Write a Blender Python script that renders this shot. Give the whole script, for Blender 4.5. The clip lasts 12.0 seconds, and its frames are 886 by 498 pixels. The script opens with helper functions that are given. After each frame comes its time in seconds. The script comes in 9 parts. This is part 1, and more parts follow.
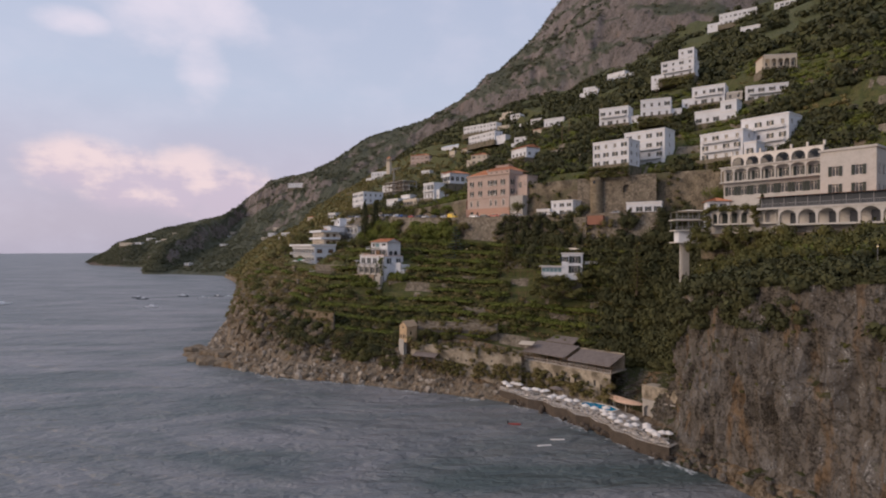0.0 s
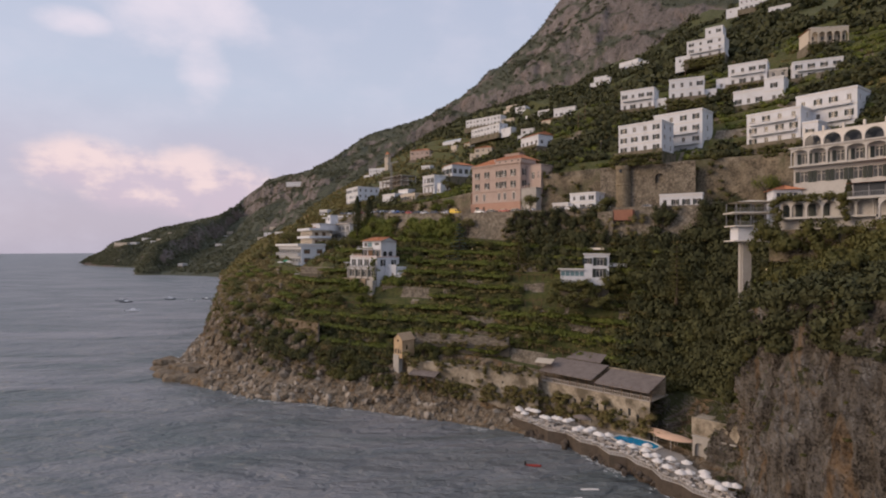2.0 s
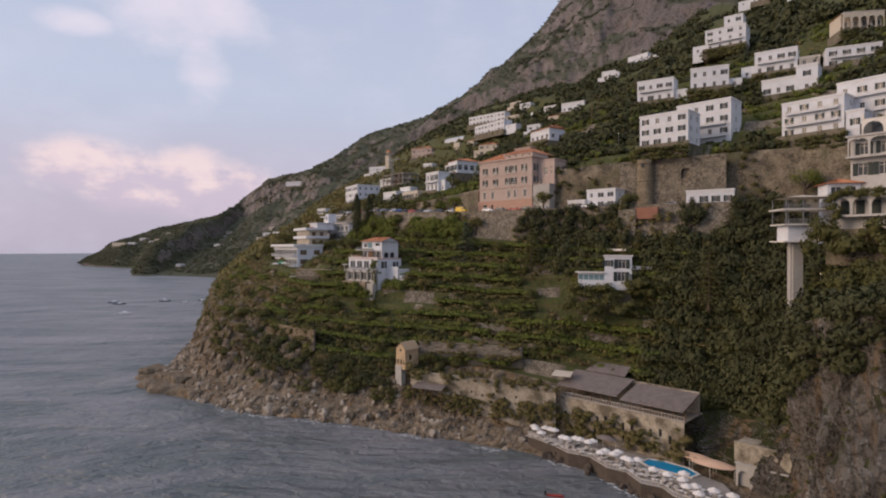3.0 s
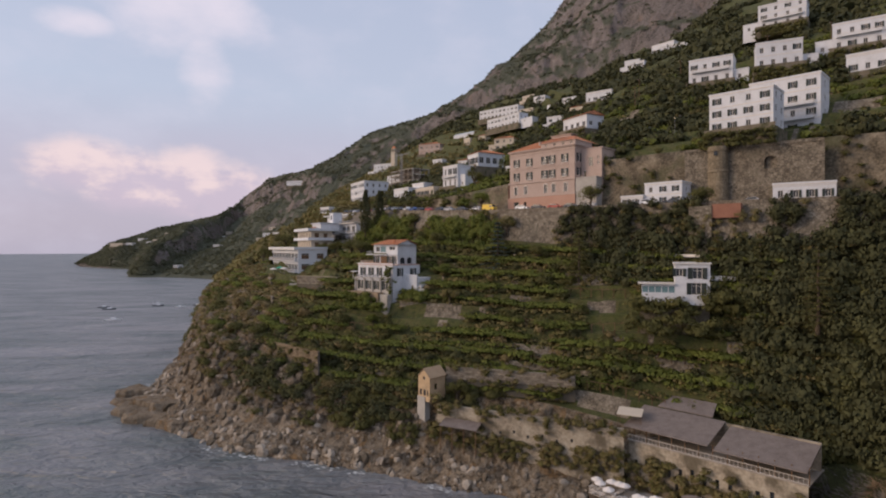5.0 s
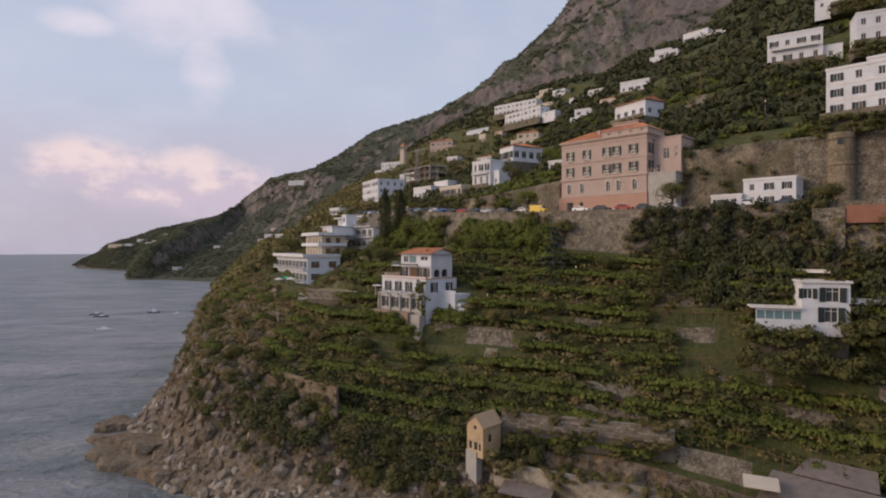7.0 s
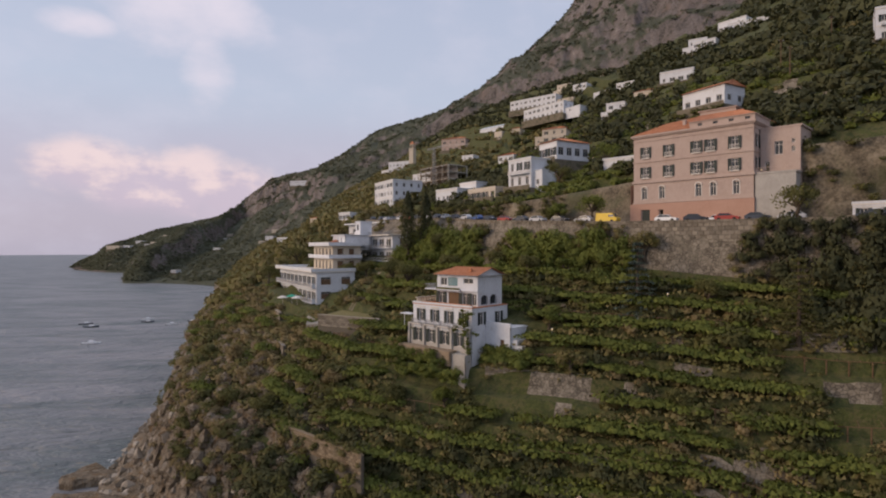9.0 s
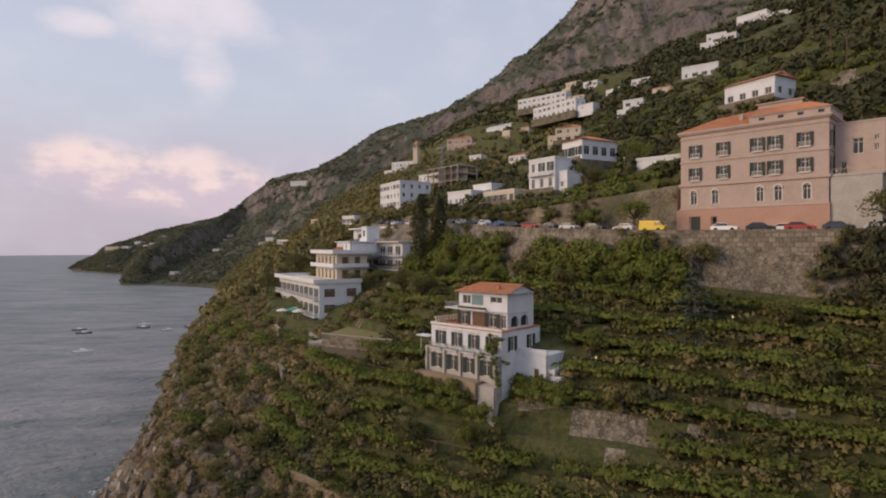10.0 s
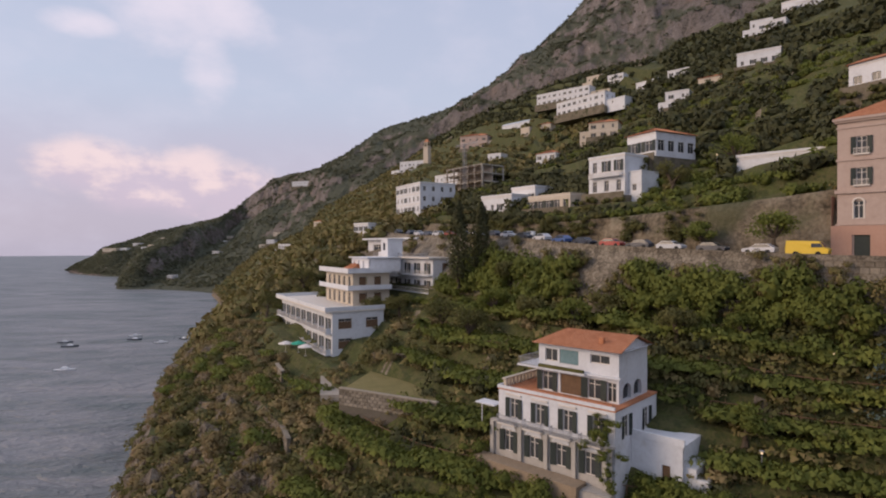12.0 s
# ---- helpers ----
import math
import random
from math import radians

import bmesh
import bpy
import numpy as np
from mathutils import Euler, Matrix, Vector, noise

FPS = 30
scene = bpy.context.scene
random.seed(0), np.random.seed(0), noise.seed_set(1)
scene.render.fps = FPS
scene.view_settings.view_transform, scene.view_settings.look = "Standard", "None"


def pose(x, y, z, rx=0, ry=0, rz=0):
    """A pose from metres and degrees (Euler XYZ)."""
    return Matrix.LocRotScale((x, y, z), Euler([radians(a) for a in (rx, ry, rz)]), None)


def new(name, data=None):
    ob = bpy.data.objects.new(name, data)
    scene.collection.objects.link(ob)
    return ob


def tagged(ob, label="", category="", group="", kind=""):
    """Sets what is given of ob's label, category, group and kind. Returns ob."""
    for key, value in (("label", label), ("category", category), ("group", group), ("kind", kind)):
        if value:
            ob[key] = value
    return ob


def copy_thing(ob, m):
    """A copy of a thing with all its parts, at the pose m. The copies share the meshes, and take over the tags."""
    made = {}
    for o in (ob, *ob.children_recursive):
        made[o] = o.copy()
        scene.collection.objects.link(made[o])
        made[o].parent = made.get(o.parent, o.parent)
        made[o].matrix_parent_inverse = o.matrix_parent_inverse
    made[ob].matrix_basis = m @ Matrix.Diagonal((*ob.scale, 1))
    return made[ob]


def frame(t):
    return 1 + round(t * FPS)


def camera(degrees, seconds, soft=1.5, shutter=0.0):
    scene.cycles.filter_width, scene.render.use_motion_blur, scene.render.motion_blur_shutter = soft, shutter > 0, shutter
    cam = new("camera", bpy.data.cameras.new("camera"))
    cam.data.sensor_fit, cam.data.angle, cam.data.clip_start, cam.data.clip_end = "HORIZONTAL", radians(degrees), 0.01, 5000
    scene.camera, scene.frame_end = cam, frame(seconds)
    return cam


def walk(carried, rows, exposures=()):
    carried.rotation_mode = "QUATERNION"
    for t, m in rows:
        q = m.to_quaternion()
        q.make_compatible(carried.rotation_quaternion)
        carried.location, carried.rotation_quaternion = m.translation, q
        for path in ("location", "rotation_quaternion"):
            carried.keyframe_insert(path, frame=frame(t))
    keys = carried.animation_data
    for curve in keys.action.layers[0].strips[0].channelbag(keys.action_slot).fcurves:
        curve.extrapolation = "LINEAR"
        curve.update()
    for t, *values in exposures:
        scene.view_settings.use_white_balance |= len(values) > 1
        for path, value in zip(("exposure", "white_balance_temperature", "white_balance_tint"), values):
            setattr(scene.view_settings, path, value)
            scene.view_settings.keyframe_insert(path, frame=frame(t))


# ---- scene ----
# The drone's flight: seconds, x, y, z, heading, pitch. The sea is z = 0.
cam = camera(76.0, 12.0, 2.0)
FLIGHT = [
    (0.0, -11.47, -1.24, 49.26, -4.463, -0.241),
    (0.5, -10.72, 6.28, 49.10, -4.439, -0.238),
    (1.0, -10.05, 13.77, 49.03, -4.416, -0.235),
    (1.5, -9.58, 21.24, 49.03, -4.392, -0.232),
    (2.0, -9.39, 28.69, 49.10, -4.368, -0.229),
    (2.5, -9.54, 36.12, 49.21, -4.345, -0.226),
    (3.0, -10.04, 43.52, 49.37, -4.321, -0.224),
    (4.0, -12.07, 58.30, 49.84, -4.273, -0.219),
    (5.0, -15.23, 73.04, 50.55, -4.225, -0.215),
    (5.5, -17.11, 80.40, 51.01, -4.201, -0.213),
    (6.0, -19.11, 87.76, 51.56, -4.178, -0.211),
    (6.5, -21.15, 95.12, 52.18, -4.154, -0.209),
    (7.0, -23.18, 102.49, 52.90, -4.129, -0.208),
    (8.0, -26.99, 117.24, 54.61, -4.081, -0.205),
    (9.0, -30.29, 132.04, 56.65, -4.033, -0.203),
    (9.5, -31.75, 139.47, 57.75, -4.009, -0.203),
    (10.0, -33.13, 146.91, 58.88, -3.985, -0.202),
    (10.5, -34.50, 154.38, 60.01, -3.960, -0.201),
    (11.0, -35.99, 161.88, 61.08, -3.936, -0.201),
    (11.5, -37.74, 169.40, 62.05, -3.912, -0.201),
    (12.0, -39.94, 176.96, 62.87, -3.887, -0.201),
]
walk(cam, [(t, pose(x, y, z, 90 + pitch, 0, heading)) for t, x, y, z, heading, pitch in FLIGHT],
     exposures=[(0.0, 0.12, 6560, 11.5), (1.0, 0.12, 6560, 11.5), (1.3, 0.24, 7300, 10.5), (1.7, 0.23, 7150, 10.5), (2.1, 0.14, 6650, 11.5), (3.0, 0.14, 6560, 11.5), (7.0, 0.1, 6600, 10.5), (9.5, 0.1, 6650, 10.5), (10.0, 0.16, 6950, 10.5), (11.0, 0.23, 6900, 11), (11.6, 0.16, 6650, 12), (12.0, 0.16, 6600, 12.5)])

# ---- daylight: a hazy evening sky over the sea, soft low sun from the seaward side ----
SUN_AZ, SUN_EL = 264.0, 21.0          # degrees; azimuth clockwise from +y
world = bpy.data.worlds.new("evening_sky")
scene.world = world
world.use_nodes = True


def nodes_of(tree):
    tree.nodes.clear()
    return tree.nodes, tree.links


def build_sky():
    n, l = nodes_of(world.node_tree)
    out, bg = n.new("ShaderNodeOutputWorld"), n.new("ShaderNodeBackground")
    sky = n.new("ShaderNodeTexSky")
    sky.sky_type, sky.sun_disc = "NISHITA", False
    sky.sun_elevation, sky.sun_rotation = radians(SUN_EL), radians(SUN_AZ)
    sky.altitude, sky.air_density, sky.dust_density, sky.ozone_density = 50, 1.0, 1.5, 2.0
    tex = n.new("ShaderNodeTexCoord")
    sep = n.new("ShaderNodeSeparateXYZ")
    l.new(tex.outputs["Generated"], sep.inputs[0])

    def maths(op, a, b=None, c=None):
        m = n.new("ShaderNodeMath")
        m.operation = op
        for k, v in enumerate((a, b, c)):
            if v is None:
                continue
            if isinstance(v, (int, float)):
                m.inputs[k].default_value = v
            else:
                l.new(v, m.inputs[k])
        return m.outputs[0]

    def mix(fac, a, b):
        m = n.new("ShaderNodeMix")
        m.data_type = "RGBA"
        for k, v in ((0, fac), (6, a), (7, b)):
            if isinstance(v, tuple):
                m.inputs[k].default_value = (*v, 1)
            elif isinstance(v, float):
                m.inputs[k].default_value = v
            else:
                l.new(v, m.inputs[k])
        return m.outputs[2]

    def smooth(v, a, b):
        m = n.new("ShaderNodeMapRange")
        m.interpolation_type = "SMOOTHSTEP"
        l.new(v, m.inputs[0])
        m.inputs[1].default_value, m.inputs[2].default_value = a, b
        return m.outputs[0]

    # haze veil: mauve at the horizon, pale blue above
    ramp = n.new("ShaderNodeValToRGB")
    l.new(sep.outputs[2], ramp.inputs[0])
    stops = [(0.0, (0.45, 0.43, 0.54)), (0.06, (0.49, 0.44, 0.55)), (0.13, (0.54, 0.525, 0.64)), (0.25, (0.545, 0.595, 0.735)), (0.42, (0.51, 0.565, 0.725)), (1.0, (0.66, 0.71, 0.88))]
    while len(ramp.color_ramp.elements) < len(stops):
        ramp.color_ramp.elements.new(0.5)
    for e, (p, c) in zip(ramp.color_ramp.elements, stops):
        e.position, e.color = p, (*c, 1)
    scale = n.new("ShaderNodeVectorMath")
    scale.operation = "SCALE"
    l.new(sky.outputs[0], scale.inputs[0])
    scale.inputs[3].default_value = 0.1
    base = mix(0.8, scale.outputs[0], ramp.outputs[0])

    # clouds live in azimuth and elevation
    az = maths("ARCTAN2", sep.outputs[0], sep.outputs[1])
    el = maths("ARCSINE", sep.outputs[2])
    uv = n.new("ShaderNodeCombineXYZ")
    l.new(az, uv.inputs[0])
    l.new(maths("MULTIPLY", el, 1.7), uv.inputs[1])

    def fbm(size, detail, dx=0.0):
        mp = n.new("ShaderNodeMapping")
        mp.inputs["Location"].default_value = (dx, dx * 0.7, 0)
        l.new(uv.outputs[0], mp.inputs[0])
        t = n.new("ShaderNodeTexNoise")
        t.inputs["Scale"].default_value, t.inputs["Detail"].default_value, t.inputs["Roughness"].default_value = size, detail, 0.55
        l.new(mp.outputs[0], t.inputs["Vector"])
        return t.outputs[0]

    def blob(a0, e0, wa, we):
        da = maths("DIVIDE", maths("SUBTRACT", az, radians(a0)), radians(wa))
        de = maths("DIVIDE", maths("SUBTRACT", el, radians(e0)), radians(we))
        return maths("SUBTRACT", 1.0, maths("ADD", maths("MULTIPLY", da, da), maths("MULTIPLY", de, de)))

    billow = fbm(13.0, 5.0)
    wisp = fbm(7.0, 5.0, 3.1)
    # a bank of pink cumulus low over the sea, and thin bright veils higher up
    bank = None
    for c in CLOUD_BANK:
        b = maths("ADD", blob(*c), maths("MULTIPLY", maths("SUBTRACT", billow, 0.5), 2.0))
        bank = b if bank is None else maths("MAXIMUM", bank, b)
    bank = smooth(bank, -0.75, 0.75)
    veil = None
    for c in CLOUD_VEIL:
        b = maths("ADD", blob(*c), maths("MULTIPLY", maths("SUBTRACT", wisp, 0.5), 3.4))
        veil = b if veil is None else maths("MAXIMUM", veil, b)
    veil = smooth(veil, -0.8, 1.5)
    lower = smooth(maths("ADD", el, maths("MULTIPLY", maths("SUBTRACT", wisp, 0.5), 0.08)), radians(13.0), radians(7.0))
    broad = smooth(wisp, 0.42, 0.72)
    col = mix(maths("MULTIPLY", lower, 0.4), base, (0.50, 0.45, 0.57))
    col = mix(maths("MULTIPLY", broad, 0.22), col, (0.66, 0.64, 0.76))
    col = mix(maths("MULTIPLY", veil, 0.7), col, (0.78, 0.71, 0.80))
    tops = mix(smooth(maths("ADD", billow, maths("MULTIPLY", maths("SUBTRACT", el, radians(6.0)), 3.0)), 0.4, 0.62), (0.60, 0.50, 0.60), (0.92, 0.72, 0.70))
    col = mix(maths("MULTIPLY", bank, 0.68), col, tops)
    l.new(col, bg.inputs[0])
    bg.inputs[1].default_value = 1.0
    l.new(bg.outputs[0], out.inputs[0])


# azimuth, elevation, half width, half height in degrees, azimuth from +y towards +x
CLOUD_BANK = [(-28.0, 7.0, 4.2, 2.2), (-24.2, 5.8, 4.0, 2.7), (-20.2, 5.8, 4.6, 2.9), (-16.2, 4.8, 4.2, 2.9)]
CLOUD_VEIL = [(-20.0, 21.0, 6.0, 4.0), (-18.5, 17.0, 2.2, 3.5), (-28.5, 18.5, 2.6, 1.0)]
build_sky()

sun = new("sun", bpy.data.lights.new("sun", "SUN"))
sun.data.energy, sun.data.angle, sun.data.color = 1.75, radians(28), (1.0, 0.74, 0.52)
sun_dir = Vector((math.sin(radians(SUN_AZ)) * math.cos(radians(SUN_EL)), math.cos(radians(SUN_AZ)) * math.cos(radians(SUN_EL)), math.sin(radians(SUN_EL))))
sun.rotation_euler = sun_dir.to_track_quat("Z", "Y").to_euler()


# ---- materials ----
def material(name, colours, rough=0.8, scale=1.0, detail=6.0, bump=0.3, bump_scale=None, metal=0.0, islands=0.0, objects=0.0, spots=None, transmission=0.0, distortion=0.0, stretch=None, spread=(0.3, 0.7), cells=0.0, leaf=0.0):
    """A surface: its colours run along a two-scale noise in metres; islands, objects: how far each piece's tone varies."""
    m = bpy.data.materials.new(name)
    m.use_nodes = True
    n, l = nodes_of(m.node_tree)
    out, b = n.new("ShaderNodeOutputMaterial"), n.new("ShaderNodeBsdfPrincipled")
    l.new(b.outputs[0], out.inputs[0])
    geo = n.new("ShaderNodeNewGeometry")
    place = geo.outputs["Position"]
    if stretch:
        mp = n.new("ShaderNodeMapping")
        mp.inputs["Scale"].default_value = stretch
        l.new(place, mp.inputs[0])
        place = mp.outputs[0]

    def fbm(size, det, rough_=0.6):
        t = n.new("ShaderNodeTexNoise")
        t.inputs["Scale"].default_value, t.inputs["Detail"].default_value, t.inputs["Roughness"].default_value = size, det, rough_
        t.inputs["Distortion"].default_value = distortion
        l.new(place, t.inputs["Vector"])
        return t.outputs[0]

    fine, coarse = fbm(scale * 6, detail), fbm(scale, detail)
    add = n.new("ShaderNodeMath")
    add.operation = "MULTIPLY_ADD"
    l.new(fine, add.inputs[0])
    add.inputs[1].default_value = 0.45
    half = n.new("ShaderNodeMath")
    half.operation = "MULTIPLY"
    l.new(coarse, half.inputs[0])
    half.inputs[1].default_value = 0.55
    l.new(half.outputs[0], add.inputs[2])
    value = add.outputs[0]
    if cells:
        # uneven stones: each its own tone, dark joints between
        vo, ed = n.new("ShaderNodeTexVoronoi"), n.new("ShaderNodeTexVoronoi")
        ed.feature = "DISTANCE_TO_EDGE"
        for tx in (vo, ed):
            tx.inputs["Scale"].default_value = cells
            l.new(place, tx.inputs["Vector"])
        tone = n.new("ShaderNodeMath")
        tone.operation = "MULTIPLY_ADD"
        l.new(vo.outputs["Color"], tone.inputs[0])
        tone.inputs[1].default_value = 0.22
        l.new(value, tone.inputs[2])
        joint = n.new("ShaderNodeMapRange")
        l.new(ed.outputs[0], joint.inputs[0])
        joint.inputs[1].default_value, joint.inputs[2].default_value, joint.inputs[3].default_value, joint.inputs[4].default_value = 0.0, 0.12, -0.25, -0.11
        fit = n.new("ShaderNodeMath")
        fit.operation = "ADD"
        l.new(tone.outputs[0], fit.inputs[0])
        l.new(joint.outputs[0], fit.inputs[1])
        value = fit.outputs[0]
    for k, src in ((islands, "Random Per Island"), (objects, None)):
        if k:
            r = geo.outputs[src] if src else n.new("ShaderNodeObjectInfo").outputs["Random"]
            q = n.new("ShaderNodeMath")
            q.operation = "MULTIPLY_ADD"
            l.new(r, q.inputs[0])
            q.inputs[1].default_value = k
            p = n.new("ShaderNodeMath")
            p.operation = "SUBTRACT"
            l.new(value, p.inputs[0])
            p.inputs[1].default_value = k / 2
            l.new(p.outputs[0], q.inputs[2])
            value = q.outputs[0]
    ramp = n.new("ShaderNodeValToRGB")
    l.new(value, ramp.inputs[0])
    while len(ramp.color_ramp.elements) < len(colours):
        ramp.color_ramp.elements.new(0.5)
    for k, (e, c) in enumerate(zip(ramp.color_ramp.elements, colours)):
        e.position, e.color = spread[0] + (spread[1] - spread[0]) * k / max(1, len(colours) - 1), (*c, 1)
    colour = ramp.outputs[0]
    if spots:
        size, lo, hi, c, amount = spots
        s = fbm(size, 4.0)
        mr = n.new("ShaderNodeMapRange")
        l.new(s, mr.inputs[0])
        mr.inputs[1].default_value, mr.inputs[2].default_value, mr.inputs[4].default_value = lo, hi, amount
        mx = n.new("ShaderNodeMix")
        mx.data_type = "RGBA"
        l.new(mr.outputs[0], mx.inputs[0])
        l.new(colour, mx.inputs[6])
        mx.inputs[7].default_value = (*c, 1)
        colour = mx.outputs[2]
    l.new(colour, b.inputs["Base Color"])
    b.inputs["Roughness"].default_value, b.inputs["Metallic"].default_value = rough, metal
    b.inputs["Transmission Weight"].default_value = transmission
    b.inputs["Specular IOR Level"].default_value = 0.3
    if bump:
        bp = n.new("ShaderNodeBump")
        bp.inputs["Strength"].default_value = bump
        bp.inputs["Distance"].default_value = 0.3
        l.new(fbm(bump_scale or scale * 4, 8.0), bp.inputs["Height"])
        l.new(bp.outputs[0], b.inputs["Normal"])
    if leaf:
        tr, ms = n.new("ShaderNodeBsdfTranslucent"), n.new("ShaderNodeMixShader")
        l.new(colour, tr.inputs[0])
        ms.inputs[0].default_value = leaf
        l.new(b.outputs[0], ms.inputs[1])
        l.new(tr.outputs[0], ms.inputs[2])
        l.new(ms.outputs[0], out.inputs[0])
    return m


M = {}
M["ground"] = material("dry_earth_and_scrub", [(0.048, 0.054, 0.017), (0.072, 0.084, 0.024), (0.105, 0.092, 0.042), (0.066, 0.080, 0.022)], 0.95, 0.45, bump=1.0, bump_scale=2.2, spots=(0.9, 0.48, 0.6, (0.04, 0.05, 0.016), 0.8), spread=(0.38, 0.62))
def rock_material(name, tones, stain, scale, streak=0.12, crack=0.0, stain_at=(0.5, 0.62), spread=(0.36, 0.66), dist=0.6, green=None, green_at=(0.5, 0.7)):
    """Bare rock: upright streaks over fine grain, stained in patches, cracked, overgrown where it lies flat."""
    m = bpy.data.materials.new(name)
    m.use_nodes = True
    n, l = nodes_of(m.node_tree)
    out, b = n.new("ShaderNodeOutputMaterial"), n.new("ShaderNodeBsdfPrincipled")
    l.new(b.outputs[0], out.inputs[0])
    b.inputs["Roughness"].default_value, b.inputs["Specular IOR Level"].default_value = 0.92, 0.25
    geo = n.new("ShaderNodeNewGeometry")
    mp = n.new("ShaderNodeMapping")
    mp.inputs["Scale"].default_value = (1, 1, streak)
    l.new(geo.outputs["Position"], mp.inputs[0])

    def fbm(vector, size, det=7.0, rough=0.62, distortion=0.0):
        t = n.new("ShaderNodeTexNoise")
        t.inputs["Scale"].default_value, t.inputs["Detail"].default_value, t.inputs["Roughness"].default_value, t.inputs["Distortion"].default_value = size, det, rough, distortion
        l.new(vector, t.inputs["Vector"])
        return t.outputs[0]

    def maths(op, a, c):
        q = n.new("ShaderNodeMath")
        q.operation = op
        for k, v in enumerate((a, c)):
            if isinstance(v, float):
                q.inputs[k].default_value = v
            else:
                l.new(v, q.inputs[k])
        return q.outputs[0]

    def between(v, lo, hi):
        q = n.new("ShaderNodeMapRange")
        q.interpolation_type = "SMOOTHSTEP"
        l.new(v, q.inputs[0])
        q.inputs[1].default_value, q.inputs[2].default_value = lo, hi
        return q.outputs[0]

    def mix(fac, a, c):
        q = n.new("ShaderNodeMix")
        q.data_type = "RGBA"
        for k, v in ((0, fac), (6, a), (7, c)):
            if isinstance(v, tuple):
                q.inputs[k].default_value = (*v, 1)
            else:
                l.new(v, q.inputs[k])
        return q.outputs[2]

    flat, tall = geo.outputs["Position"], mp.outputs[0]
    streaks, fine, large = fbm(tall, scale * 1.5, 8.0, 0.65, 0.4), fbm(flat, scale * 8, 8.0, 0.72), fbm(flat, scale * 0.3, 5.0)
    value = maths("ADD", maths("ADD", maths("MULTIPLY", streaks, 0.36), maths("MULTIPLY", fine, 0.44)), maths("MULTIPLY", large, 0.20))
    ramp = n.new("ShaderNodeValToRGB")
    l.new(value, ramp.inputs[0])
    while len(ramp.color_ramp.elements) < len(tones):
        ramp.color_ramp.elements.new(0.5)
    for k, (e, c) in enumerate(zip(ramp.color_ramp.elements, tones)):
        e.position, e.color = spread[0] + (spread[1] - spread[0]) * k / (len(tones) - 1), (*c, 1)
    colour = ramp.outputs[0]
    patch_of = fbm(tall, scale * 0.7, 6.0, 0.6, 0.8)
    colour = mix(maths("MULTIPLY", between(patch_of, *stain_at), 0.8), colour, stain)
    height = maths("ADD", maths("MULTIPLY", streaks, 0.9), maths("MULTIPLY", fine, 0.5))
    if crack:
        ed = n.new("ShaderNodeTexVoronoi")
        ed.feature = "DISTANCE_TO_EDGE"
        ed.inputs["Scale"].default_value = crack
        warp = n.new("ShaderNodeVectorMath")
        warp.operation = "ADD"
        l.new(flat, warp.inputs[0])
        l.new(maths("MULTIPLY", fbm(flat, crack * 1.5, 5.0), 2.5 / crack), warp.inputs[1])
        l.new(warp.outputs[0], ed.inputs["Vector"])
        gap = between(maths("ADD", ed.outputs[0], maths("MULTIPLY", fine, 0.5)), 0.16, 0.34)
        colour = mix(maths("ADD", maths("MULTIPLY", gap, 0.45), 0.55), tones[0], colour)
        height = maths("ADD", height, maths("MULTIPLY", gap, 0.35))
    if green:
        up = n.new("ShaderNodeSeparateXYZ")
        l.new(geo.outputs["Normal"], up.inputs[0])
        grown = maths("ADD", up.outputs[2], maths("MULTIPLY", maths("SUBTRACT", maths("ADD", maths("MULTIPLY", large, 0.6), maths("MULTIPLY", fine, 0.4)), 0.5), 1.9))
        tint = mix(between(fine, 0.38, 0.62), green[0], green[1])
        colour = mix(between(grown, *green_at), colour, tint)
    l.new(colour, b.inputs["Base Color"])
    bp = n.new("ShaderNodeBump")
    bp.inputs["Strength"].default_value, bp.inputs["Distance"].default_value = 1.0, dist
    l.new(height, bp.inputs["Height"])
    l.new(bp.outputs[0], b.inputs["Normal"])
    return m


M["cliff"] = rock_material("limestone_cliff", [(0.03, 0.026, 0.02), (0.115, 0.098, 0.077), (0.195, 0.17, 0.142), (0.17, 0.162, 0.15), (0.42, 0.395, 0.365)], (0.24, 0.15, 0.075), 0.34, 0.2, 0.35, (0.52, 0.68), (0.395, 0.605), 1.2, ((0.05, 0.052, 0.02), (0.08, 0.085, 0.03)), (0.62, 0.85))
M["rock"] = rock_material("shore_limestone", [(0.04, 0.03, 0.02), (0.14, 0.104, 0.068), (0.28, 0.225, 0.16), (0.25, 0.205, 0.152), (0.50, 0.435, 0.35)], (0.25, 0.155, 0.072), 0.5, 0.5, 0.45, (0.54, 0.66), (0.39, 0.61), 0.9)
M["mountain"] = rock_material("mountain_limestone_and_scrub", [(0.06, 0.055, 0.046), (0.14, 0.122, 0.11), (0.20, 0.172, 0.158), (0.215, 0.188, 0.174), (0.36, 0.31, 0.285)], (0.24, 0.185, 0.155), 0.045, 0.35, 0.0, (0.54, 0.68), (0.41, 0.60), 8.0, ((0.07, 0.076, 0.052), (0.115, 0.12, 0.08)), (0.56, 0.7))
M["stone_wall"] = material("dry_stone_wall", [(0.08, 0.067, 0.05), (0.20, 0.17, 0.13), (0.31, 0.27, 0.21)], 0.92, 0.5, bump=0.8, bump_scale=2.2, spots=(0.25, 0.55, 0.7, (0.07, 0.06, 0.04), 0.6), spread=(0.32, 0.68), cells=1.5)
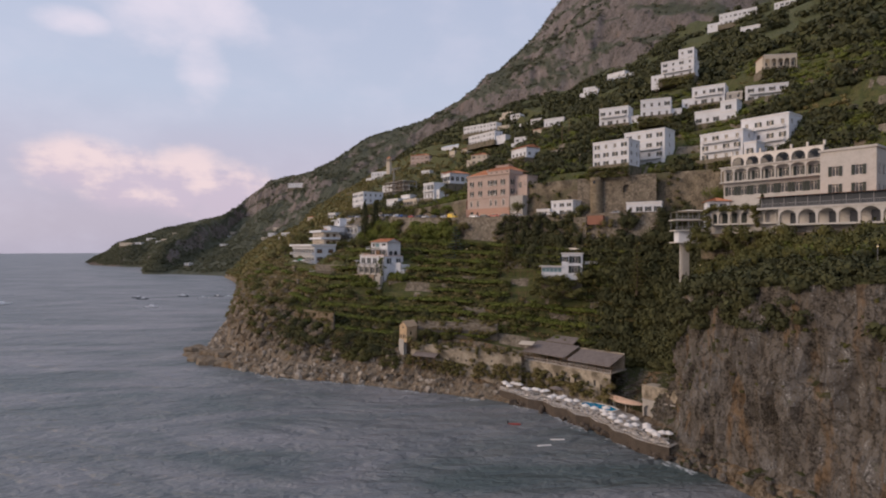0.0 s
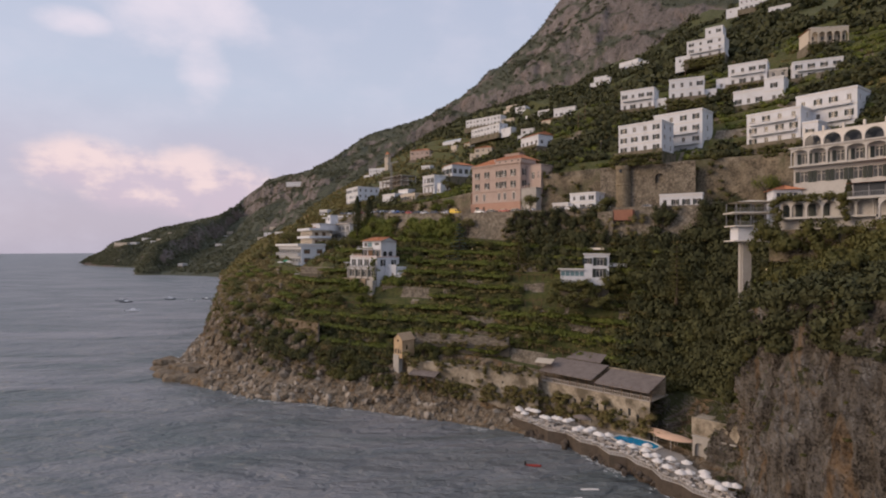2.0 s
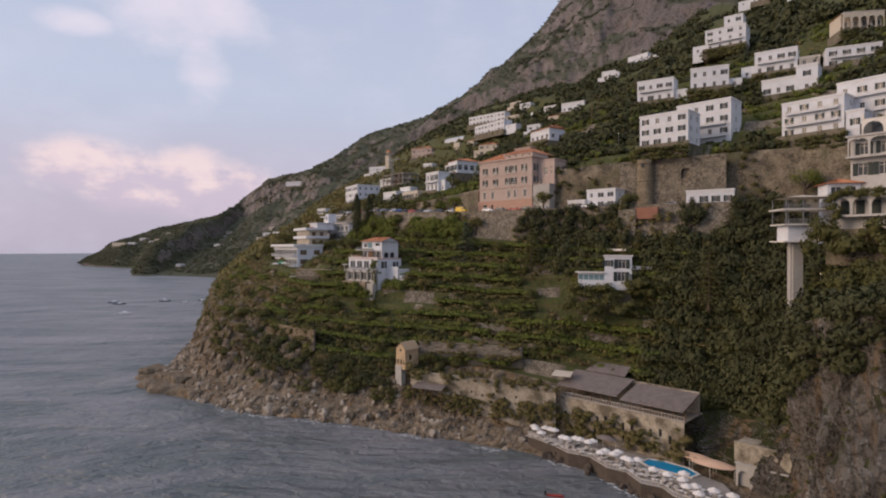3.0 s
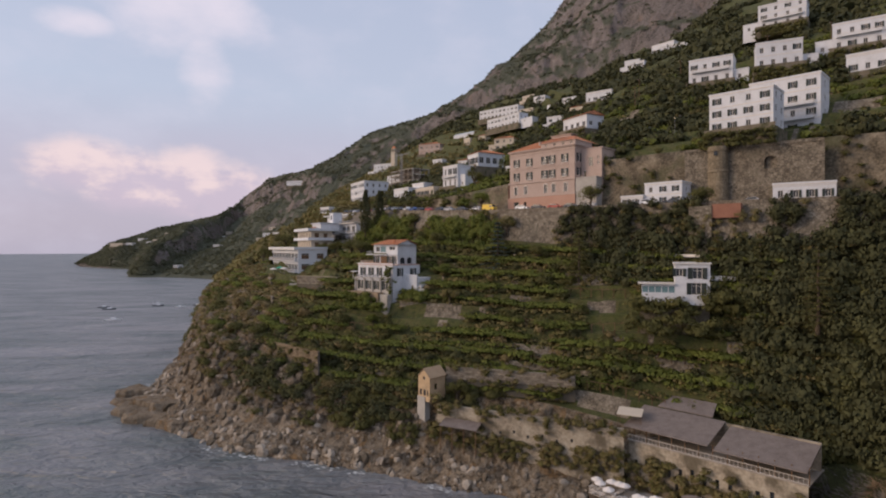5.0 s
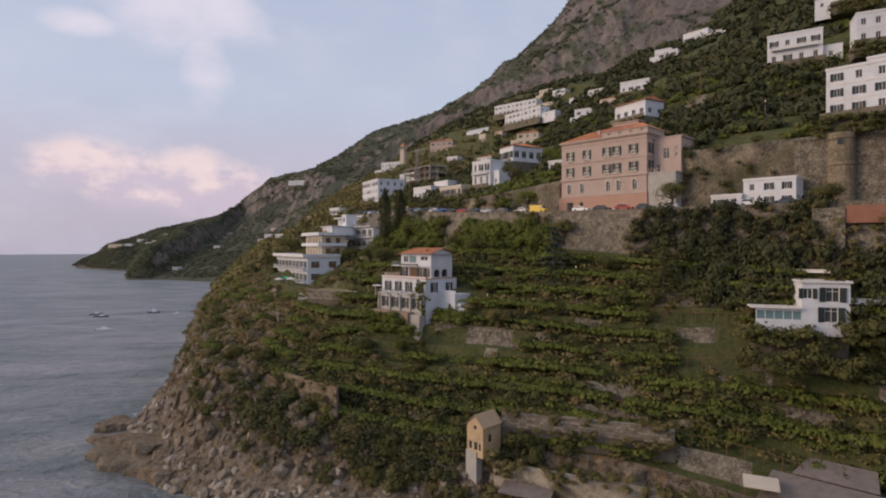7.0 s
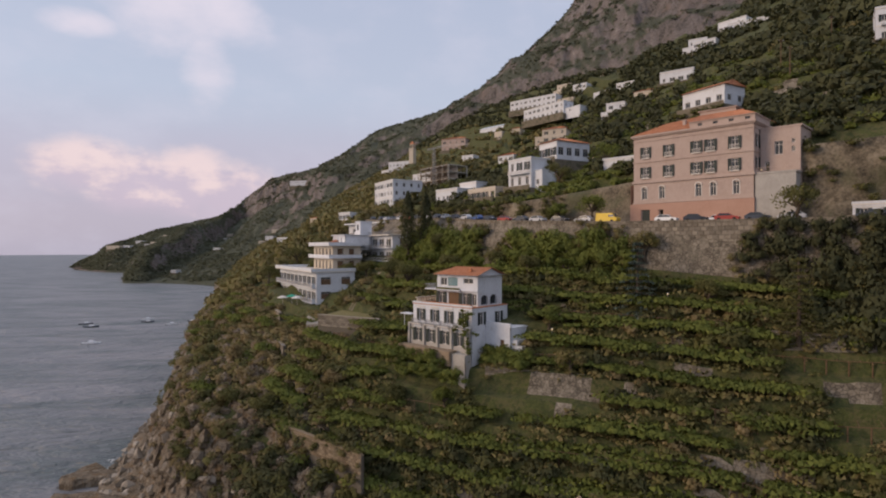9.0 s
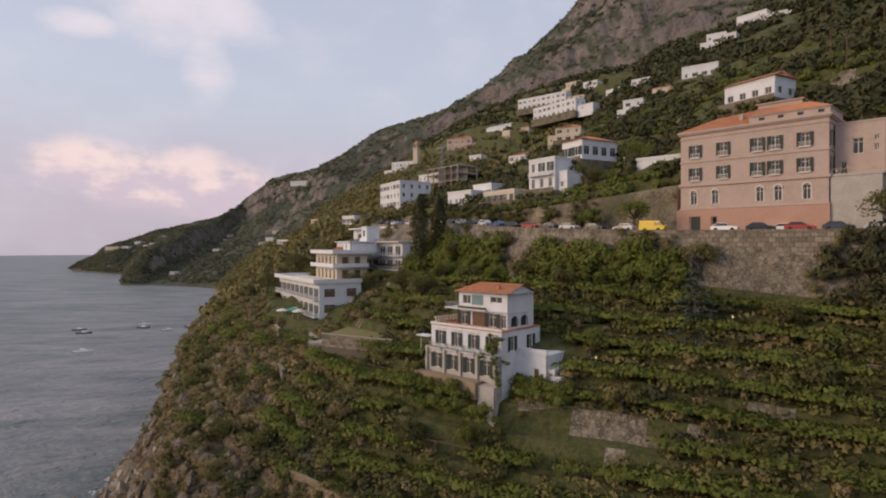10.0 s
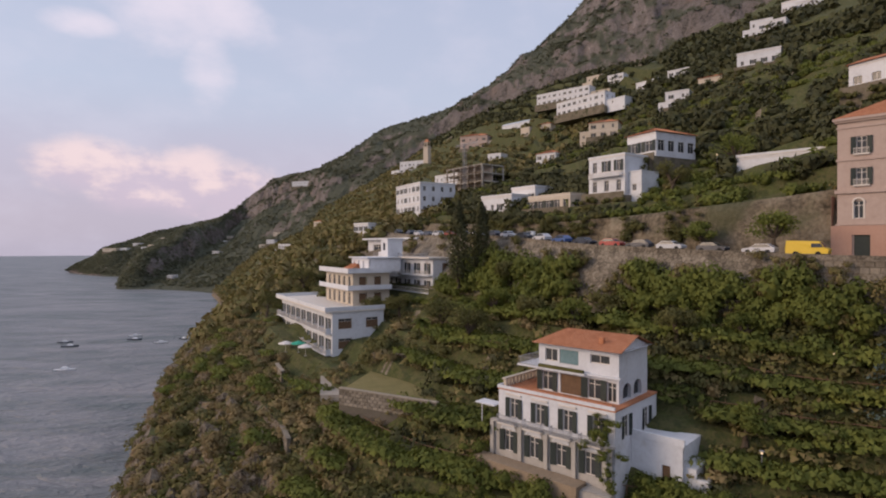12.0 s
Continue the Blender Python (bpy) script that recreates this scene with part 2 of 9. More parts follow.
M["white"] = material("whitewashed_render", [(0.51, 0.51, 0.52), (0.62, 0.63, 0.652), (0.685, 0.695, 0.715)], 0.85, 0.35, bump=0.15, spots=(0.5, 0.62, 0.75, (0.50, 0.47, 0.44), 0.55))
M["cream"] = material("cream_render", [(0.48, 0.415, 0.33), (0.57, 0.50, 0.405)], 0.85, 0.35, bump=0.15)
M["pink"] = material("pink_render", [(0.37, 0.28, 0.24), (0.44, 0.34, 0.29), (0.47, 0.37, 0.32)], 0.85, 0.3, bump=0.15, spots=(0.4, 0.56, 0.75, (0.36, 0.27, 0.22), 0.5))
M["salmon"] = material("salmon_render", [(0.40, 0.235, 0.172), (0.47, 0.295, 0.225)], 0.85, 0.4, bump=0.15, spots=(0.5, 0.6, 0.75, (0.45, 0.27, 0.2), 0.4))
M["grey"] = material("grey_render", [(0.32, 0.30, 0.27), (0.45, 0.42, 0.38)], 0.88, 0.5, bump=0.2)
M["tile"] = material("terracotta_roof_tiles", [(0.34, 0.13, 0.06), (0.48, 0.20, 0.10), (0.56, 0.27, 0.15)], 0.85, 0.9, bump=0.8, bump_scale=4)
M["glass"] = material("dark_window_glass", [(0.03, 0.035, 0.04), (0.06, 0.065, 0.07)], 0.12, 0.5, bump=0.0)
M["shutter"] = material("dark_green_shutter_paint", [(0.022, 0.03, 0.027), (0.042, 0.052, 0.046)], 0.6, 2.0, bump=0.1)
M["wood"] = material("brown_wood", [(0.10, 0.06, 0.035), (0.19, 0.115, 0.065)], 0.75, 1.5, bump=0.3)
M["trim"] = material("pale_stone_trim", [(0.58, 0.53, 0.47), (0.70, 0.65, 0.59)], 0.85, 0.8, bump=0.15)
M["asphalt"] = material("asphalt", [(0.04, 0.04, 0.042), (0.065, 0.063, 0.06)], 0.9, 0.6, bump=0.3)
M["foliage"] = material("evergreen_foliage", [(0.084, 0.084, 0.028), (0.128, 0.124, 0.041), (0.185, 0.172, 0.058)], 0.8, 0.10, bump=0.0, islands=0.08, spread=(0.36, 0.64), leaf=0.38)
M["foliage_light"] = material("bright_green_foliage", [(0.096, 0.112, 0.024), (0.148, 0.17, 0.036), (0.215, 0.232, 0.052)], 0.8, 0.12, bump=0.0, islands=0.08, spread=(0.36, 0.64), leaf=0.38)
M["foliage_dry"] = material("olive_brown_scrub", [(0.175, 0.136, 0.06), (0.25, 0.192, 0.09), (0.31, 0.235, 0.12)], 0.85, 0.15, bump=0.0, islands=0.08, spread=(0.36, 0.64), leaf=0.25)
M["foliage_mixed"] = material("weeds_and_creepers", [(0.098, 0.092, 0.031), (0.15, 0.142, 0.045), (0.23, 0.175, 0.08), (0.175, 0.175, 0.054)], 0.85, 0.2, bump=0.0, islands=0.1, spread=(0.38, 0.62), leaf=0.25)
M["pine"] = material("dark_pine_foliage", [(0.044, 0.046, 0.02), (0.066, 0.068, 0.028), (0.10, 0.10, 0.04)], 0.85, 0.12, bump=0.0, islands=0.08, spread=(0.36, 0.64), leaf=0.2)
M["wall_rock"] = material("rough_ochre_stone_face", [(0.055, 0.045, 0.03), (0.16, 0.13, 0.09), (0.27, 0.225, 0.16)], 0.92, 0.3, detail=8, bump=1.0, bump_scale=1.2, spots=(0.15, 0.52, 0.66, (0.05, 0.055, 0.022), 0.75), spread=(0.38, 0.62))
# grey-green scrub: its greyness is distance haze mixed into the leaf colour
M["macchia"] = material("hazed_macchia", [(0.085, 0.092, 0.055), (0.115, 0.12, 0.072), (0.145, 0.145, 0.095)], 0.85, 0.02, bump=0.0, islands=0.06, spread=(0.36, 0.64), leaf=0.42)
M["bark"] = material("bark", [(0.06, 0.045, 0.03), (0.11, 0.085, 0.06)], 0.95, 1.0, bump=0.6)


def sea_material():
    m = bpy.data.materials.new("sea_water")
    m.use_nodes = True
    n, l = nodes_of(m.node_tree)
    out, b = n.new("ShaderNodeOutputMaterial"), n.new("ShaderNodeBsdfPrincipled")
    l.new(b.outputs[0], out.inputs[0])
    b.inputs["Roughness"].default_value, b.inputs["IOR"].default_value = 0.42, 1.6
    geo = n.new("ShaderNodeNewGeometry")
    # wind streaks: bright and dark ripple reflections painted into the water's colour
    mp = n.new("ShaderNodeMapping")
    mp.inputs["Rotation"].default_value = (0, 0, radians(-25))
    mp.inputs["Scale"].default_value = (0.012, 0.035, 0.012)
    l.new(geo.outputs["Position"], mp.inputs[0])
    t = n.new("ShaderNodeTexNoise")
    t.inputs["Scale"].default_value, t.inputs["Detail"].default_value, t.inputs["Roughness"].default_value, t.inputs["Distortion"].default_value = 1.0, 6.0, 0.6, 1.0
    l.new(mp.outputs[0], t.inputs["Vector"])
    ramp = n.new("ShaderNodeMapRange")
    l.new(t.outputs[0], ramp.inputs[0])
    ramp.inputs[1].default_value, ramp.inputs[2].default_value = 0.35, 0.65
    mx = n.new("ShaderNodeMix")
    mx.data_type = "RGBA"
    l.new(ramp.outputs[0], mx.inputs[0])
    mx.inputs[6].default_value, mx.inputs[7].default_value = (0.06, 0.084, 0.082, 1), (0.205, 0.2, 0.208, 1)
    l.new(mx.outputs[2], b.inputs["Base Color"])
    prev = None
    for size, rot, stretch, strength, dist in ((0.03, 35, 2.4, 1.0, 6.0), (0.13, 22, 2.4, 1.0, 2.4), (0.5, 38, 1.8, 1.0, 0.75)):
        mp = n.new("ShaderNodeMapping")
        mp.inputs["Rotation"].default_value = (0, 0, radians(rot))
        mp.inputs["Scale"].default_value = (size, size * stretch, size)
        l.new(geo.outputs["Position"], mp.inputs[0])
        t = n.new("ShaderNodeTexNoise")
        t.inputs["Scale"].default_value, t.inputs["Detail"].default_value, t.inputs["Distortion"].default_value = 1.0, 4.0, 0.6
        l.new(mp.outputs[0], t.inputs["Vector"])
        bp = n.new("ShaderNodeBump")
        bp.inputs["Strength"].default_value, bp.inputs["Distance"].default_value = strength, dist
        l.new(t.outputs[0], bp.inputs["Height"])
        if prev:
            l.new(prev, bp.inputs["Normal"])
        prev = bp.outputs[0]
    l.new(prev, b.inputs["Normal"])
    return m


M["sea"] = sea_material()

# ---- building helpers ----
def mesh_object(name, verts, faces, mats, parent=None, index=None, smooth=False):
    me = bpy.data.meshes.new(name)
    me.from_pydata([tuple(v) for v in verts], [], [tuple(f) for f in faces])
    for mt in mats if isinstance(mats, (list, tuple)) else [mats]:
        me.materials.append(mt)
    if index is not None:
        me.polygons.foreach_set("material_index", np.asarray(index, dtype=np.int32))
    if smooth:
        me.polygons.foreach_set("use_smooth", np.ones(len(me.polygons), dtype=bool))
    me.update()
    ob = new(name, me)
    if parent:
        ob.parent = parent
    return ob


def quick_mesh(name, verts, quads, mat, parent=None):
    """A large mesh of quads from arrays."""
    me = bpy.data.meshes.new(name)
    verts, quads = np.asarray(verts, dtype=np.float32), np.asarray(quads, dtype=np.int32)
    me.vertices.add(len(verts))
    me.vertices.foreach_set("co", verts.ravel())
    me.loops.add(quads.size)
    me.loops.foreach_set("vertex_index", quads.ravel())
    me.polygons.add(len(quads))
    me.polygons.foreach_set("loop_start", np.arange(0, quads.size, 4, dtype=np.int32))
    me.polygons.foreach_set("loop_total", np.full(len(quads), 4, dtype=np.int32))
    me.materials.append(mat)
    me.update(calc_edges=True)
    ob = new(name, me)
    if parent:
        ob.parent = parent
    return ob


def catmull(points, t):
    """The point at t (in stations) on a smooth line through the points."""
    n = len(points)
    k = min(max(int(math.floor(t)), 0), n - 2)
    u = t - k
    p0, p1, p2, p3 = (np.array(points[min(max(k + d, 0), n - 1)], dtype=float) for d in (-1, 0, 1, 2))
    a = 0.5 * ((2 * p1) + (p2 - p0) * u + (2 * p0 - 5 * p1 + 4 * p2 - p3) * u * u + (3 * p1 - p0 - 3 * p2 + p3) * u ** 3)
    return 0.7 * a + 0.3 * (p1 + (p2 - p1) * u)


def fractal(x, y, z, octaves=5):
    return noise.fractal(Vector((x, y, z)), 1.0, 2.1, octaves)


# ---- the hillside: contour lines in plan, from behind the start to the far bay ----
SHORE = [(95, -150, 0), (72, 40, 0), (59, 104, 0), (51, 124, 0), (49, 130, 0), (42, 143, 0), (30, 168, 0), (5, 186, 0), (-28, 204, 0), (-62, 220, 0), (-98, 258, 0), (-112, 325, 0), (-128, 400, 0), (-160, 560, 0), (-230, 780, 0), (-290, 935, 0)]
SHELF = [(97, -150, 4), (74, 40, 4), (61, 105, 4), (54, 126, 3), (58, 137, 3), (57, 151, 3), (42, 176, 3), (9, 191, 4), (-25, 208, 4), (-57, 226, 5), (-86, 258, 5), (-106, 323, 6), (-123, 400, 6), (-155, 560, 6), (-226, 780, 6), (-286, 935, 6)]
CLIFF_TOP = [(112, -150, 45), (82, 40, 45), (64, 100, 42), (59, 137, 36), (65, 146, 16), (62, 167, 12), (42, 181, 12), (14, 199, 16), (-20, 216, 15), (-54, 237, 18), (-78, 261, 26), (-97, 319, 31), (-113, 399, 34), (-140, 560, 30), (-208, 780, 30), (-262, 935, 30)]
TERRACES = [(128, -150, 49), (100, 40, 49), (84, 101, 50), (76, 147, 47), (74, 156, 37), (72, 172, 33), (55, 194, 35), (25, 211, 34), (-8, 229, 35), (-42, 250, 34), (-58, 278, 36), (-81, 322, 39), (-99, 400, 47), (-122, 560, 55), (-180, 780, 60), (-230, 935, 55)]
UNDER_ROAD = [(152, -150, 56), (124, 40, 56), (110, 102, 56), (101, 149, 55), (95, 161, 54), (84, 178, 51), (59, 195, 49), (31, 224, 51), (10, 243, 53), (-12, 270, 54), (-30, 298, 53), (-48, 335, 56), (-68, 400, 67), (-88, 560, 75), (-135, 780, 80), (-195, 935, 70)]
ROAD_EDGE = [(158, -150, 61), (130, 40, 61), (116, 100, 61), (106, 150, 61), (99, 163, 61), (87, 180, 61), (62, 197, 61), (32, 226, 61.3), (12, 245, 61.6), (-8, 272, 63), (-20, 300, 65), (-38, 335, 66), (-55, 400, 70), (-75, 560, 80), (-120, 780, 85), (-180, 935, 75)]
ROAD_INNER = [(167, -148, 61), (139, 42, 61), (125, 104, 61), (114, 155, 61), (107, 169, 61), (94, 187, 61), (70, 205, 61), (39, 232, 61.3), (19, 251, 61.6), (0, 276, 63), (-12, 304, 65), (-29, 338, 66), (-46, 403, 70), (-66, 563, 80), (-112, 783, 85), (-172, 938, 75)]
ROAD_WALL_TOP = [(168, -147, 76), (140, 43, 76), (126, 105, 76), (115, 156, 76), (108, 170, 76), (95, 188, 76), (71, 206, 76), (40, 233, 75), (20.5, 252, 71), (1, 277, 68.5), (-11, 305, 68.3), (-28, 339, 69.5), (-45, 404, 73), (-65, 564, 86), (-111, 784, 92), (-171, 939, 84)]
HOUSES_LOW = [(200, -150, 94), (175, 40, 94), (152, 118, 94), (135, 170, 93), (130, 180, 93), (118, 200, 93), (98, 224, 92), (68, 250, 92), (48, 272, 90), (34, 297, 84), (15, 325, 84), (-8, 362, 82), (-28, 412, 82), (-45, 562, 106), (-90, 780, 120), (-150, 940, 110)]
HOUSES_HIGH = [(250, -150, 124), (225, 50, 124), (190, 140, 123), (170, 186, 121), (163, 196, 120), (150, 215, 118), (130, 240, 116), (100, 270, 116), (85, 300, 115), (75, 340, 115), (66, 380, 115), (52, 432, 112), (35, 482, 114), (5, 602, 138), (-40, 800, 150), (-100, 960, 140)]
HILL_UPPER = [(330, -150, 170), (310, 80, 170), (265, 180, 170), (240, 230, 170), (235, 240, 169), (225, 260, 168), (205, 290, 166), (180, 330, 165), (165, 380, 165), (155, 420, 167), (140, 460, 170), (125, 522, 176), (112, 602, 192), (95, 720, 215), (30, 880, 215), (-40, 1000, 180)]
HILL_TOP = [(520, -100, 290), (500, 120, 290), (450, 240, 290), (420, 330, 290), (412, 360, 290), (400, 400, 290), (380, 460, 290), (360, 520, 290), (340, 570, 295), (320, 620, 300), (300, 680, 288), (280, 740, 285), (260, 800, 275), (200, 900, 285), (100, 1020, 255), (20, 1100, 230)]
CONTOURS = [SHORE, SHELF, CLIFF_TOP, TERRACES, UNDER_ROAD, ROAD_EDGE, ROAD_INNER, ROAD_WALL_TOP, HOUSES_LOW, HOUSES_HIGH, HILL_UPPER, HILL_TOP]
STEPS = {2: 5, 3: 5, 7: 4, 8: 6, 9: 8}        # stone-faced terraces between two contours
BANDS = [9, 36, 25, 25, 6, 4, 6, 16, 24, 24, 12]   # rows of faces between two contours


def stair(u, n):
    """Treads and steep risers: n terraces over 0 to 1."""
    k = math.floor(u * n * 0.99999)
    w = u * n - k
    return (k + (0.12 * w / 0.72 if w < 0.72 else 0.12 + 0.88 * (w - 0.72) / 0.28)) / n


COLUMNS = np.unique(np.concatenate([np.arange(0, 1, 1 / 12), np.arange(1, 4.8, 1 / 44), np.arange(4.8, 6.8, 1 / 28), np.arange(6.8, 11, 1 / 44), np.arange(11, 12, 1 / 28), np.arange(12, 15.001, 1 / 14)]))
GRID = [[catmull(c, s) for s in COLUMNS] for c in CONTOURS]


def build_land():
    rows, kinds, vs = [], [], []
    for b, count in enumerate(BANDS):
        last = b == len(BANDS) - 1
        for k in range(count + (1 if last else 0)):
            u = k / count
            row = []
            for i, s in enumerate(COLUMNS):
                lo, hi = GRID[b][i], GRID[b + 1][i]
                p = lo + (hi - lo) * u
                if b in STEPS and 2 < s < 14:
                    wob = 0.08 * fractal(s * 1.7, b + 0.3, 2.0, 3)
                    q = stair(min(max(u + wob * math.sin(math.pi * u), 0), 1), STEPS[b])
                    p[2] = lo[2] + (hi[2] - lo[2]) * q
                row.append(p)
            rows.append(row)
            vs.append(b + u)
    grid = np.array(rows)
    nv, nu = grid.shape[:2]
    # outward direction in plan
    du = np.gradient(grid, axis=1)
    out = np.stack([-du[..., 1], du[..., 0], np.zeros_like(du[..., 0])], -1)
    out /= np.linalg.norm(out, axis=-1, keepdims=True) + 1e-9
    out = out if (out[2, nu // 2] @ np.array([-0.5, -0.8, 0])) > 0 else -out
    for r in range(nv):
        v = vs[r]
        for c in range(nu):
            x, y, z = grid[r, c]
            s = COLUMNS[c]
            far = 1.0 if s < 12 else 2.0
            if v < 1:
                block = noise.voronoi(Vector((x * 0.26, y * 0.26, z * 0.3)))[0]
                a = (2.4 * fractal(x * 0.09, y * 0.09, z * 0.1) + 1.2 * fractal(x * 0.4, y * 0.4, z * 0.4, 3) + 2.2 * (block[1] - block[0])) * (0.4 + v)
                if 3.6 < s < 6.3:
                    a *= 0.25
                if s > 8.4:
                    a = min(a, 2.0)
                grid[r, c] += out[r, c] * a * far + np.array([0, 0, 0.9 * fractal(x * 0.2, y * 0.2, 7) * v])
            elif v < 2.0:
                w = math.sin(math.pi * min(max((v - 1), 0), 1)) * 0.7 + 0.3
                ridge = abs(fractal(x * 0.045, y * 0.045, z * 0.025 + 9))
                k = 1.2 if s < 4.7 else 0.9
                rib = abs(fractal(x * 0.16, y * 0.16, z * 0.03 + 4, 4))
                a = w * k * (3.2 * fractal(x * 0.05, y * 0.05, z * 0.012) + 1.6 * fractal(x * 0.15, y * 0.15, z * 0.03, 5) + 1.5 * fractal(x * 0.5, y * 0.5, z * 0.12, 4) - 3.4 * ridge - 3.6 * rib + 1.9)
                block = noise.voronoi(Vector((x * 0.3, y * 0.3, z * 0.22)))[0]
                a += 1.6 * (block[1] - block[0]) * (1.0 if s > 5.4 else 0.6)
                if 8.4 < s < 12.5:
                    a = max(min(a, 0.8), -5.0)
                grid[r, c] += out[r, c] * a * far
                grid[r, c, 2] += 0.8 * fractal(x * 0.13, y * 0.13, z * 0.1 + 3) * w
            elif 6.05 < v < 7:
                grid[r, c] += out[r, c] * (1.1 * fractal(x * 0.12, y * 0.12, z * 0.12) + 0.5 * fractal(x * 0.4, y * 0.4, z * 0.4, 3))
            elif v < 4 or v > 7.05:
                grid[r, c, 2] += 0.5 * far * fractal(x * 0.07, y * 0.07, 1.5) * min(1, abs(v - 2) * 3)
                if v > 9:
                    grid[r, c, 2] += (v - 9) * 6 * fractal(x * 0.015, y * 0.015, 4)
    grid[0, :, 2] = -2.5
    faces, index = [], []
    for r in range(nv - 1):
        b = int(vs[r])
        for c in range(nu - 1):
            a = r * nu + c
            faces.append((a, a + 1, a + nu + 1, a + nu))
            rise = grid[r + 1, c, 2] - grid[r, c, 2]
            run = np.linalg.norm(grid[r + 1, c, :2] - grid[r, c, :2]) + 1e-6
            s = COLUMNS[c]
            if b == 0:
                k = 2
            elif b == 1:
                k = 1 if s < 5.4 else (2 if s < 11.6 else 0)
            elif b == 6:
                k = 5
            elif b == 5:
                k = 4
            elif b == 2 and 8.9 < s < 11.6 and rise / run > 0.9 and fractal(grid[r, c, 0] * 0.06, grid[r, c, 1] * 0.06, 5.0, 3) > -0.12:
                k = 2
            elif b in (4, 6) or (b in STEPS and rise / run > 1.6 and fractal(grid[r, c, 0] * 0.07, grid[r, c, 1] * 0.07, b * 3.0 + round(vs[r] * 5), 3) > 0.3):
                k = 3
            else:
                k = 0
            index.append(k)
    land = mesh_object("ground", grid.reshape(-1, 3), faces, [M["ground"], M["cliff"], M["rock"], M["stone_wall"], M["asphalt"], M["wall_rock"]], index=index, smooth=False)
    land.data.polygons.foreach_set("use_smooth", np.isin(np.array(index), (5,)))
    tagged(land, "steep terraced limestone hillside above the sea", "hillside", kind="structure")
    return land, grid, np.array(vs)


land, LAND, LAND_V = build_land()
LAND_XY = LAND.reshape(-1, 3)


def ground_z(x, y):
    """The height of the hillside at a place, from its nearest corners."""
    d = (LAND_XY[:, 0] - x) ** 2 + (LAND_XY[:, 1] - y) ** 2
    k = np.argsort(d)[:4]
    w = 1 / (d[k] + 0.05)
    return float((LAND_XY[k, 2] * w).sum() / w.sum())


def on_land(s, v):
    """A place on the hillside by station along the coast and by contour."""
    c = np.interp(s, COLUMNS, np.arange(len(COLUMNS)))
    r = np.interp(v, LAND_V, np.arange(len(LAND_V)))
    r0, c0 = min(int(r), LAND.shape[0] - 2), min(int(c), LAND.shape[1] - 2)
    a, b = r - r0, c - c0
    return (LAND[r0, c0] * (1 - a) * (1 - b) + LAND[r0 + 1, c0] * a * (1 - b) + LAND[r0, c0 + 1] * (1 - a) * b + LAND[r0 + 1, c0 + 1] * a * b)


# ---- the mountain and the far headlands ----
FAR_SHORE = [(-832, 1590, 0), (-752, 1500, 0), (-690, 1440, 0), (-605, 1377, 0), (-478, 1070, 0), (-440, 1042, 0), (-416, 1037, 0), (-369, 1014, 0), (-324, 985, 0), (-270, 930, 0), (-150, 960, 70), (-60, 1010, 110), (20, 1090, 150), (120, 1040, 180), (210, 930, 200), (290, 850, 210), (350, 770, 210), (440, 690, 210), (580, 640, 210)]
FAR_SLOPE = [(-853, 1600, 8), (-800, 1600, 35), (-735, 1580, 55), (-640, 1540, 66), (-520, 1200, 30), (-465, 1200, 62), (-500, 1800, 112), (-415, 1715, 148), (-352, 1640, 165), (-255, 1480, 172), (-190, 1260, 185), (-110, 1280, 235), (0, 1280, 290), (110, 1220, 340), (220, 1120, 390), (310, 1080, 430), (370, 1060, 470), (480, 1000, 520), (650, 950, 560)]
FAR_RIDGE = [(-856, 1620, 6), (-882, 1855, 55), (-814, 1850, 84), (-713, 1843, 111), (-628, 1837, 132), (-544, 1831, 152), (-518, 1930, 208), (-425, 1830, 248), (-365, 1768, 261), (-259, 1610, 257), (-193, 1555, 279), (-95, 1598, 350), (23, 1540, 381), (121, 1432, 405), (222, 1325, 460), (309, 1319, 547), (353, 1316, 609), (480, 1300, 760), (700, 1250, 900)]


